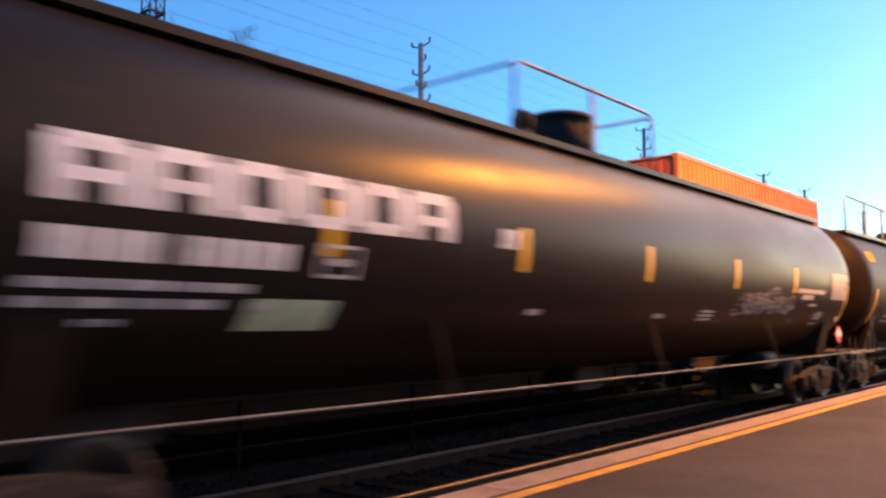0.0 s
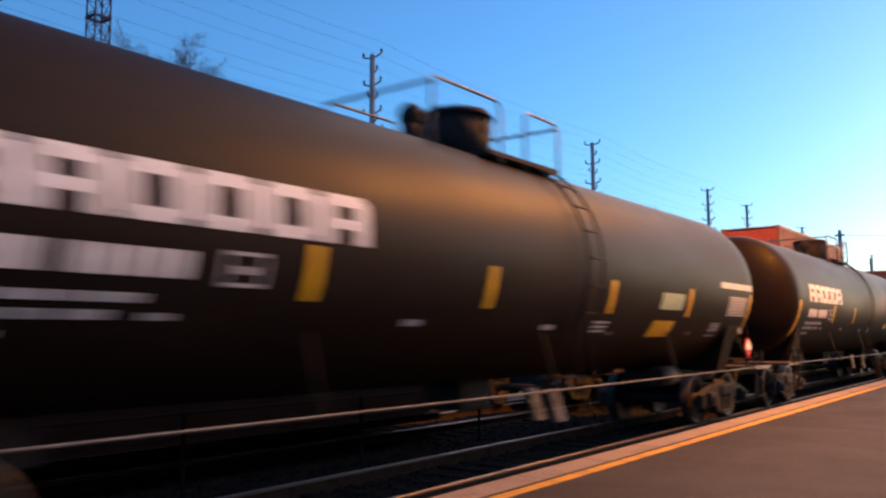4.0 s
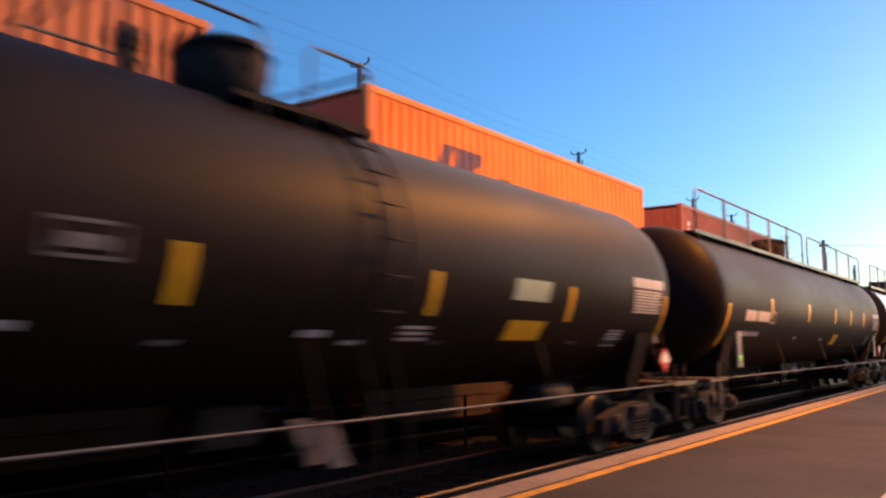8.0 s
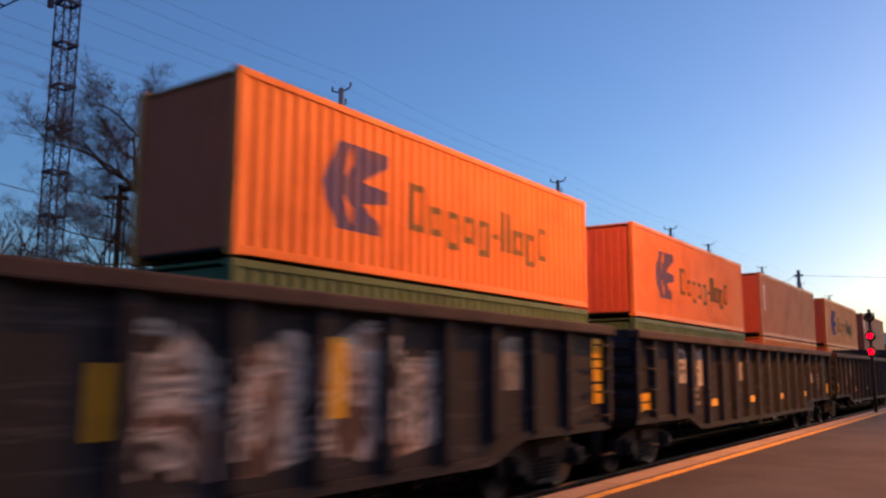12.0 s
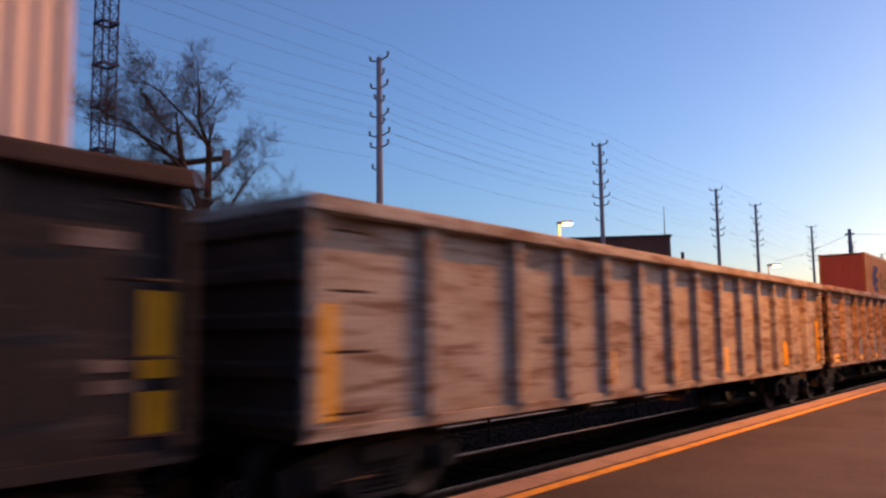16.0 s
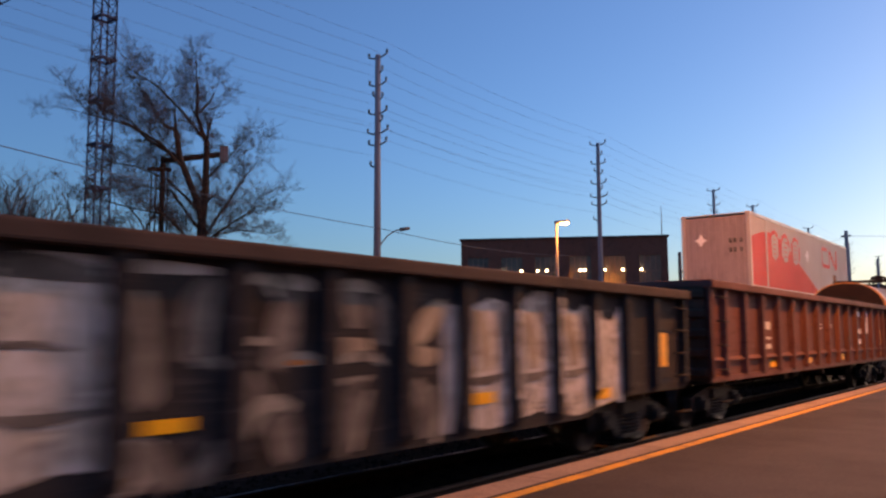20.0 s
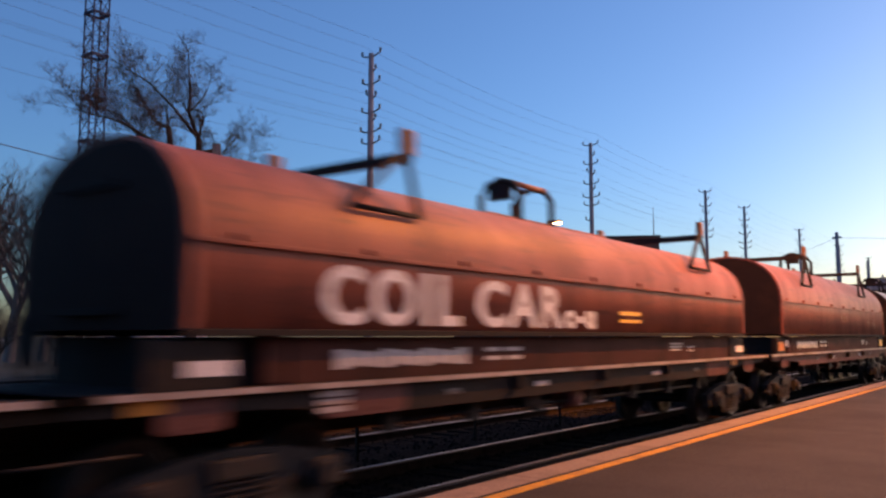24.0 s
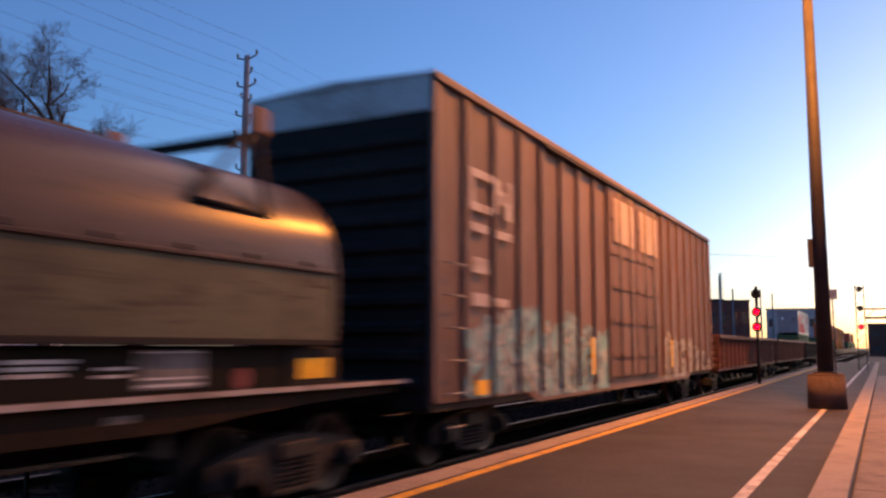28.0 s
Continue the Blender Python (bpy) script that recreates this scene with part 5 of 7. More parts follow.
    flat(ob, "small_plate", [(L - 0.42, L - 0.22, 1.69, 1.81)], 1.33, "plate_dim", "small grey plate", thick=0.02)
    bm = B()
    prism_y(bm, [(-0.42, 1.52), (-0.28, 1.38), (-0.14, 1.52), (-0.28, 1.66)], -0.62, -0.6)
    hp = part("placard", bm, M["red_dim"], ob, "dull red and white placard on the tank head")
    bm = B()
    box(bm, -0.37, -0.19, -0.626, -0.62, 1.48, 1.56)
    part("placard_field", bm, M["plate_dim"], hp)
    for y in (L - (2.1 if gloss else 0.36 if header else 0.8),):
        bm = B()
        prism_x(bm, [(y - 0.2, 1.42), (y, 1.22), (y + 0.2, 1.42), (y, 1.62)], 1.5, 1.52)
        pl = part("placard", bm, M["red"], ob, "red and white diamond placard")
        bm = B()
        box(bm, 1.52, 1.526, y - 0.15, y + 0.15, 1.38, 1.5)
        box(bm, 1.52, 1.526, y - 0.07, y + 0.07, 1.5, 1.56)
        part("placard_field", bm, M["white"], pl)
        bm = B()
        box(bm, 1.47, 1.5, y - 0.03, y + 0.03, 1.0, 1.6)
        part("placard_post", bm, M["dark"], ob)
    return ob


def gondola(label, L, z0, z1, paint, drop=0.0, ribs=None, marks="low", spray=None, ledge=False, spray2=(), strips=(), plates=(), end=None, strokes=(), patches=(), sill=0.05, jag=1.0):
    ob = thing("gondola_car", label, "gondola car", "open gondola cars of the passing train")
    w = 1.55
    ribs = ribs or [0.0, 0.85] + [1.84 + 0.977 * k for k in range(15)] + [L]
    out = [(0.0, z0), (L, z0), (L, z1 - 0.08), (0.0, z1 - 0.08)]
    if drop:
        out = [(0.0, z0), (2.6, z0), (3.4, z0 - drop), (L - 3.4, z0 - drop), (L - 2.6, z0), (L, z0), (L, z1 - 0.08), (0.0, z1 - 0.08)]
    for s in (1, -1):
        bm = B()
        prism_x(bm, out, s * (w - 0.15), s * (w - 0.13))
        part("side_panel", bm, M[paint], ob)
        bm = B()
        box(bm, s * (w - 0.16), s * (w + 0.03), -0.05, L + 0.05, z1 - 0.14, z1, 0.025)
        part("top_chord", bm, M["gon_chord" if paint == "gon_black" else paint], ob)
        low = [q for q in out[:-2]]
        bm = B()
        prism_x(bm, [(y, z + 0.08) for y, z in low[::-1]] + [(y, z - 0.02) for y, z in low], s * (w - 0.13), s * (w - 0.13 + sill))
        part("side_sill", bm, M[paint], ob)
        if ledge:
            bm = B()
            prism_y(bm, [(s * (w - 0.13), z0 + 0.32), (s * (w - 0.075), z0 + 0.34), (s * (w - 0.075), z0 + 0.36), (s * (w - 0.13), z0 + 0.42)], 0.05, L - 0.05)
            part("side_ledge", bm, M[paint], ob)
        for y in ribs:
            ya, yb = (max(0.0, y - 0.115), min(L, y + 0.115))
            zb = z0 - drop * 0.9 if drop and 3.4 < y < L - 3.4 else z0
            def hat(bm):
                rows = []
                for z, out_x in ((zb, w - 0.1), (zb + 0.1, w - 0.03), (z1 - 0.2, w - 0.02), (z1 - 0.14, w - 0.02)):
                    h0, h1 = (yb - ya) / 2, min((yb - ya) / 2, 0.07 if z1 > 2.8 else 0.065)
                    rows.append([bm.verts.new((s * x, y, z)) for x, y in ((w - 0.13, -h0), (out_x, -h1), (out_x, h1), (w - 0.13, h0))])
                for a, b in zip(rows, rows[1:]):
                    for i in range(4):
                        bm.faces.new((a[i], a[(i + 1) % 4], b[(i + 1) % 4], b[i]))
                bm.faces.new(rows[0])
                bm.faces.new(rows[-1][::-1])

            me = shared(("side_post", paint, z0, z1, zb, s, round(yb - ya, 3)), hat, M[paint])
            part("side_post", me, None, ob, at=pose(0, (ya + yb) / 2, 0))
    # ends use the darker end material where given, with shade in its colour
    for y, s in ((0.0, 1), (L, -1)):
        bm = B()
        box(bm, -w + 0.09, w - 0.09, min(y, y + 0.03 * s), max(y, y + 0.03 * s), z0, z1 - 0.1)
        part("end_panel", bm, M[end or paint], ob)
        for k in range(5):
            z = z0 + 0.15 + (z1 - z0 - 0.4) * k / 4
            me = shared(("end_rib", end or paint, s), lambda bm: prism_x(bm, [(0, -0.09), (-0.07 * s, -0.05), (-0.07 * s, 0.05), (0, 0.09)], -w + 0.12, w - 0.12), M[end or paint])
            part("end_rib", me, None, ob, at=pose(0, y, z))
        bm = B()
        box(bm, -w, w, min(y, y + 0.14 * s), max(y, y + 0.14 * s), z1 - 0.13, z1 + 0.01, 0.02)
        part("end_chord", bm, M[paint], ob)
    bm = B()
    box(bm, -w + 0.17, w - 0.17, 0.04, L - 0.04, z0 - 0.04, z0 + 0.02)
    part("floor", bm, M["dark"], ob)
    bm = B()
    box(bm, -0.25, 0.25, -0.35, L + 0.35, 0.66, z0 - 0.04, 0.02)
    part("center_sill", bm, M["dark"], ob)
    for y in (L * 0.3, L * 0.5, L * 0.7):
        bm = B()
        box(bm, -1.35, 1.35, y - 0.1, y + 0.1, 0.72, z0 - 0.04)
        part("crossbearer", bm, M["dark"], ob)
    truck(ob, 1.35)
    truck(ob, L - 1.35)
    couplers(ob, -0.52, L + 0.52)
    for y in (0.42, L - 0.42):
        rungs(ob, w + 0.05, y, z0 - 0.35, 1, mat="dark")
        rungs(ob, w + 0.05, y, z0 + 0.2, 4, step=(z1 - z0 - 0.5) / 3, mat="dark")
    bm = B()
    tube(bm, (0.8, L * 0.42, 0.8), (0.8, L * 0.42 + 0.7, 0.8), 0.16, seg=12)
    part("brake_reservoir", bm, M["truck"], ob)
    pitch = L / 14
    if marks == "low":
        for k in (0, 3, 5, 7, 9, 11, 13):
            y = pitch * (min(k, 13) + 0.22)
            flat(ob, "reflective_strip", [(y, y + 0.55, z0 + 0.1, z0 + 0.23)], w - 0.128, "yellow")
    for q in strips:
        flat(ob, "reflective_strip", [q], w - 0.116, "yellow")
    for y0, y1, za, zb in plates:
        n = max(int((zb - za) / 0.11), 1)
        flat(ob, "stencil_block", [(y0, y1 - 0.06 * (j % 2), za + (zb - za) * j / n, za + (zb - za) * (j + 0.62) / n) for j in range(n)], w - 0.127, "plate_dim")
    for paint_kind, k0, k1, lo, top in ((spray,) if spray else ()) + tuple(spray2):
        rng = random.Random(int(L * 100 + z1 * 50))
        p1, p2 = rng.uniform(0, 6), rng.uniform(0, 6)

        def crest(y):
            return min(z0 + top - 0.2 + 0.13 * jag * math.sin(2.1 * y + p1) + 0.1 * jag * math.sin(5.3 * y + p2) + rng.uniform(-0.03, 0.03), z1 - 0.18)

        def foot(y):
            return z0 + lo + 0.05 * math.sin(3.3 * y + p2) + rng.uniform(0, 0.03)

        for k in range(k0, k1):
            a, b = ribs[k] + 0.105, ribs[k + 1] - 0.105
            ys = [a + (b - a) * i / 7 for i in range(8)]
            bm = B()
            prism_x(bm, [(y, foot(y)) for y in ys] + [(y, crest(y)) for y in ys[::-1]], w - 0.13, w - 0.126)
            part("spray_paint", bm, M[paint_kind], ob, "sprayed graffiti")
            if k > k0:
                yc = ribs[k]
                flat(ob, "spray_paint", [(yc - 0.038, yc + 0.038, max(foot(yc) + 0.06, z0 + 0.12), crest(yc) - 0.03)], w - 0.024, paint_kind)
    for kind, y0, y1, za, zb in patches:
        for a, b in zip(ribs, ribs[1:]):
            lo, hi = max(a + 0.105, y0), min(b - 0.105, y1)
            if hi - lo > 0.1:
                n = 5
                ys = [lo + (hi - lo) * i / n for i in range(n + 1)]
                bm = B()
                prism_x(bm, [(y, za) for y in ys] + [(y, zb + 0.03 * math.sin(9 * y) + 0.02 * math.sin(23 * y)) for y in ys[::-1]], w - 0.132, w - 0.1296)
                part("spray_paint", bm, M[kind], ob, "sprayed band of paint")
    for k, (kind, wide, pts) in enumerate(strokes):
        sprayed(ob, pts, wide, w - 0.1255 + 0.0002 * k, kind)
    return ob


def hood_outline(w, zb, zs, zt):
    """Upright sides under a half-round arch."""
    pts = [(w, zb), (w, zs)]
    for k in range(1, 16):
        a = math.pi * k / 16
        pts.append((w * math.copysign(abs(math.cos(a)) ** 0.92, math.cos(a)), zs + (zt - zs) * math.sin(a) ** 0.92))
    return pts + [(-w, zs), (-w, zb)]


def coil_car(label, L, paint, split=None, frame_paint="dark", rim=None, wording=None, patch=(), zs=2.5, zt=3.58, sill_paint="dark", strips=(), low_panel=False, scrawl=(), stands=None, skirt=None, panel_paint=None):
    """Steel coil carrier: one or two half-round hoods over a trough, walkways along both sides."""
    ob = thing("coil_car", label, "coil car", "covered coil cars of the passing train")
    w, zb, hs = 1.29, 1.72, -0.18
    spans = [(hs, L + hs)] if split is None else [(hs, split - 0.06 + hs), (split + 0.06 + hs, L + hs)]
    for y0, y1 in spans:
        each = y1 - y0
        bm = B()
        prism_y(bm, hood_outline(w, zb, zs, zt), y0 + 0.03, y1 - 0.03)
        for f in bm.faces:
            f.smooth = len(f.verts) == 4
        for e in bm.edges:
            e.smooth = abs(e.verts[0].co.y - e.verts[1].co.y) > 0.01
        hood = part("hood", bm, M[paint], ob)
        # thin plates carry the lower side's light or shade as colour
        if skirt:
            for s in (1, -1):
                bm = B()
                box(bm, min(s * (w + 0.001), s * (w + 0.005)), max(s * (w + 0.001), s * (w + 0.005)), y0 + 0.09, y1 - 0.09, zb + 0.012, zs - 0.022)
                part("skirt", bm, M[skirt[y0 > 1]], hood, "lower hood side tinted for light and shade")
        for s in (1, -1):
            bm = B()
            box(bm, s * w, s * (w + 0.035), y0 + 0.02, y1 - 0.02, zs - 0.02, zs + 0.02, 0.008)
            part("seam_ledge", bm, M[paint], hood)
            for j in range(9):
                y = y0 + 0.5 + (each - 1.0) * j / 8
                me = shared(("clip", paint, s), lambda bm: box(bm, s * (w - 0.02), s * (w + 0.04), -0.06, 0.06, 0.02, 0.08, 0.01), M[paint])
                part("clip", me, None, hood, at=pose(0, y, zs))
            bm = B()
            box(bm, s * (w - 0.04), s * (w + 0.015), y0, y1, zb - 0.05, zb + 0.01, 0.01)
            part("hood_base", bm, M["dark"], hood)
        for y, front in ((y0, True), (y1, False)):
            wd = 0.62 if rim else 0.07
            ya, yb = (y, y + wd) if front else (y - wd, y)
            bm = B()
            o, n = hood_outline(w + 0.012, zb, zs, zt + 0.012), hood_outline(w - 0.03, zb, zs, zt - 0.03)
            va = [[bm.verts.new((x, yy, z)) for x, z in q] for yy in (ya, yb) for q in (o, n)]
            for i in range(len(o) - 1):
                bm.faces.new((va[0][i], va[0][i + 1], va[1][i + 1], va[1][i]))
                bm.faces.new((va[2][i], va[2][i + 1], va[3][i + 1], va[3][i]))
                bm.faces.new((va[0][i], va[0][i + 1], va[2][i + 1], va[2][i])).smooth = True
            part("end_rim", bm, M[rim or paint], hood)
            yw = y + 0.006 if front else y - 0.026
            bm = B()
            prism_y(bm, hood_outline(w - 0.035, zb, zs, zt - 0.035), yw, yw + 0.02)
            ew = part("end_wall", bm, M["hood_end"], hood, "hood end coloured dark for shade")
            d = -1 if front else 1
            for zz in (zs + 0.5, zb + 0.12):
                bm = B()
                box(bm, -0.5, 0.35, min(yw, yw + 0.05 * d), max(yw, yw + 0.05 * d), zz, zz + 0.06, 0.01)
                part("end_stiffener", bm, M["dark"], ew)
        bm = B()
        box(bm, -0.22, 0.22, y0 + each * 0.42, y1 - each * 0.3, zt - 0.03, zt + 0.05, 0.02)
        part("ridge_plate", bm, M[paint], hood)
        # lifting hoops over the ridge
        yc = y0 + each * 0.505
        for k, dy in enumerate((-0.5, 0.42)):
            bm = B()
            pipe(bm, [(0.34, yc + dy, zt - 0.1), (0.34, yc + dy, zt + 0.38), (0.22, yc + dy, zt + 0.54), (0.0, yc + dy, zt + 0.6), (-0.22, yc + dy, zt + 0.54), (-0.34, yc + dy, zt + 0.38), (-0.34, yc + dy, zt - 0.1)], 0.05, 6)
            part("lifting_hoop", bm, M["dark"], hood)
        bm = B()
        box(bm, -0.2, 0.2, yc - 0.52, yc - 0.46, zt + 0.3, zt + 0.56, 0.02)
        part("hoop_plate", bm, M["dark"], hood)
        bm = B()
        pipe(bm, [(0.2, yc - 0.5, zt + 0.55), (0.2, yc + 0.42, zt + 0.55)], 0.045, 6)
        part("hoop_tie", bm, M["horn"], hood)
        # stacking brackets: a cross bar over the arch with raked legs on both shoulders
        for yf in ([q + hs for q in stands or (2.9, L - 2.9)] if split is None else (y0 + 1.0, y1 - 1.55)):
            bm = B()
            box(bm, -1.08, 1.08, yf + 0.42, yf + 0.54, zt + 0.15, zt + 0.26, 0.02)
            part("bracket_bar", bm, M["dark"], hood)
            for s in (1, -1):
                for dy, dx in ((-0.52, 0.1), (0.5, 0.0)):
                    bm = B()
                    pipe(bm, [(s * 1.2, yf + dy, zs + 0.5), (s * 1.2, yf + dy * 0.9, zs + 0.58), (s * 1.06, yf + 0.45 - dx, zt + 0.2)], 0.04, 5)
                    part("bracket_leg", bm, M["dark"], hood)
                bm = B()
                pipe(bm, [(s * 1.2, yf - 0.55, zs + 0.5), (s * 1.2, yf + 0.53, zs + 0.5)], 0.03, 5)
                part("bracket_foot", bm, M["dark"], hood)
                bm = B()
                box(bm, s * 1.0, s * 1.09, yf + 0.38, yf + 0.58, zt + 0.22, zt + 0.5, 0.02)
                part("bracket_horn", bm, M["horn"], hood, "stacking horn tinted lamp orange")
    # trough with stencilled side plates, posts, walkways, sills
    bm = B()
    box(bm, -1.05, 1.05, 0.0, L, 1.2, zb - 0.06, 0.02)
    part("trough", bm, M["dark"], ob)
    for s in (1, -1):
        bm = B()
        box(bm, s * 1.12, s * 1.2, 0.95, L - 0.95, 1.26, zb - 0.06, 0.01)
        part("trough_plate", bm, M[frame_paint], ob)
        for y in (0.78, L - 0.78):
            bm = B()
            box(bm, s * 1.0, s * 1.2, y - 0.14, y + 0.14, 1.26, zb - 0.04, 0.03)
            part("trough_post", bm, M[frame_paint], ob)
        bm = B()
        box(bm, s * 1.12, s * 1.34, -1.3, L + 1.3, 1.225, 1.262, 0.006)
        part("side_walkway", bm, M["walk"], ob)
        bm = B()
        box(bm, min(s * 1.34, s * 1.348), max(s * 1.34, s * 1.348), -1.3, L + 1.3, 1.218, 1.266)
        part("walkway_edge", bm, M["edge_worn"], ob, "pale worn walkway edge")
        bm = B()
        prism_x(bm, [(-1.1, 1.225), (-1.1, 1.12), (0.6, 1.08), (1.6, 1.02), (2.4, 0.95), (L - 2.4, 0.95), (L - 1.6, 1.02), (L - 0.6, 1.08), (L + 1.1, 1.12), (L + 1.1, 1.225)], s * 1.24, s * 1.28)
        part("side_sill", bm, M[sill_paint], ob)
    if frame_paint == "trough_red":
        for ya, yb in ((-0.38, 0.22), (1.28, 2.42), (L - 2.42, L - 1.28), (L - 0.22, L + 0.38)):
            bm = B()
            prism_x(bm, [(ya, 0.98), (ya + 0.08, 0.95), (yb - 0.08, 0.95), (yb, 0.98), (yb, 1.214), (ya, 1.214)], 1.281, 1.287)
            part("sill_gusset", bm, M["gon_red"], ob, "rusty red sill gusset plate")
    bm = B()
    box(bm, -0.3, 0.3, -1.3, L + 1.3, 0.68, 1.2, 0.02)
    part("center_sill", bm, M["dark"], ob)
    for y in (L * 0.33, L * 0.5, L * 0.67):
        bm = B()
        prism_y(bm, [(-1.38, 1.2), (1.38, 1.2), (1.38, 1.08), (0.3, 0.72), (-0.3, 0.72), (-1.38, 1.08)], y - 0.05, y + 0.05)
        part("crossbearer", bm, M["dark"], ob)
    bm = B()
    tube(bm, (0.85, L * 0.58, 0.92), (0.85, L * 0.58 + 0.9, 0.92), 0.17, seg=14)
    part("brake_reservoir", bm, M["truck"], ob)
    bm = B()
    box(bm, 0.9, 1.2, L * 0.36, L * 0.36 + 0.35, 0.8, 1.15, 0.03)
    part("brake_valve", bm, M["dark"], ob)
    for y0, y1 in ((-1.3, 0.0), (L, L + 1.3)):
        bm = B()
        box(bm, -1.12, 1.12, y0, y1, 1.2, 1.245)
        part("end_platform", bm, M["dark"], ob)
        if y0 < 0:
            bm = B()
            tube(bm, (-0.5, -0.45, 1.62), (-0.5, -0.5, 1.62), 0.24, seg=18)
            tube(bm, (-0.5, -0.45, 1.22), (-0.5, -0.45, 1.62), 0.04, seg=8)
            part("brake_wheel", bm, M["dark"], ob)
    for y in (-0.9, L + 0.9):
        rungs(ob, 1.4, y, 0.5, 2, mat="dark")
    for ya, yb in ((-0.36, 0.24), (L - 0.78, L - 0.14)):
        bm = B()
        box(bm, 1.1, 1.22, ya - 0.1, yb + 0.1, 1.262, 1.64, 0.01)
        part("corner_plate", bm, M["dark"], ob)
        if low_panel:
            flat(ob, "reflective_panel", [(ya - 0.28, yb - 0.56, 1.11, 1.22)], 1.289, "orange_dull")
            flat(ob, "white_plate", [(ya + 0.24, yb + 0.08, 1.36, 1.48)], 1.221, "white")
            if ya < 1:
                for k in range(3):
                    flat(ob, "sill_stencil", [(ya + 1.56, yb + 1.36, 1.0 + 0.07 * k, 1.05 + 0.07 * k)], 1.289, "stencil_worn", "worn white stencil line")
        else:
            flat(ob, "reflective_panel", [(ya + 0.06, yb - 0.06, 1.33, 1.54)], 1.221, panel_paint or ("orange_dull" if ya < 1 else "yellow"))
            if ya < 1:
                flat(ob, "white_plate", [(ya + 0.76, yb + 0.36, 1.43, 1.58)], 1.203, "white")
    for f in strips:
        flat(ob, "reflective_strip", [(f, f + 0.58, 1.03, 1.13)], 1.281, "yellow")
    flat(ob, "number_stencil", [(1.5 + 0.21 * k, 1.68 + 0.21 * k, 1.37 + 0.012 * (k * 5 % 3), 1.55 - 0.014 * (k * 7 % 3)) for k in range(10)], 1.201, "plate")
    # brake gear hung under the sills
    bm = B()
    tube(bm, (1.05, 2.6, 0.82), (1.05, L - 2.6, 0.78), 0.022, seg=6)
    part("brake_rod", bm, M["truck"], ob)
    for k in range(7):
        y = 2.4 + (L - 4.8) * k / 6
        me = shared("hanger", lambda bm: prism_x(bm, [(-0.05, 1.0), (-0.09, 0.74), (0.1, 0.7), (0.06, 1.0)], 1.0, 1.12), M["truck"])
        part("hanger", me, None, ob, at=pose(0, y, 0))
    bm = B()
    tube(bm, (1.0, L * 0.45, 0.85), (1.0, L * 0.45 + 0.4, 0.85), 0.15, seg=16)
    tube(bm, (1.0, L * 0.45 + 0.4, 0.85), (1.0, L * 0.45 + 0.62, 0.85), 0.05, seg=8)
    part("brake_cylinder", bm, M["gon_red"], ob, "rusty red brake cylinder")
    for k in range(5):
        y = 3.1 + (L - 6.2) * k / 4
        flat(ob, "small_stencil", [(y, y + 0.22 + 0.08 * (k % 2), 1.06, 1.12)], 1.281, "plate" if k % 2 else "plate_dim")
    flat(ob, "small_stencil", bars(3.95, 1.5, (0.3, 0.35), 0.045) + bars(3.95, 1.4, (0.35, 0.3), 0.045) + bars(L - 3.95, 1.53, (0.55,), 0.03) + bars(L - 3.95, 1.48, (0.5,), 0.03) + bars(L - 3.95, 1.43, (0.44,), 0.03) + bars(L - 3.15, 1.47, (0.3,), 0.025) + bars(L - 3.15, 1.41, (0.26,), 0.025), 1.201, "plate")
    if frame_paint == "coil_frame":
        flat(ob, "data_panel", [(L - 2.78, L - 2.06, 1.3, 1.63)], 1.201, "plate_dim", "dull grey data panel")
        flat(ob, "panel_line", [(L - 2.76, L - 2.08, 1.32, 1.345), (L - 2.76, L - 2.08, 1.38, 1.4), (L - 2.76, L - 2.08, 1.6, 1.615)], 1.207, "plate")
        bm = B()
        tube(bm, (1.2, L - 1.55, 1.36), (1.206, L - 1.55, 1.36), 0.1, seg=16)
        part("red_disc", bm, M["red_dim"], ob, "small dull red disc")
    if wording:
        # words and a small script mark
        for word, y, size, wide in (("COIL", 1.4, 0.72, 1.15), ("CAR", 3.8, 0.7, 1.3), ("c-u", 5.85, 0.42, 1.5)):
            txt = bpy.data.curves.new("hood_lettering", 'FONT')
            txt.body, txt.size, txt.extrude, txt.offset, txt.space_character = word, size, 0.002, 0.022, 1.16
            t = new("hood_lettering", txt)
            txt.materials.append(M["white"])
            t.parent = ob
            t.matrix_basis = Matrix.Translation((w + 0.009, y + hs, 1.8)) @ pose(0, 0, 0, 90, 0, 90) @ Matrix.Diagonal((wide, 1, 1, 1))
            t["label"] = "white painted words on the hood"
    for kind, y, wd, z0, z1 in patch:
        flat(ob, "painted_patch", [(y + hs, y + wd + hs, z0, z1)], w + 0.006, kind)
    for y, wd, z in scrawl:
        flat(ob, "faded_scrawl", [(y + hs + wd * k / 6, y + hs + wd * (k + 0.7) / 6, z - 0.1 * (k % 2), z + 0.16 - 0.05 * (k % 3)) for k in range(6)], w + 0.006, "scrawl", "faded pale scrawl")
    truck(ob, 0.55)
    truck(ob, L - 0.55)
    couplers(ob, -1.45, L + 1.45)
    return ob


def box_car(label, L):
    ob = thing("box_car", label, "boxcar", "")
    w, z0, z1 = 1.53, 0.84, 5.17
    for s in (1, -1):
        bm = B()
        prism_x(bm, [(0, z0 + 0.1), (1.2, z0 + 0.1), (3.2, z0 + 0.1), (3.6, z0 - 0.06), (L - 3.6, z0 - 0.06), (L - 3.2, z0 + 0.1), (L, z0 + 0.1), (L, z1), (0, z1)], s * (w - 0.06), s * (w - 0.02))
        part("side_wall", bm, M["box_brown"], ob)
        n = 20
        for k in range(n + 1):
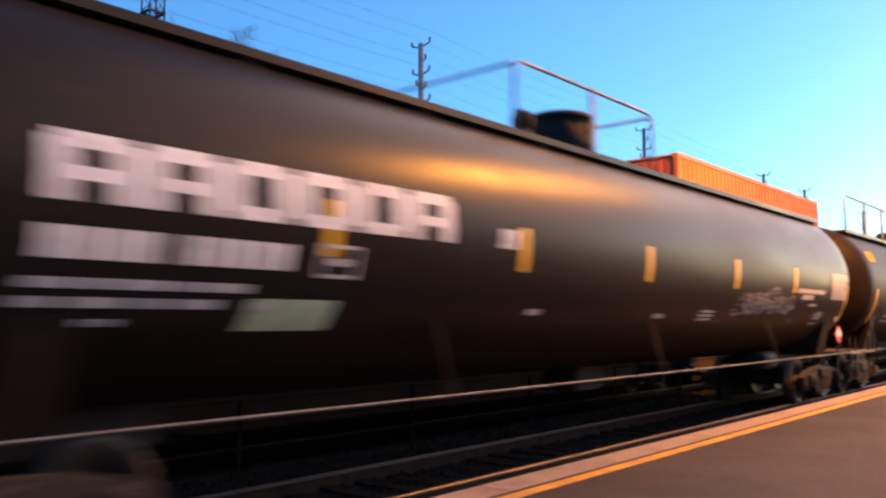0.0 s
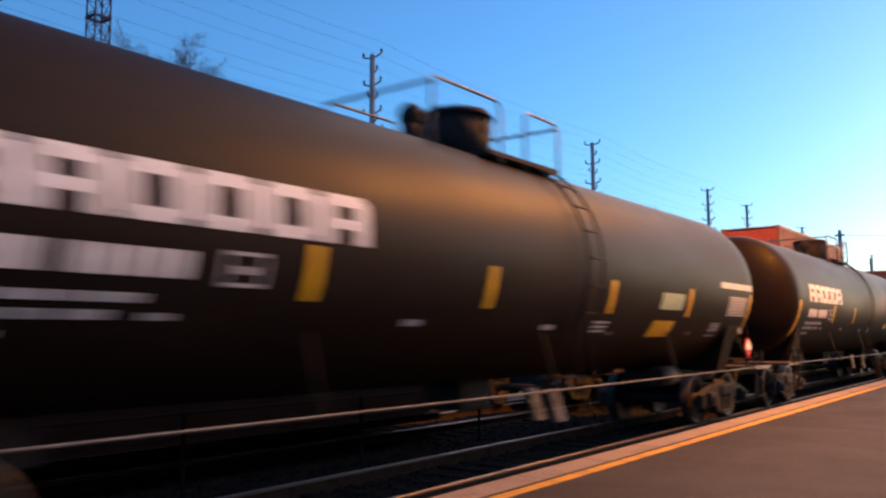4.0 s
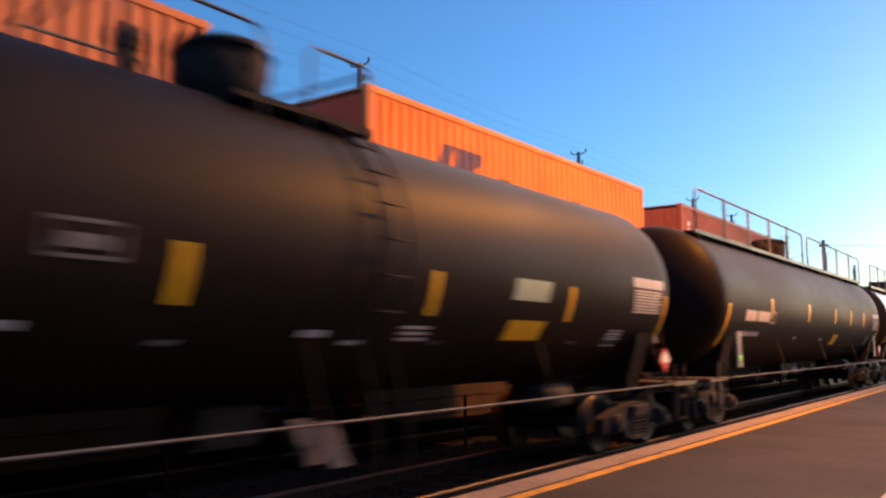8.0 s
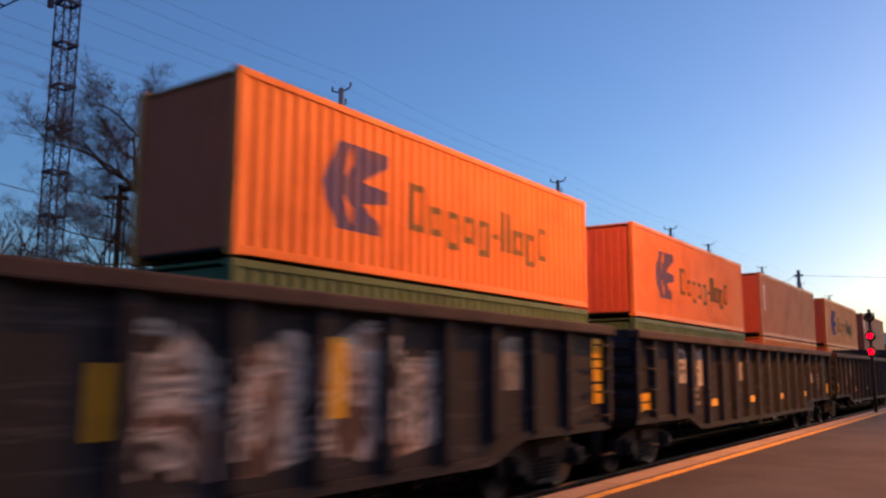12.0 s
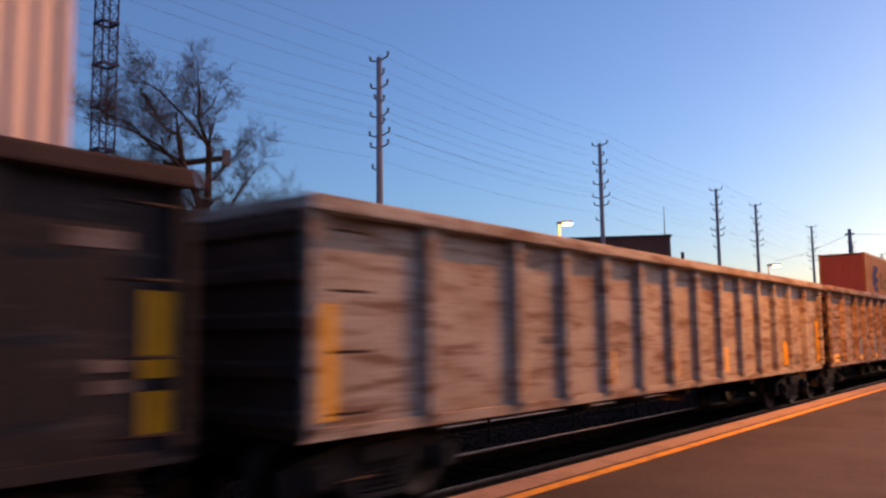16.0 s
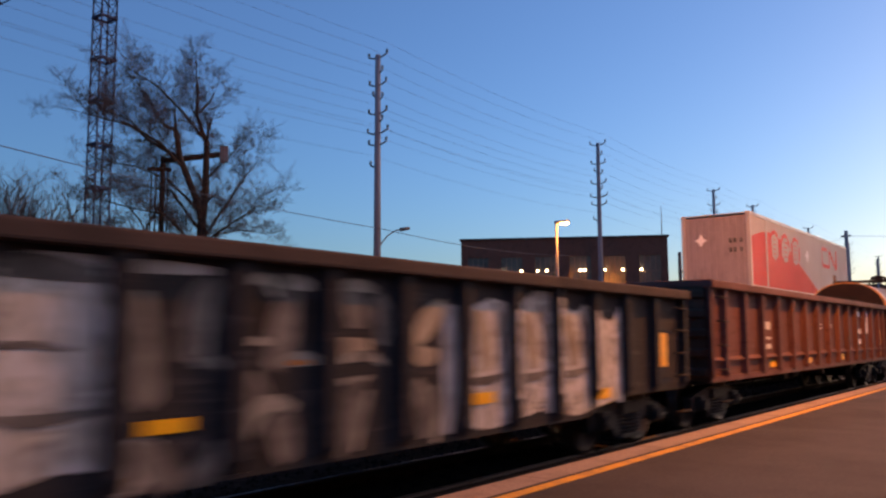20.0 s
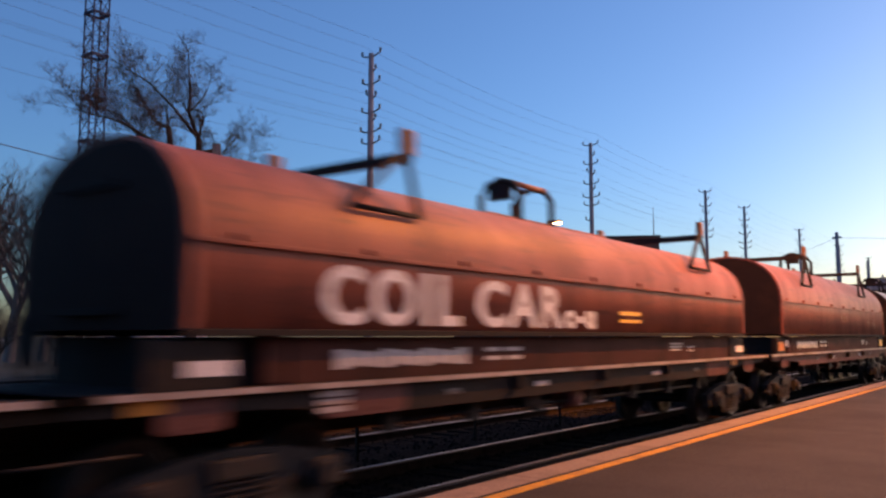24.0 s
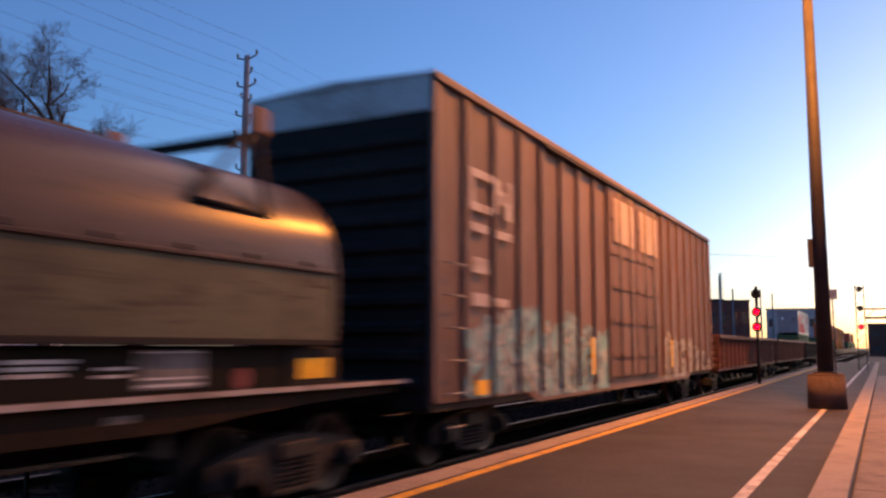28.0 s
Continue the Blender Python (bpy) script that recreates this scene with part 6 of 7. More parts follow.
            y = L * k / n
            if 0.40 < k / n < 0.62:
                continue
            y = min(max(y, 0.07), L - 0.07)
            me = shared(("box_post", s), lambda bm: prism_y(bm, [(s * (w - 0.02), z0 + 0.1), (s * (w + 0.04), z0 + 0.14), (s * (w + 0.04), z1 - 0.1), (s * (w - 0.02), z1 - 0.06)], -0.07, 0.07), M["box_brown"])
            part("side_post", me, None, ob, at=pose(0, y, 0))
        for a, b in ((0.40, 0.505), (0.51, 0.62)):
            bm = B()
            box(bm, s * (w - 0.02), s * (w + 0.05), L * a, L * b, z0 + 0.2, z1 - 0.15, 0.02)
            for k in range(5):
                z = z0 + 0.6 + 0.72 * k
                box(bm, s * (w + 0.05), s * (w + 0.075), L * a + 0.1, L * b - 0.1, z, z + 0.08)
            dr = part("plug_door", bm, M["box_brown"], ob, "brown plug door with lock rods")
            bm = B()
            for f in (0.3, 0.7):
                y = L * (a + (b - a) * f)
                tube(bm, (s * (w + 0.1), y, z0 + 0.2), (s * (w + 0.1), y, z1 - 0.2), 0.025, seg=6)
            part("lock_rod", bm, M["pipe"], dr)
            bm = B()
            box(bm, s * (w + 0.076), s * (w + 0.08), L * a + 0.25, L * b - 0.2, z1 - 1.3, z1 - 0.35)
            part("door_panel", bm, M["boxgrey"], dr)
        bm = B()
        box(bm, s * (w - 0.06), s * (w + 0.05), 0, L, z1 - 0.06, z1 + 0.06, 0.02)
        part("roof_rail", bm, M["box_brown"], ob)
        bm = B()
        box(bm, s * (w - 0.04), s * (w + 0.1), L * 0.2, L * 0.64, z1 - 0.14, z1 - 0.07)
        part("door_track", bm, M["dark"], ob)
    for y, s in ((0.0, 1), (L, -1)):
        # ends take dark steel instead of brown: their shade is in the colour
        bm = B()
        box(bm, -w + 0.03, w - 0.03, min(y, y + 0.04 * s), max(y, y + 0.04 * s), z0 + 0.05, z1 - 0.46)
        part("end_wall", bm, M["dark"], ob, "corrugated end coloured dark for its shade")
        bm = B()
        box(bm, -w + 0.03, w - 0.03, min(y - 0.02 * s, y + 0.04 * s), max(y - 0.02 * s, y + 0.04 * s), z1 - 0.46, z1 + 0.03)
        part("white_end_band", bm, M["galv"], ob, "pale band along the top of the end")
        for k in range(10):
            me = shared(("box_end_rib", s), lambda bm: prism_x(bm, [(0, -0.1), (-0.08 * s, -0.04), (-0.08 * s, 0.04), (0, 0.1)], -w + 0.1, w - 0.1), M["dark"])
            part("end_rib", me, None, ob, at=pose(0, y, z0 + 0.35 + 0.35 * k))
        rungs(ob, w + 0.1, 0.5 if s > 0 else L - 0.5, z0 - 0.2, 6, step=0.42, mat="pipe")
    bm = B()
    prism_y(bm, [(-w - 0.02, z1 + 0.03), (w + 0.02, z1 + 0.03), (0, z1 + 0.11)], -0.05, L + 0.05)
    part("roof", bm, M["galv"], ob)
    bm = B()
    box(bm, -w + 0.05, w - 0.05, 0.05, L - 0.05, z0, z0 + 0.1)
    part("floor", bm, M["dark"], ob)
    bm = B()
    box(bm, -0.25, 0.25, -0.8, L + 0.8, 0.66, z0, 0.02)
    part("center_sill", bm, M["dark"], ob)
    flat(ob, "white_stencil", [(1.0, 1.13, 3.55, 4.15), (1.13, 1.7, 4.03, 4.15), (1.13, 1.7, 3.55, 3.67), (1.8, 1.93, 3.6, 4.15), (1.93, 2.06, 3.9, 4.12), (2.06, 2.2, 3.75, 3.97), (2.2, 2.33, 3.55, 3.82), (2.33, 2.46, 3.55, 4.15), (1.05, 1.6, 3.26, 3.38), (1.85, 2.45, 3.24, 3.36), (1.08, 1.58, 2.68, 2.9), (1.1, 1.6, 2.22, 2.4), (1.8, 2.3, 2.24, 2.36)], w + 0.041, "stencil_worn", "pale worn stencil blocks")
    rng = random.Random(12)
    for k in range(1, 20):
        if k in (8, 9, 10, 11, 12):
            continue
        hgt = (1.3, 1.42, 1.5, 1.2, 1.5, 1.3, 1.15)[k - 1] if k < 8 else (1.25, 1.1, 1.2, 1.05, 0.9, 0.7, 0.6)[k - 13]
        mat = "graffiti_teal" if k < 8 else "graffiti_rust"
        ya, yb = L / 20 * k + 0.075, L / 20 * (k + 1) - 0.075
        ys = [ya + (yb - ya) * i / 6 for i in range(7)]
        bm = B()
        prism_x(bm, [(y, z0 + 0.0 if 3.7 < y < 15 else z0 + 0.12) for y in ys] + [(y, z0 + hgt + rng.uniform(-0.22, 0.08)) for y in ys[::-1]], w - 0.02, w - 0.016)
        part("spray_paint", bm, M[mat], ob, "pale sprayed graffiti")
        flat(ob, "spray_paint", [(L / 20 * k - 0.06, L / 20 * k + 0.06, z0 + 0.16, z0 + hgt - rng.uniform(0.05, 0.3))], w + 0.041, mat)
    for y in (1.2, 6.3, 9.9, 13.0):
        flat(ob, "reflective_strip", [(y, y + 0.16, z0 + 0.3, z0 + 1.0)] if y > 2 else [(y, y + 0.4, z0 + 0.16, z0 + 0.36)], w + 0.042, "yellow")
    truck(ob, 2.1)
    truck(ob, L - 2.1)
    couplers(ob, -0.9, L + 0.9)
    return ob


# ---- containers and well cars of the second train ----
def corrugated(bm, length, height, x, out, y0, z0, pitch=0.278, depth=0.036):
    """A ribbed sheet on the plane x, ribs running up; out: +1 or -1."""
    n = int(length / pitch)
    p = length / n
    prof = []
    for k in range(n):
        a = y0 + k * p
        prof += [(a, 0.0), (a + p * 0.26, 0.0), (a + p * 0.5, -depth), (a + p * 0.76, -depth)]
    prof.append((y0 + length, 0.0))
    lo = [bm.verts.new((x + d * out, y, z0)) for y, d in prof]
    hi = [bm.verts.new((x + d * out, y, z0 + height)) for y, d in prof]
    for k in range(len(prof) - 1):
        bm.faces.new((lo[k], lo[k + 1], hi[k + 1], hi[k]))


def rib_paint(parent, name, L, w, y0, y1, low, high, mat, lift, label=""):
    """Paint on a ribbed container side: between two heights, each a number or a function of y."""
    n = int((L - 0.24) / 0.278)
    p = (L - 0.24) / n
    prof = []
    for k in range(n):
        a = 0.12 + k * p
        prof += [(a, 0.0), (a + p * 0.26, 0.0), (a + p * 0.5, -0.036), (a + p * 0.76, -0.036)]
    prof.append((L - 0.12, 0.0))

    def depth(y):
        for (a, da), (b, db) in zip(prof, prof[1:]):
            if a <= y <= b:
                return da + (db - da) * (y - a) / max(b - a, 1e-6)
        return 0.0

    ys = [y0] + [a for a, d in prof if y0 + 0.004 < a < y1 - 0.004] + [y1]
    lo = low if callable(low) else (lambda y: low)
    hi = high if callable(high) else (lambda y: high)
    bm = B()
    x = w - 0.012 + lift
    rows = []
    for y in ys:
        d = depth(y)
        rows.append([bm.verts.new((x + d + dx, y, z)) for dx, z in ((0, lo(y)), (0, max(hi(y), lo(y) + 0.002)), (-0.002, max(hi(y), lo(y) + 0.002)), (-0.002, lo(y)))])
    for a, b in zip(rows, rows[1:]):
        for i in range(4):
            bm.faces.new((a[i], a[(i + 1) % 4], b[(i + 1) % 4], b[i]))
    bm.faces.new(rows[0][::-1])
    bm.faces.new(rows[-1])
    return part(name, bm, M[mat], parent, label)


def container(label, L, paint, style="", H=2.88, w=1.22, group="shipping containers of the second train"):
    ob = thing("shipping_container", label, "shipping container", group)
    for s in (1, -1):
        me = shared(("side_sheet", L, paint, H, s), lambda b: corrugated(b, L - 0.24, H - 0.26, s * (w - 0.012), s, 0.12, 0.15), M[paint])
        part("side_sheet", me, None, ob)
    for s in (1, -1):
        for y in (0.0, L - 0.14):
            me = shared(("corner_post", H, paint, s), lambda b: box(b, min(s * (w - 0.14), s * w), max(s * (w - 0.14), s * w), 0, 0.14, 0, H, 0.015), M[paint])
            part("corner_post", me, None, ob, at=pose(0, y, 0))
        for z0, z1 in ((0.02, 0.16), (H - 0.12, H)):
            bm = B()
            box(bm, s * (w - 0.1), s * (w + 0.002), 0.1, L - 0.1, z0, z1, 0.01)
            part("side_rail", bm, M[paint], ob)
        for y in (0, L):
            for z in (0, H - 0.12):
                me = shared(("corner_casting", paint), lambda b: box(b, -0.09, 0.09, -0.09, 0.09, 0, 0.122, 0.012), M[paint])
                part("corner_casting", me, None, ob, at=pose(s * (w - 0.085), abs(y - 0.086), z))
    bm = B()
    box(bm, -w + 0.02, w - 0.02, 0.05, L - 0.05, H - 0.05, H - 0.01)
    part("roof", bm, M[paint], ob)
    bm = B()
    box(bm, -w + 0.02, w - 0.02, 0.05, L - 0.05, 0.1, 0.16)
    part("floor", bm, M["dark"], ob)
    bm = B()
    box(bm, -w + 0.12, w - 0.12, 0.05, 0.08, 0.14, H - 0.12)
    # white and orange containers get end colours with the shade mixed in
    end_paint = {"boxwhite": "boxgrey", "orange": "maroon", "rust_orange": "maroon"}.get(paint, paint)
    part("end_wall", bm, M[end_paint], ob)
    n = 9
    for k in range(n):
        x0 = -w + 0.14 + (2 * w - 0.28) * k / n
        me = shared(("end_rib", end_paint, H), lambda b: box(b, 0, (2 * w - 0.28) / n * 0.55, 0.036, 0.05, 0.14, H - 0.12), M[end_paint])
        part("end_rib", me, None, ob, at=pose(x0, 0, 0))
    for sx in (-1, 1):
        bm = B()
        box(bm, 0.01 if sx > 0 else -w + 0.13, w - 0.13 if sx > 0 else -0.01, L - 0.09, L - 0.05, 0.15, H - 0.13, 0.01)
        dr = part("door", bm, M[paint], ob)
        bm = B()
        for f in (0.3, 0.75):
            tube(bm, (sx * w * f, L - 0.03, 0.1), (sx * w * f, L - 0.03, H - 0.1), 0.018, seg=6)
        part("lock_rod", bm, M["pipe"], dr)
    if style == "emblem":
        em = rib_paint(ob, "emblem", L, w, 1.86, 2.95, lambda y: max(1.42 - (y - 1.86) * 1.75, 0.72), lambda y: min(1.5 + (y - 1.86) * 1.75, 2.26), "blue", 0.005, "dark blue angular emblem")
        rib_paint(em, "emblem_bar", L, w, 2.95, 3.62, lambda y: 1.66 + (y - 2.95) * 0.55, lambda y: 2.26, "blue", 0.005)
        rib_paint(em, "emblem_bar", L, w, 2.95, 3.64, lambda y: 1.24 + (y - 2.95) * 0.14, lambda y: 1.62 - (y - 2.95) * 0.06, "blue", 0.005)
        rib_paint(em, "emblem_bar", L, w, 2.95, 3.45, lambda y: 0.72, lambda y: 1.2 - (y - 2.95) * 0.6, "blue", 0.005)
        rib_paint(em, "emblem_slit", L, w, 2.42, 2.66, lambda y: 1.62 + (y - 2.42) * 1.2, lambda y: 1.75 + (y - 2.42) * 2.1, paint, 0.009)
        rib_paint(em, "emblem_slit", L, w, 2.42, 2.66, lambda y: 1.2 - (y - 2.42) * 1.6, lambda y: 1.33 - (y - 2.42) * 0.8, paint, 0.009)
        y = 4.3
        for k in range(11):
            wide, low, high = (0.52, 0.98, 1.9) if k == 0 else (0.46, 0.98, 1.56)
            if k == 5:
                rib_paint(ob, "lettering_block", L, w, y, y + 0.26, 1.22, 1.34, "ink", 0.005)
                y += 0.36
                continue
            if k in (2, 4, 9):
                low = 0.78
            if k in (6, 7):
                wide, high = 0.14, 1.9
            if wide < 0.2:
                rib_paint(ob, "lettering_block", L, w, y, y + wide, low, high, "ink", 0.005)
            else:
                high = 1.78 if k == 10 else high
                for a, b, c, d in ((y, y + 0.13, low, high), (y + wide - 0.13, y + wide, low, high), (y + 0.13, y + wide - 0.13, high - 0.14, high), (y + 0.13, y + wide - 0.13, low, low + 0.14)):
                    rib_paint(ob, "lettering_block", L, w, a, b, c, d, "ink", 0.005)
            y += wide + 0.14
    if style == "white_red":
        def sweep(y):
            return 2.32 - 0.1 * (2.4 - y) ** 1.6 if y < 2.4 else 2.32 - 0.055 * (y - 2.4) ** 2 if y < 4.5 else max(2.07 - (y - 4.5) * 0.31 - 0.0025 * (y - 4.5) ** 2, 0.19)

        rib_paint(ob, "red_sweep", L, w, 0.14, 10.4, 0.18, sweep, "boxred", 0.004, "large red painted sweep")
        for y in (3.15, 4.65, 6.2):
            def arc(r, s):
                return lambda v: 1.8 + s * r * 1.02 * math.sqrt(max(0.0, 1 - ((v - y) / r) ** 2))

            rg = rib_paint(ob, "round_emblem", L, w, y - 0.66, y + 0.66, arc(0.66, -1), arc(0.66, 1), "boxred", 0.007)
            inner = rib_paint(rg, "emblem_field", L, w, y - 0.5, y + 0.5, arc(0.5, -1), arc(0.5, 1), "boxwhite", 0.010)
            for j in range(4):
                rib_paint(inner, "emblem_bar", L, w, y - 0.24, y + 0.24, 1.5 + 0.19 * j, 1.55 + 0.19 * j, "boxred", 0.013)
        for y in (2.0, L - 2.0):
            bm = B()
            box(bm, w - 0.02, w + 0.004, y - 0.05, y + 0.05, 0.14, H - 0.1)
            part("seam_post", bm, M[paint], ob)
        for r in ((10.8, 10.98, 1.6, 2.4), (10.98, 12.2, 1.5, 1.68), (10.98, 11.95, 2.3, 2.48), (12.2, 12.38, 1.56, 2.36), (13.66, 13.84, 1.56, 2.48)):
            rib_paint(ob, "red_stroke", L, w, *r, "boxred", 0.005)
        rib_paint(ob, "red_stroke", L, w, 12.38, 13.66, lambda y: max(2.2 - (y - 12.38) * 0.62, 1.5), lambda y: min(2.5 - (y - 12.38) * 0.62, 2.48), "boxred", 0.005)
        bm = B()
        prism_y(bm, [(-0.55 + r * math.cos(a), 1.9 + r * math.sin(a)) for a, r in [(math.tau * k / 8, 0.24 if k % 2 == 0 else 0.13) for k in range(8)]], 0.013, 0.018)
        part("star_mark", bm, M["leaf_white"], ob, "small pale star mark")
        bm = B()
        for z in (1.75, 1.4):
            for x in (0.5, 0.66, 0.9):
                box(bm, x, x + 0.11, 0.012, 0.018, z, z + 0.17)
        part("end_stencil", bm, M["plate_dim"], ob)["kind"] = "stuff"
        rib_paint(ob, "pale_leaf", L, w, 7.88, 8.44, lambda y: 1.54 + abs(y - 8.16) * 0.8, lambda y: 2.08 - abs(y - 8.16) * 0.8, "leaf_white", 0.005)
    if style == "bars":
        rects = []
        for k in range(7):
            rects += [(1.2 + 1.3 * k, 1.45 + 1.3 * k, 0.3, 1.15), (1.75 + 1.3 * k, 2.0 + 1.3 * k, 0.3, 1.15), (1.45 + 1.3 * k, 1.75 + 1.3 * k, 0.6, 0.78)]
        for r in rects:
            flat(ob, "lettering_block", [r], w + 0.002, "white")
    if style == "upright":
        flat(ob, "upright_lettering", [(0.55, 0.75, 2.2 - 0.2 * k, 2.33 - 0.2 * k) for k in range(6)], w - 0.004, "white")
    return ob


def well_car(label, L, paint="well"):
    ob = thing("well_car", label, "well car", "well cars of the second train")
    for s in (1, -1):
        bm = B()
        prism_x(bm, [(-0.2, 0.6), (0.8, 0.34), (L - 0.8, 0.34), (L + 0.2, 0.6), (L + 0.2, 1.25), (L - 0.6, 1.3), (0.6, 1.3), (-0.2, 1.25)], s * 1.3, s * 1.42)
        part("side_sill", bm, M[paint], ob)
    bm = B()
    box(bm, -1.3, 1.3, 0.2, L - 0.2, 0.2, 0.32)
    part("well_floor", bm, M["dark"], ob)
    for y0, y1 in ((-1.5, -0.2), (L + 0.2, L + 1.5)):
        bm = B()
        box(bm, -1.3, 1.3, y0, y1, 0.9, 1.1, 0.03)
        part("end_platform", bm, M["well"], ob)
        yb = y1 - 0.1 if y0 < 0 else y0
        bm = B()
        box(bm, -1.3, 1.3, yb, yb + 0.1, 1.1, 2.05, 0.02)
        part("end_bulkhead", bm, M["well"], ob)
        ym = y0 + 0.25 if y0 < 0 else y1 - 0.25
        bm = B()
        pipe(bm, [(-1.2, ym, 1.1), (-1.2, ym, 2.0), (1.2, ym, 2.0), (1.2, ym, 1.1)], 0.025, 6)
        part("end_handrail", bm, M["dark"], ob)
    truck(ob, -1.35)
    return ob


# ---- the passing train: each car with the place of its front end along the train ----
TRAIN = []


def couple(car, s):
    TRAIN.append((car, s))
    return car


couple(tank_car("long black tank car with white painted blocks", 18.0, R=1.56, skin="tank", walkway=True, rails="hatch", hatch=0.49, name_z=2.45, front=-0.05, header=False, name_y=0.65, name_w=3.85, labels=(("green_label", 2.25, 0.85, 1.64, 1.88), ("plate", 5.2, 0.3, 2.45, 2.65), ("plate", 14.66, 1.65, 2.24, 2.32), ("plate", 14.95, 0.7, 2.12, 2.21), ("plate", 15.5, 0.4, 2.0, 2.04)), stripes=(0.16, 0.31, 0.47, 0.64, 0.8), chalk=(12.05, 16)), 1.5)
couple(tank_car("long black tank car with a railed walkway on top", 19.4, walkway=True, name_z=2.64, name_y=1.9, name_w=3.95, front=0.33, labels=(("patch_black", 3.0, 4.75, 1.87, 2.5), ("patch_black", 5.95, 1.8, 2.5, 2.95), ("label_yellow", 0.3, 0.62, 3.17, 3.43), ("green_label", 15.2, 0.7, 2.12, 2.4), ("plate", 15.95, 1.7, 2.13, 2.21), ("plate", 16.4, 1.25, 2.02, 2.08), ("olive_patch", 17.1, 0.8, 2.48, 2.72), ("plate", 11.6, 0.7, 1.93, 1.99))), 21.8)
couple(tank_car("black tank car with white painted blocks and a railed hatch", 15.75, labels=(("green_label", 11.5, 0.55, 2.3, 2.56), ("yellow", 11.2, 0.55, 1.9, 2.11))), 44.05)
couple(tank_car("black tank car with pale and yellow labels", 15.9, labels=(("green_label", 11.4, 0.9, 2.08, 2.34), ("yellow", 11.3, 0.85, 1.65, 1.9)), band=True), 63.4)
couple(tank_car("black tank car with white painted blocks and a railed hatch", 16.1, name_y=1.16, name_w=3.65, labels=(("yellow", 12.0, 0.6, 1.85, 2.0),), band=True), 82.95)
couple(tank_car("black tank car with white blocks and a pale label", 16.2, R=1.45, name_y=0.98, name_w=3.6, front=0.33, stripes=(0.24, 0.41, 0.618, 0.815), labels=(("green_label", 11.45, 0.85, 2.18, 2.41),)), 102.35)
couple(tank_car("black tank car with white blocks and yellow labels", 16.3, R=1.45, name_y=1.1, name_w=3.65, labels=(("frame", 5.7, 0.55, 2.25, 2.52), ("plate", 8.7, 0.25, 1.68, 1.72), ("plate_dim", 6.67, 0.18, 1.68, 1.72), ("green_label", 11.45, 0.85, 2.21, 2.47), ("yellow", 11.5, 0.85, 1.73, 1.97))), 121.8)
couple(tank_car("long black tank car with a railed walkway on top", 18.4, walkway=True, named=False, labels=(("yellow", 10.8, 0.65, 1.64, 1.93),), stripes=(0.185, 0.385, 0.57, 0.7, 0.825)), 141.0)
couple(tank_car("glossy black tank car reflecting the sky, railed walkway on top", 18.5, gloss=True, walkway=True, named=False, labels=(("yellow", 12.5, 0.7, 1.75, 2.04),), stripes=(0.185, 0.385, 0.57, 0.72, 0.86)), 161.8)

TALL_RIBS = [0.0, 1.63] + [3.22 + 1.105 * k for k in range(11)] + [15.56, 17.0]
ARCHES = [("spray_pale", 0.13, [(y, 2.05 + dz), (y + 0.15, 2.24 + dz), (y + 0.42, 2.3 + dz), (y + 0.7, 2.22 + dz), (y + 0.82, 2.08 + dz)]) for y, dz in ((3.4, -0.05), (5.6, 0.02), (7.7, -0.04), (9.75, 0.0))]
ARCHES += [("spray_pale", 0.13, [(10.67, 2.18), (11.1, 2.3), (11.43, 2.15), (11.65, 1.97)]), ("spray_pale", 0.13, [(11.79, 2.03), (12.04, 2.23), (12.44, 2.25), (12.81, 2.12)]),
           ("spray_pale", 0.14, [(12.97, 2.12), (13.38, 1.97), (13.62, 1.74), (13.46, 1.5), (13.12, 1.49)]), ("spray_grey", 0.1, [(9.8, 1.72), (10.1, 1.62), (10.45, 1.66)]),
           ("spray_grey", 0.16, [(10.75, 1.5), (11.1, 1.42), (11.5, 1.5)]), ("spray_grey", 0.3, [(12.05, 1.75), (12.35, 1.55), (12.6, 1.7)]), ("white", 0.12, [(11.1, 0.96), (11.4, 0.97)])]
LETTERS = [
    ("spray_white", 0.1, [(6.5, 2.14), (7.0, 2.17), (7.5, 2.17)]), ("spray_grey", 0.26, [(6.62, 2.1), (6.86, 1.8), (6.84, 1.5), (6.98, 1.2)]),
    ("spray_pale", 0.12, [(6.9, 2.0), (6.96, 1.6), (7.02, 1.25)]), ("spray_grey", 0.24, [(7.52, 2.1), (7.38, 1.95), (7.34, 1.7), (7.28, 1.5)]),
    ("spray_pale", 0.1, [(7.5, 2.12), (7.44, 1.85), (7.42, 1.55)]), ("spray_white", 0.3, [(6.78, 0.66), (6.92, 0.86), (6.98, 0.98)]),
    ("spray_grey", 0.24, [(6.86, 0.95), (7.04, 0.8), (7.2, 0.62)]), ("spray_pale", 0.1, [(7.35, 1.48), (7.5, 1.5), (7.58, 1.44)]),
    ("spray_grey", 0.2, [(7.3, 0.66), (7.45, 0.72), (7.58, 0.9)]), ("spray_black", 0.3, [(7.84, 2.06), (7.9, 1.85), (7.86, 1.6)]),
    ("spray_pale", 0.1, [(7.82, 2.1), (8.0, 2.14), (8.1, 2.0)]), ("spray_grey", 0.3, [(8.26, 2.1), (8.2, 1.85), (8.16, 1.6), (8.06, 1.42)]),
    ("spray_pale", 0.14, [(8.12, 2.12), (8.3, 2.13), (8.48, 2.1)]), ("spray_black", 0.2, [(8.48, 2.0), (8.46, 1.8), (8.5, 1.62)]),
    ("spray_pale", 0.13, [(8.16, 1.47), (8.36, 1.5), (8.56, 1.48)]), ("orange_dull", 0.05, [(8.26, 1.465), (8.36, 1.47), (8.46, 1.46)]),
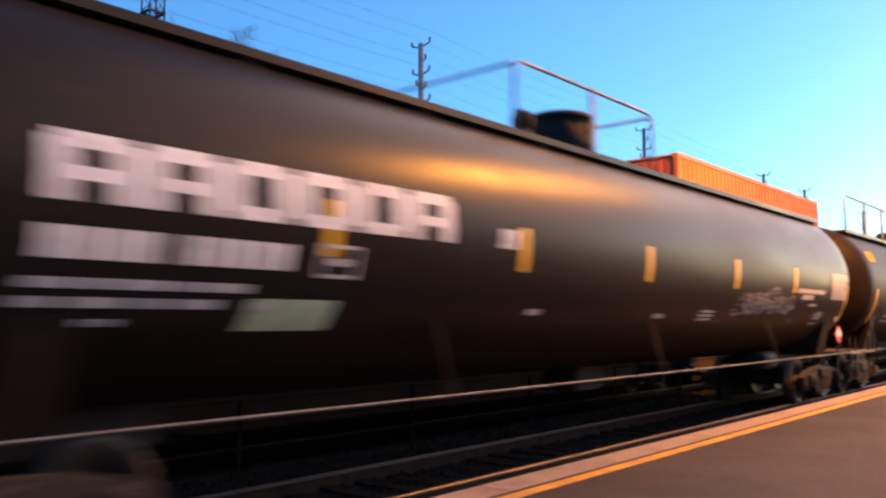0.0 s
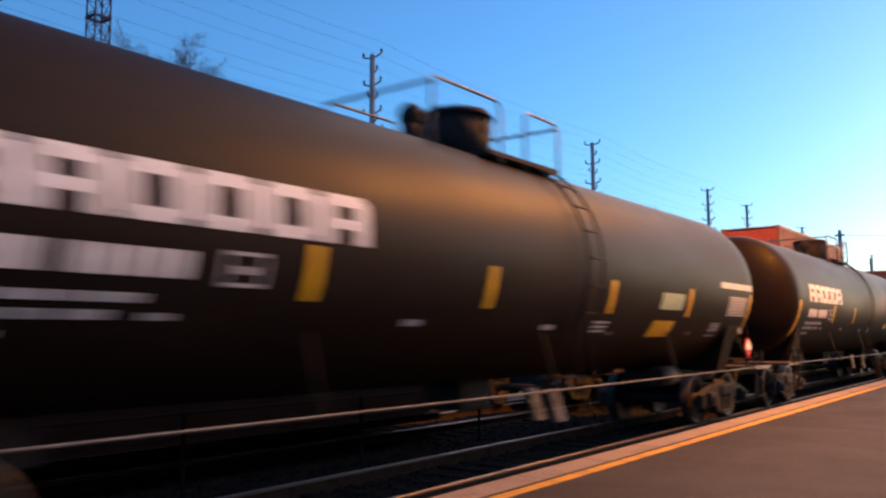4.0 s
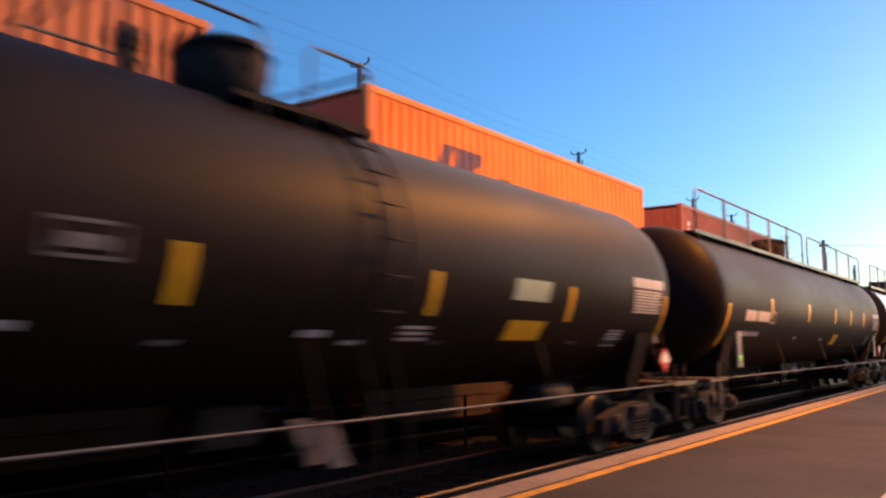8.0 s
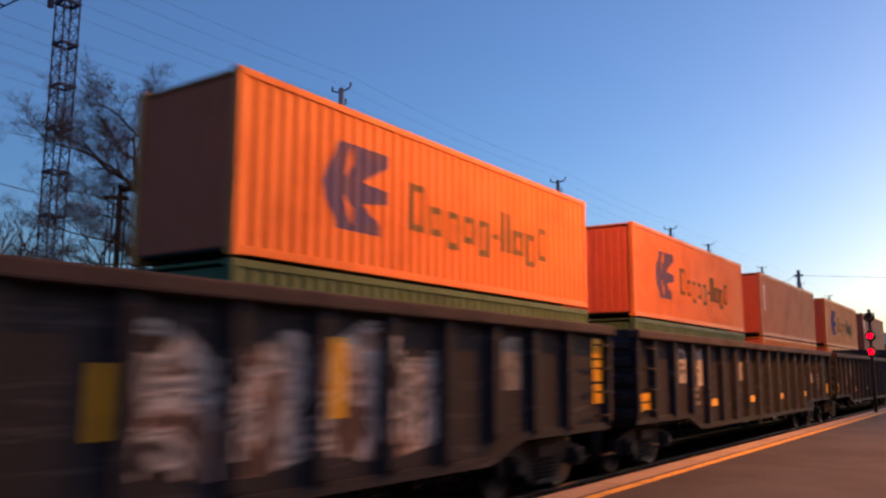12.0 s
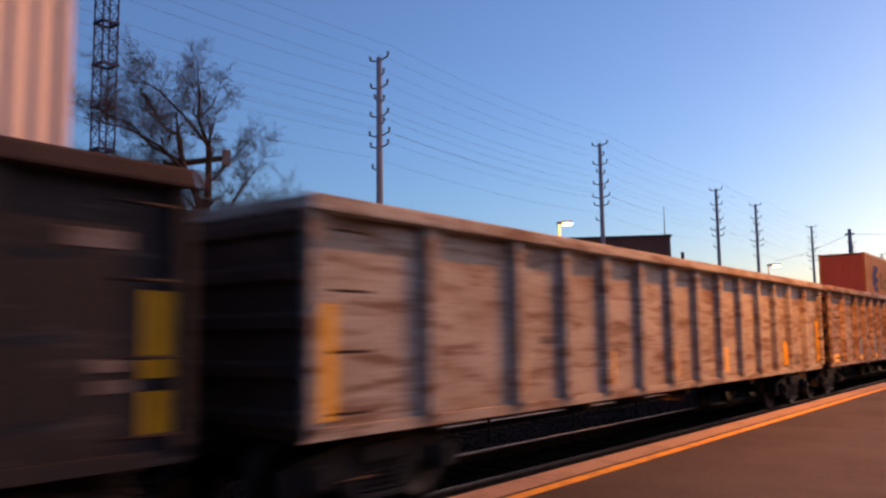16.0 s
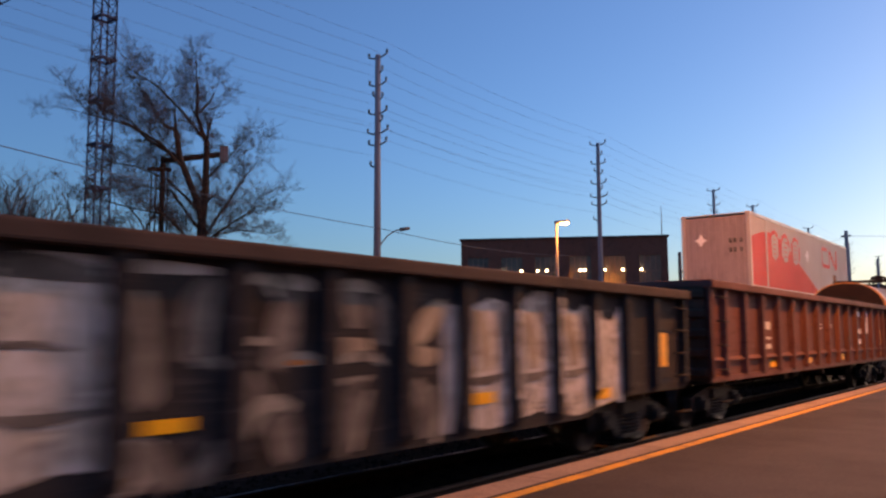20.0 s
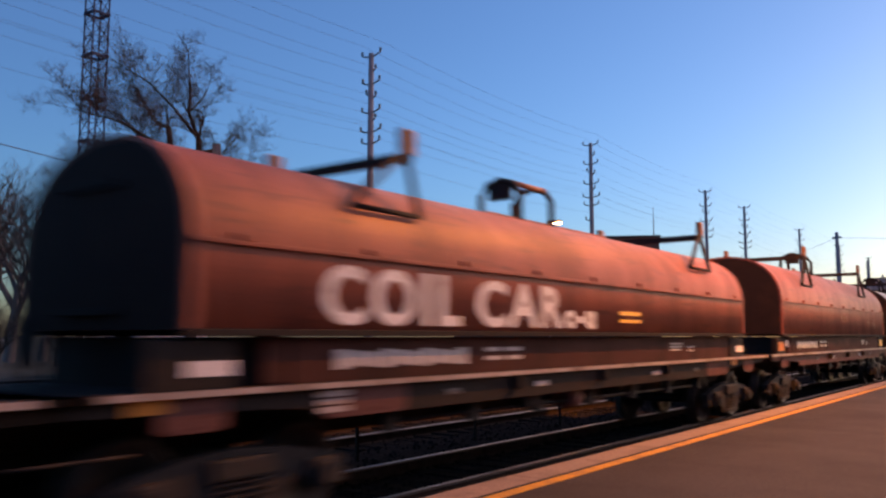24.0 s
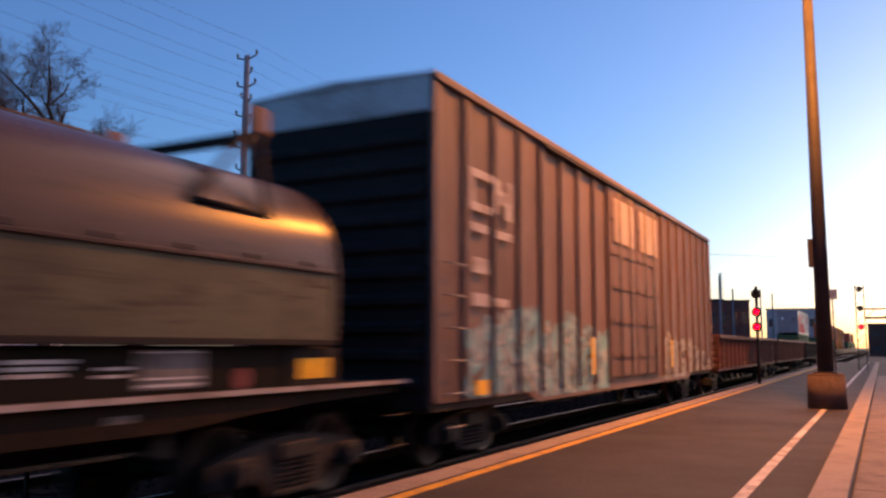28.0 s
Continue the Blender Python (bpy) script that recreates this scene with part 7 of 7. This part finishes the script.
    ("spray_pale", 0.07, [(7.8, 1.63), (7.92, 1.65), (8.05, 1.62)]), ("spray_grey", 0.28, [(7.82, 1.4), (7.9, 1.2), (8.0, 1.05)]),
    ("spray_pale", 0.16, [(7.7, 0.66), (7.78, 0.9), (7.92, 1.1), (8.1, 1.16), (8.3, 1.1)]), ("spray_grey", 0.3, [(8.12, 1.06), (8.2, 0.9), (8.26, 0.68)]),
    ("spray_black", 0.14, [(7.98, 0.98), (8.02, 0.8), (8.06, 0.66)]),
    ("spray_grey", 0.3, [(8.84, 2.1), (9.0, 1.95), (9.02, 1.75)]), ("spray_pale", 0.12, [(8.78, 2.1), (9.05, 2.14), (9.3, 2.1)]),
    ("spray_grey", 0.24, [(9.3, 2.05), (9.4, 1.85), (9.36, 1.6)]), ("spray_beige", 0.22, [(8.82, 1.62), (9.0, 1.56), (9.2, 1.6)]),
    ("spray_pale", 0.1, [(8.8, 1.46), (9.0, 1.5), (9.24, 1.5), (9.4, 1.42)]), ("spray_pale", 0.08, [(8.8, 1.3), (9.0, 1.28), (9.2, 1.32)]),
    ("spray_grey", 0.34, [(9.06, 1.3), (8.96, 1.1), (8.88, 0.9), (8.8, 0.66)]), ("spray_pale", 0.1, [(9.2, 1.2), (9.1, 0.95), (9.02, 0.68)]),
    ("spray_beige", 0.26, [(9.8, 1.62), (9.96, 1.74), (10.16, 1.9), (10.34, 2.0)]), ("spray_beige", 0.2, [(9.78, 1.56), (9.98, 1.48), (10.2, 1.5)]),
    ("spray_white", 0.26, [(10.44, 2.0), (10.4, 1.6), (10.42, 1.2), (10.36, 0.7)]), ("spray_grey", 0.26, [(9.84, 1.25), (9.96, 1.05), (10.0, 0.7)]),
    ("spray_pale", 0.14, [(10.14, 1.2), (10.2, 0.9), (10.16, 0.64)]), ("spray_black", 0.1, [(3.2, 2.0), (3.5, 1.4), (3.3, 0.9)]),
    ("spray_black", 0.1, [(4.9, 2.05), (5.3, 1.5), (5.0, 0.9)]), ("spray_grey", 0.16, [(5.9, 2.1), (6.2, 2.12), (6.58, 2.08)]),
    ("spray_grey", 0.08, [(5.86, 1.2), (6.2, 1.17), (6.6, 1.2)]), ("spray_grey", 0.05, [(5.86, 1.62), (6.1, 1.64), (6.4, 1.6)]),
    ("spray_beige", 0.3, [(10.95, 1.95), (11.05, 1.6), (11.1, 1.3)]), ("spray_grey", 0.1, [(10.75, 1.22), (11.1, 1.2), (11.45, 1.26)]),
    ("spray_grey", 0.12, [(11.25, 2.05), (11.37, 1.7), (11.35, 1.4)]), ("spray_beige", 0.3, [(11.92, 1.95), (12.020000000000001, 1.6), (12.07, 1.3)]),
    ("spray_grey", 0.1, [(11.72, 1.22), (12.07, 1.2), (12.42, 1.26)]), ("spray_grey", 0.12, [(12.22, 2.05), (12.34, 1.7), (12.32, 1.4)]),
    ("spray_beige", 0.3, [(12.899999999999999, 1.95), (13.0, 1.6), (13.049999999999999, 1.3)]), ("spray_grey", 0.1, [(12.7, 1.22), (13.049999999999999, 1.2), (13.399999999999999, 1.26)]),
    ("spray_grey", 0.12, [(13.2, 2.05), (13.319999999999999, 1.7), (13.299999999999999, 1.4)]),
]
PEAKS = [("spray_black", 0.06, [(y, 1.42 + 0.1 * math.sin(3 * y)), (y + 0.26, 1.66 + 0.12 * math.sin(5 * y)), (y + 0.5, 1.5), (y + 0.84, 1.72 + 0.1 * math.sin(7 * y))]) for y in [3.36 + 1.105 * k for k in range(9)]]
RED_RIBS = [0.0] + [0.82 + 1.13 * k for k in range(14)] + [16.3, 17.1]

couple(gondola("weathered black gondola car with grey sprayed graffiti", 16.9, 0.86, 2.36, "gon_black", drop=0.24, marks="none", strips=((3.0, 3.28, 1.2, 1.75), (5.6, 5.88, 1.2, 1.75), (8.45, 8.72, 1.2, 1.72), (10.76, 10.98, 1.25, 1.98), (16.42, 16.74, 1.22, 1.5), (16.42, 16.74, 1.54, 1.85), (16.42, 16.74, 1.88, 2.16)), spray=("graffiti_rust", 9, 13, 0.0, 1.3), patches=(("spray_pale", 13.85, 14.3, 1.45, 2.08),)), 182.0)
couple(gondola("weathered black gondola car with yellow strips", 16.9, 0.86, 2.36, "gon_black", drop=0.24, marks="none", strips=((0.34, 0.62, 1.04, 1.17), (0.66, 1.0, 1.04, 1.17), (0.34, 1.0, 1.2, 1.33), (3.95, 4.55, 1.01, 1.15), (6.9, 7.5, 1.01, 1.15), (9.85, 10.4, 1.01, 1.15), (12.75, 13.3, 1.01, 1.15), (16.45, 16.78, 1.03, 1.33)), plates=((1.98, 2.55, 1.92, 2.12), (2.15, 2.6, 1.66, 1.9), (2.95, 3.45, 1.66, 2.18), (2.98, 3.45, 1.05, 1.46), (15.0, 15.5, 1.2, 1.7)), patches=(("spray_white", 2.3, 2.68, 1.48, 2.1), ("spray_white", 3.35, 3.7, 1.42, 2.1), ("spray_pale", 6.3, 6.6, 1.5, 1.9), ("spray_white", 13.95, 14.4, 1.38, 1.66), ("spray_pale", 16.0, 16.2, 1.3, 2.15))), 199.95)
couple(gondola("weathered black gondola car with small stencils", 16.9, 0.86, 2.36, "gon_black", drop=0.24, marks="none", strips=((0.34, 0.62, 1.04, 1.17), (0.66, 1.0, 1.04, 1.17), (0.34, 1.0, 1.2, 1.33), (3.95, 4.55, 1.01, 1.15), (6.9, 7.5, 1.01, 1.15), (9.85, 10.4, 1.01, 1.15), (12.75, 13.3, 1.01, 1.15), (16.45, 16.78, 1.03, 1.33)), plates=((3.1, 3.5, 1.3, 1.5), (14.0, 14.4, 1.3, 1.9)), patches=(("spray_white", 2.25, 2.62, 1.22, 2.1), ("spray_white", 3.42, 3.75, 1.54, 2.12), ("spray_pale", 6.2, 6.5, 1.2, 1.8), ("spray_pale", 11.75, 12.0, 1.3, 2.0))), 218.0)
couple(gondola("black gondola car with pale blue graffiti", 17.0, 0.86, 2.9, "gon_black", ribs=TALL_RIBS, marks="none", strips=((3.0, 3.22, 0.9, 1.38), (6.6, 6.82, 0.9, 1.38), (10.3, 10.53, 0.88, 1.36), (13.64, 13.85, 0.88, 1.36), (16.7, 16.93, 1.43, 2.03), (16.7, 16.93, 1.04, 1.34)), plates=((14.44, 15.05, 2.38, 2.52), (14.62, 15.3, 0.96, 1.3), (16.31, 16.6, 1.34, 1.62), (16.1, 16.55, 2.3, 2.5)), patches=(("spray_blue", 2.0, 13.6, 0.95, 1.25),), strokes=ARCHES), 236.15)
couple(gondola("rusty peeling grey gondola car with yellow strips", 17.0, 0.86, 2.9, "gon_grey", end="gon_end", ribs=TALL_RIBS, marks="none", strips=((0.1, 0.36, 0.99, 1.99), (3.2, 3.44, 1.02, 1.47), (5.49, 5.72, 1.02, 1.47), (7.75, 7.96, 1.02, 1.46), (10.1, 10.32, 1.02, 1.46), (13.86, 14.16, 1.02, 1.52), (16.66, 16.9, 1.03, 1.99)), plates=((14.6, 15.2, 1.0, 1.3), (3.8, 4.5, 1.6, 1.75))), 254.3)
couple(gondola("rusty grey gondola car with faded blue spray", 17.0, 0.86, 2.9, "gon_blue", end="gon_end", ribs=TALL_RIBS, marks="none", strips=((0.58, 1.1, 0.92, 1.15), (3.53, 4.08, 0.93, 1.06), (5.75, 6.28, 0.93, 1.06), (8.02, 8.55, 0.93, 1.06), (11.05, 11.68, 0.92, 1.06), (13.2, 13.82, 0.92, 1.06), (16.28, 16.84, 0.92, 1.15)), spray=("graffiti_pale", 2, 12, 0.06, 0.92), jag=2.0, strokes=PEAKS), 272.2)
couple(gondola("dark gondola car with yellow strips", 16.8, 0.86, 2.4, "gon_black", drop=0.22, marks="none", strips=((0.27, 0.55, 1.74, 2.18), (0.29, 0.85, 0.93, 1.09), (4.0, 4.6, 0.76, 0.91), (6.1, 6.7, 0.76, 0.91), (9.65, 10.3, 0.76, 0.93), (12.55, 13.2, 0.78, 0.95), (16.43, 16.7, 1.06, 2.03)), patches=(("band_rust", 0.3, 13.2, 1.5, 1.72),), plates=((1.98, 2.55, 1.9, 2.2), (13.57, 14.17, 1.05, 2.08))), 290.3)
couple(gondola("dark gondola car with big white graffiti letters", 16.7, 0.86, 2.4, "gon_black", drop=0.22, marks="none", sill=0.003, strips=((0.44, 0.7, 1.14, 2.1), (3.0, 3.6, 0.82, 0.97), (6.92, 7.3, 1.01, 1.11), (10.74, 11.2, 0.96, 1.08), (13.68, 14.05, 0.84, 0.98), (15.75, 16.03, 1.2, 1.72)), plates=((2.14, 2.66, 1.55, 2.15),), spray=("graffiti_white", 2, 7, -0.1, 1.42), spray2=(("graffiti_white", 11, 15, -0.14, 1.42),), strokes=LETTERS), 308.35)
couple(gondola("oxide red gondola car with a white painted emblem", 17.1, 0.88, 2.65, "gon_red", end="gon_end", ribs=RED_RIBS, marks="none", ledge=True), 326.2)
red = TRAIN[-1][0]
for outline in (((12.27, 1.8), (12.35, 1.72), (13.06, 1.72), (13.06, 1.85), (12.5, 1.85), (12.5, 2.22), (13.06, 2.22), (13.06, 2.36), (12.35, 2.36), (12.27, 2.28)),
                ((13.08, 1.72), (13.24, 1.72), (13.34, 1.82), (13.34, 2.1), (13.82, 1.74), (14.1, 1.72), (14.2, 1.82), (14.2, 2.36), (14.0, 2.36), (14.0, 1.98), (13.5, 2.36), (13.22, 2.38), (13.14, 2.28), (13.14, 1.85), (13.08, 1.85)),
                ((12.11, 1.41), (13.05, 1.41), (13.05, 1.55), (12.11, 1.55))):
    bm = B()
    prism_x(bm, list(outline), 1.422, 1.428)
    part("white_emblem", bm, M["white"], red, "white painted stroke emblem")
flat(red, "white_emblem", [(3.42, 3.8, 1.8, 1.96), (3.42, 3.8, 1.59, 1.65), (3.42, 3.8, 1.4, 1.5), (7.98, 8.32, 1.84, 1.87), (7.98, 8.32, 1.93, 1.96), (9.06, 9.4, 1.87, 1.895), (9.06, 9.4, 1.935, 1.96), (14.6, 15.04, 1.45, 1.48), (14.6, 15.04, 1.54, 1.57), (14.6, 15.04, 1.7, 1.73), (11.2, 11.6, 1.3, 1.36)], 1.423, "plate", "small pale stencil lines")
for y in (3.7, 6.5, 10.05, 13.15, 15.6):
    flat(red, "reflective_strip", [(y, y + 0.6, 1.02, 1.15)], 1.424, "yellow")
flat(red, "reflective_strip", [(16.04, 16.26, 1.34, 1.84)], 1.425, "yellow")

couple(coil_car("faded pinkish grey coil car with orange rimmed hood ends", 13.85, "coil_pale", rim="coil_rim", frame_paint="trough_red", patch=(("yellow", 0.95, 0.6, 1.9, 2.03),), scrawl=((2.0, 2.4, 2.1), (7.6, 1.8, 2.05), (10.5, 1.6, 2.1), (5.6, 1.0, 2.35)), strips=(1.2, 8.0)), 344.85)
couple(coil_car("dark olive coil car with a pale painted patch", 15.4, "coil_green", frame_paint="coil_frame", patch=(("olive_patch", 10.35, 1.85, 1.86, 2.36),), sill_paint="olive_sill", strips=(2.0, 6.2, 10.3), stands=(2.9, 13.7)), 360.8)
couple(coil_car("oxide red coil car with white words on the hood", 13.5, "coil_red", frame_paint="trough_red", low_panel=True, zs=2.41, zt=3.36, stands=(2.4, 11.3), wording=True, patch=(("yellow", 7.55, 0.75, 1.98, 2.04), ("yellow", 7.55, 0.75, 1.87, 1.92))), 378.36)
couple(coil_car("oxide red coil car with a plain weathered hood", 13.75, "coil_red", frame_paint="trough_red", zt=3.6, stands=(2.95, 10.4), sill_paint="gon_red", scrawl=((6.6, 0.8, 2.2), (10.6, 0.5, 2.1), (11.6, 0.4, 2.05))), 394.8)
couple(coil_car("dark olive coil car with two hoods", 15.6, "coil_green", 7.85, zs=2.41, skirt=("shaded_skirt", "shaded_skirt"), panel_paint="orange_dull", frame_paint="coil_frame", patch=(("yellow", 0.24, 0.72, 1.84, 1.98), ("yellow", 8.35, 0.68, 1.84, 1.97), ("plate", 5.2, 0.2, 1.85, 1.92)), sill_paint="olive_sill", scrawl=((9.2, 0.7, 2.1),)), 410.9)
couple(coil_car("dark olive coil car with two weathered hoods", 15.55, "coil_olive", 7.7, skirt=("shaded_skirt", "lit_skirt"), panel_paint="yellow", frame_paint="coil_frame", zs=2.45, zt=3.56, patch=(("olive_patch", 2.45, 2.1, 1.97, 2.37), ("yellow", 8.25, 0.6, 1.86, 1.99)), sill_paint="olive_sill", strips=(2.05, 4.95, 7.3, 9.7)), 428.77)
couple(box_car("tall brown boxcar with white end band and pale graffiti", 19.0), 445.85)
couple(gondola("low dark red gondola car behind the boxcar", 16.9, 0.86, 2.1, "gon_red", marks="low"), 466.4)
couple(gondola("low dark red gondola car near the end", 16.9, 0.86, 2.1, "gon_red", marks="low"), 484.4)
couple(gondola("low dark gondola car near the end", 16.9, 0.86, 2.1, "gon_black", marks="low"), 502.4)

# ---- the second train: slots along it, lower and upper containers ----
SECOND = []


def slot(s, L, lower, lower_style, upper=None, upper_style="", upper_label=""):
    names = {"orange": "orange", "redbrown": "red-brown", "rust_orange": "rust orange", "boxgreen": "green", "boxwhite": "white"}
    w = well_car("brown well car carrying stacked containers" if lower else "empty brown well car", L, "well")
    SECOND.append((w, s, 0.0))
    if not lower:
        return
    c = container(names[lower] + " ribbed steel container low in a well car" + (" with white blocks" if lower_style == "bars" else ""), L, lower, lower_style)
    SECOND.append((c, s, 0.42))
    if upper:
        d = container(upper_label or names[upper] + " ribbed steel container stacked on another", L, upper, upper_style, w=1.295 if upper == "boxwhite" else 1.22)
        SECOND.append((d, s, 3.35))


slot(36.4, 12.19, "boxgreen", "")
slot(20.5, 12.19, "boxgreen", "", "orange")
slot(5.1, 12.19, "boxgreen", "")
slot(-10.25, 12.19, "boxgreen", "", "rust_orange")
slot(-26.6, 12.19, "boxgreen", "bars")
slot(-51.1, 17.5, None, "")
slot(-65.1, 12.19, "redbrown", "", "redbrown", "upright")
slot(-80.45, 12.19, "orange", "", "orange", "emblem", "orange ribbed container with a blue emblem, stacked")
slot(-96.0, 12.19, "orange", "", "rust_orange", "upright")
slot(-111.3, 12.19, "boxgreen", "", "orange", "emblem", "orange ribbed container with a blue emblem, stacked")
slot(-126.85, 12.19, "boxgreen", "", "orange", "emblem", "orange ribbed container with a blue emblem, stacked")
slot(-150.1, 16.15, "boxgreen", "")
slot(-189.1, 16.15, "boxgreen", "", "boxwhite", "white_red", "white ribbed container with a red sweep and emblems")
slot(-208.8, 16.15, None, "")

# ---- many small pieces: ties, edge slabs, pavers, stones ----
bm = B()
box(bm, -1.3, 1.3, -0.11, 0.11, -0.3, -0.15, 0.01)
tie_mesh = finish(bm, "tie", M["tie"])
for ob, x in ((track_a, NEAR_X), (track_b, FAR_X)):
    for k in range(120 if ob is track_a else 70):
        part("tie", tie_mesh, None, ob, at=pose(x, -4 + 0.52 * k, 0.012 * math.sin(k * 7.3)))
bm = B()
for x in (NEAR_X, FAR_X):
    for k in range(150):
        box(bm, x - 1.3, x + 1.3, 60 + 0.8 * k, 60.22 + 0.8 * k, -0.3, -0.15)
far_ties = tagged(part("tie_row", bm, M["tie"]), "dark wooden ties further down the line", "ties", kind="stuff")

bm = B()
box(bm, -4.72, -4.345, 0.006, 1.494, TOP - 0.085, TOP + 0.003, 0.012)
slab = finish(bm, "edge_slab", M["concrete"])
for k in range(-6, 60):
    part("edge_slab", slab, None, platform, at=pose(0, 1.5 * k, 0))
bm = B()
box(bm, -0.68, -0.36, 0.006, 2.394, 0.0, TOP + 0.1, 0.02)
kerb = finish(bm, "kerb_stone", M["concrete"])
for k in range(-4, 36):
    part("kerb_stone", kerb, None, walkway, at=pose(0, 2.4 * k, 0))
bm = B()
box(bm, 0.008, 1.19, 0.008, 1.19, TOP - 0.03, TOP + 0.012, 0.012)
paver = finish(bm, "paver", M["paver"])
for i in range(3):
    for k in range(-3, 40):
        part("paver", paver, None, walkway, at=pose(-0.35 + 1.2 * i, 1.2 * k, 0))

rng = random.Random(4)
verts, faces = [], []
for k in range(9000):
    x, y = rng.uniform(-12.6, -4.8), rng.uniform(1.0, 34.0) ** 1.0
    z, r = -0.17 + rng.uniform(-0.01, 0.02), rng.uniform(0.02, 0.045)
    n = len(verts)
    for dx, dy, dz in ((1, 0, -0.2), (-0.6, 0.8, -0.2), (-0.5, -0.9, -0.2), (0.1, 0.05, 0.9), (0.3, 0.6, 0.5)):
        verts.append((x + dx * r * rng.uniform(0.7, 1.3), y + dy * r * rng.uniform(0.7, 1.3), z + dz * r))
    faces += [(n, n + 1, n + 4), (n + 1, n + 3, n + 4), (n + 1, n + 2, n + 3), (n + 2, n, n + 3), (n, n + 4, n + 3)]
me = bpy.data.meshes.new("ballast_stones")
me.from_pydata(verts, [], faces)
me.materials.append(M["ballast"])
tagged(new("ballast_stones", me), "loose dark ballast stones between the rails", "ballast", kind="stuff")

# ---- movement ----
SPEED = 15.6
TIMES = (0.0, 7.0, 14.0, 21.0, 28.0)


def second_run(t):
    return 11.62 * t - 0.032 * t * t


def motions():
    for car, s in TRAIN:
        walk(car, [(t, pose(NEAR_X, s - SPEED * t, 0.0)) for t in TIMES])
    for car, s, z in SECOND:
        walk(car, [(t, pose(FAR_X, s + second_run(t), z)) for t in TIMES])


motions()
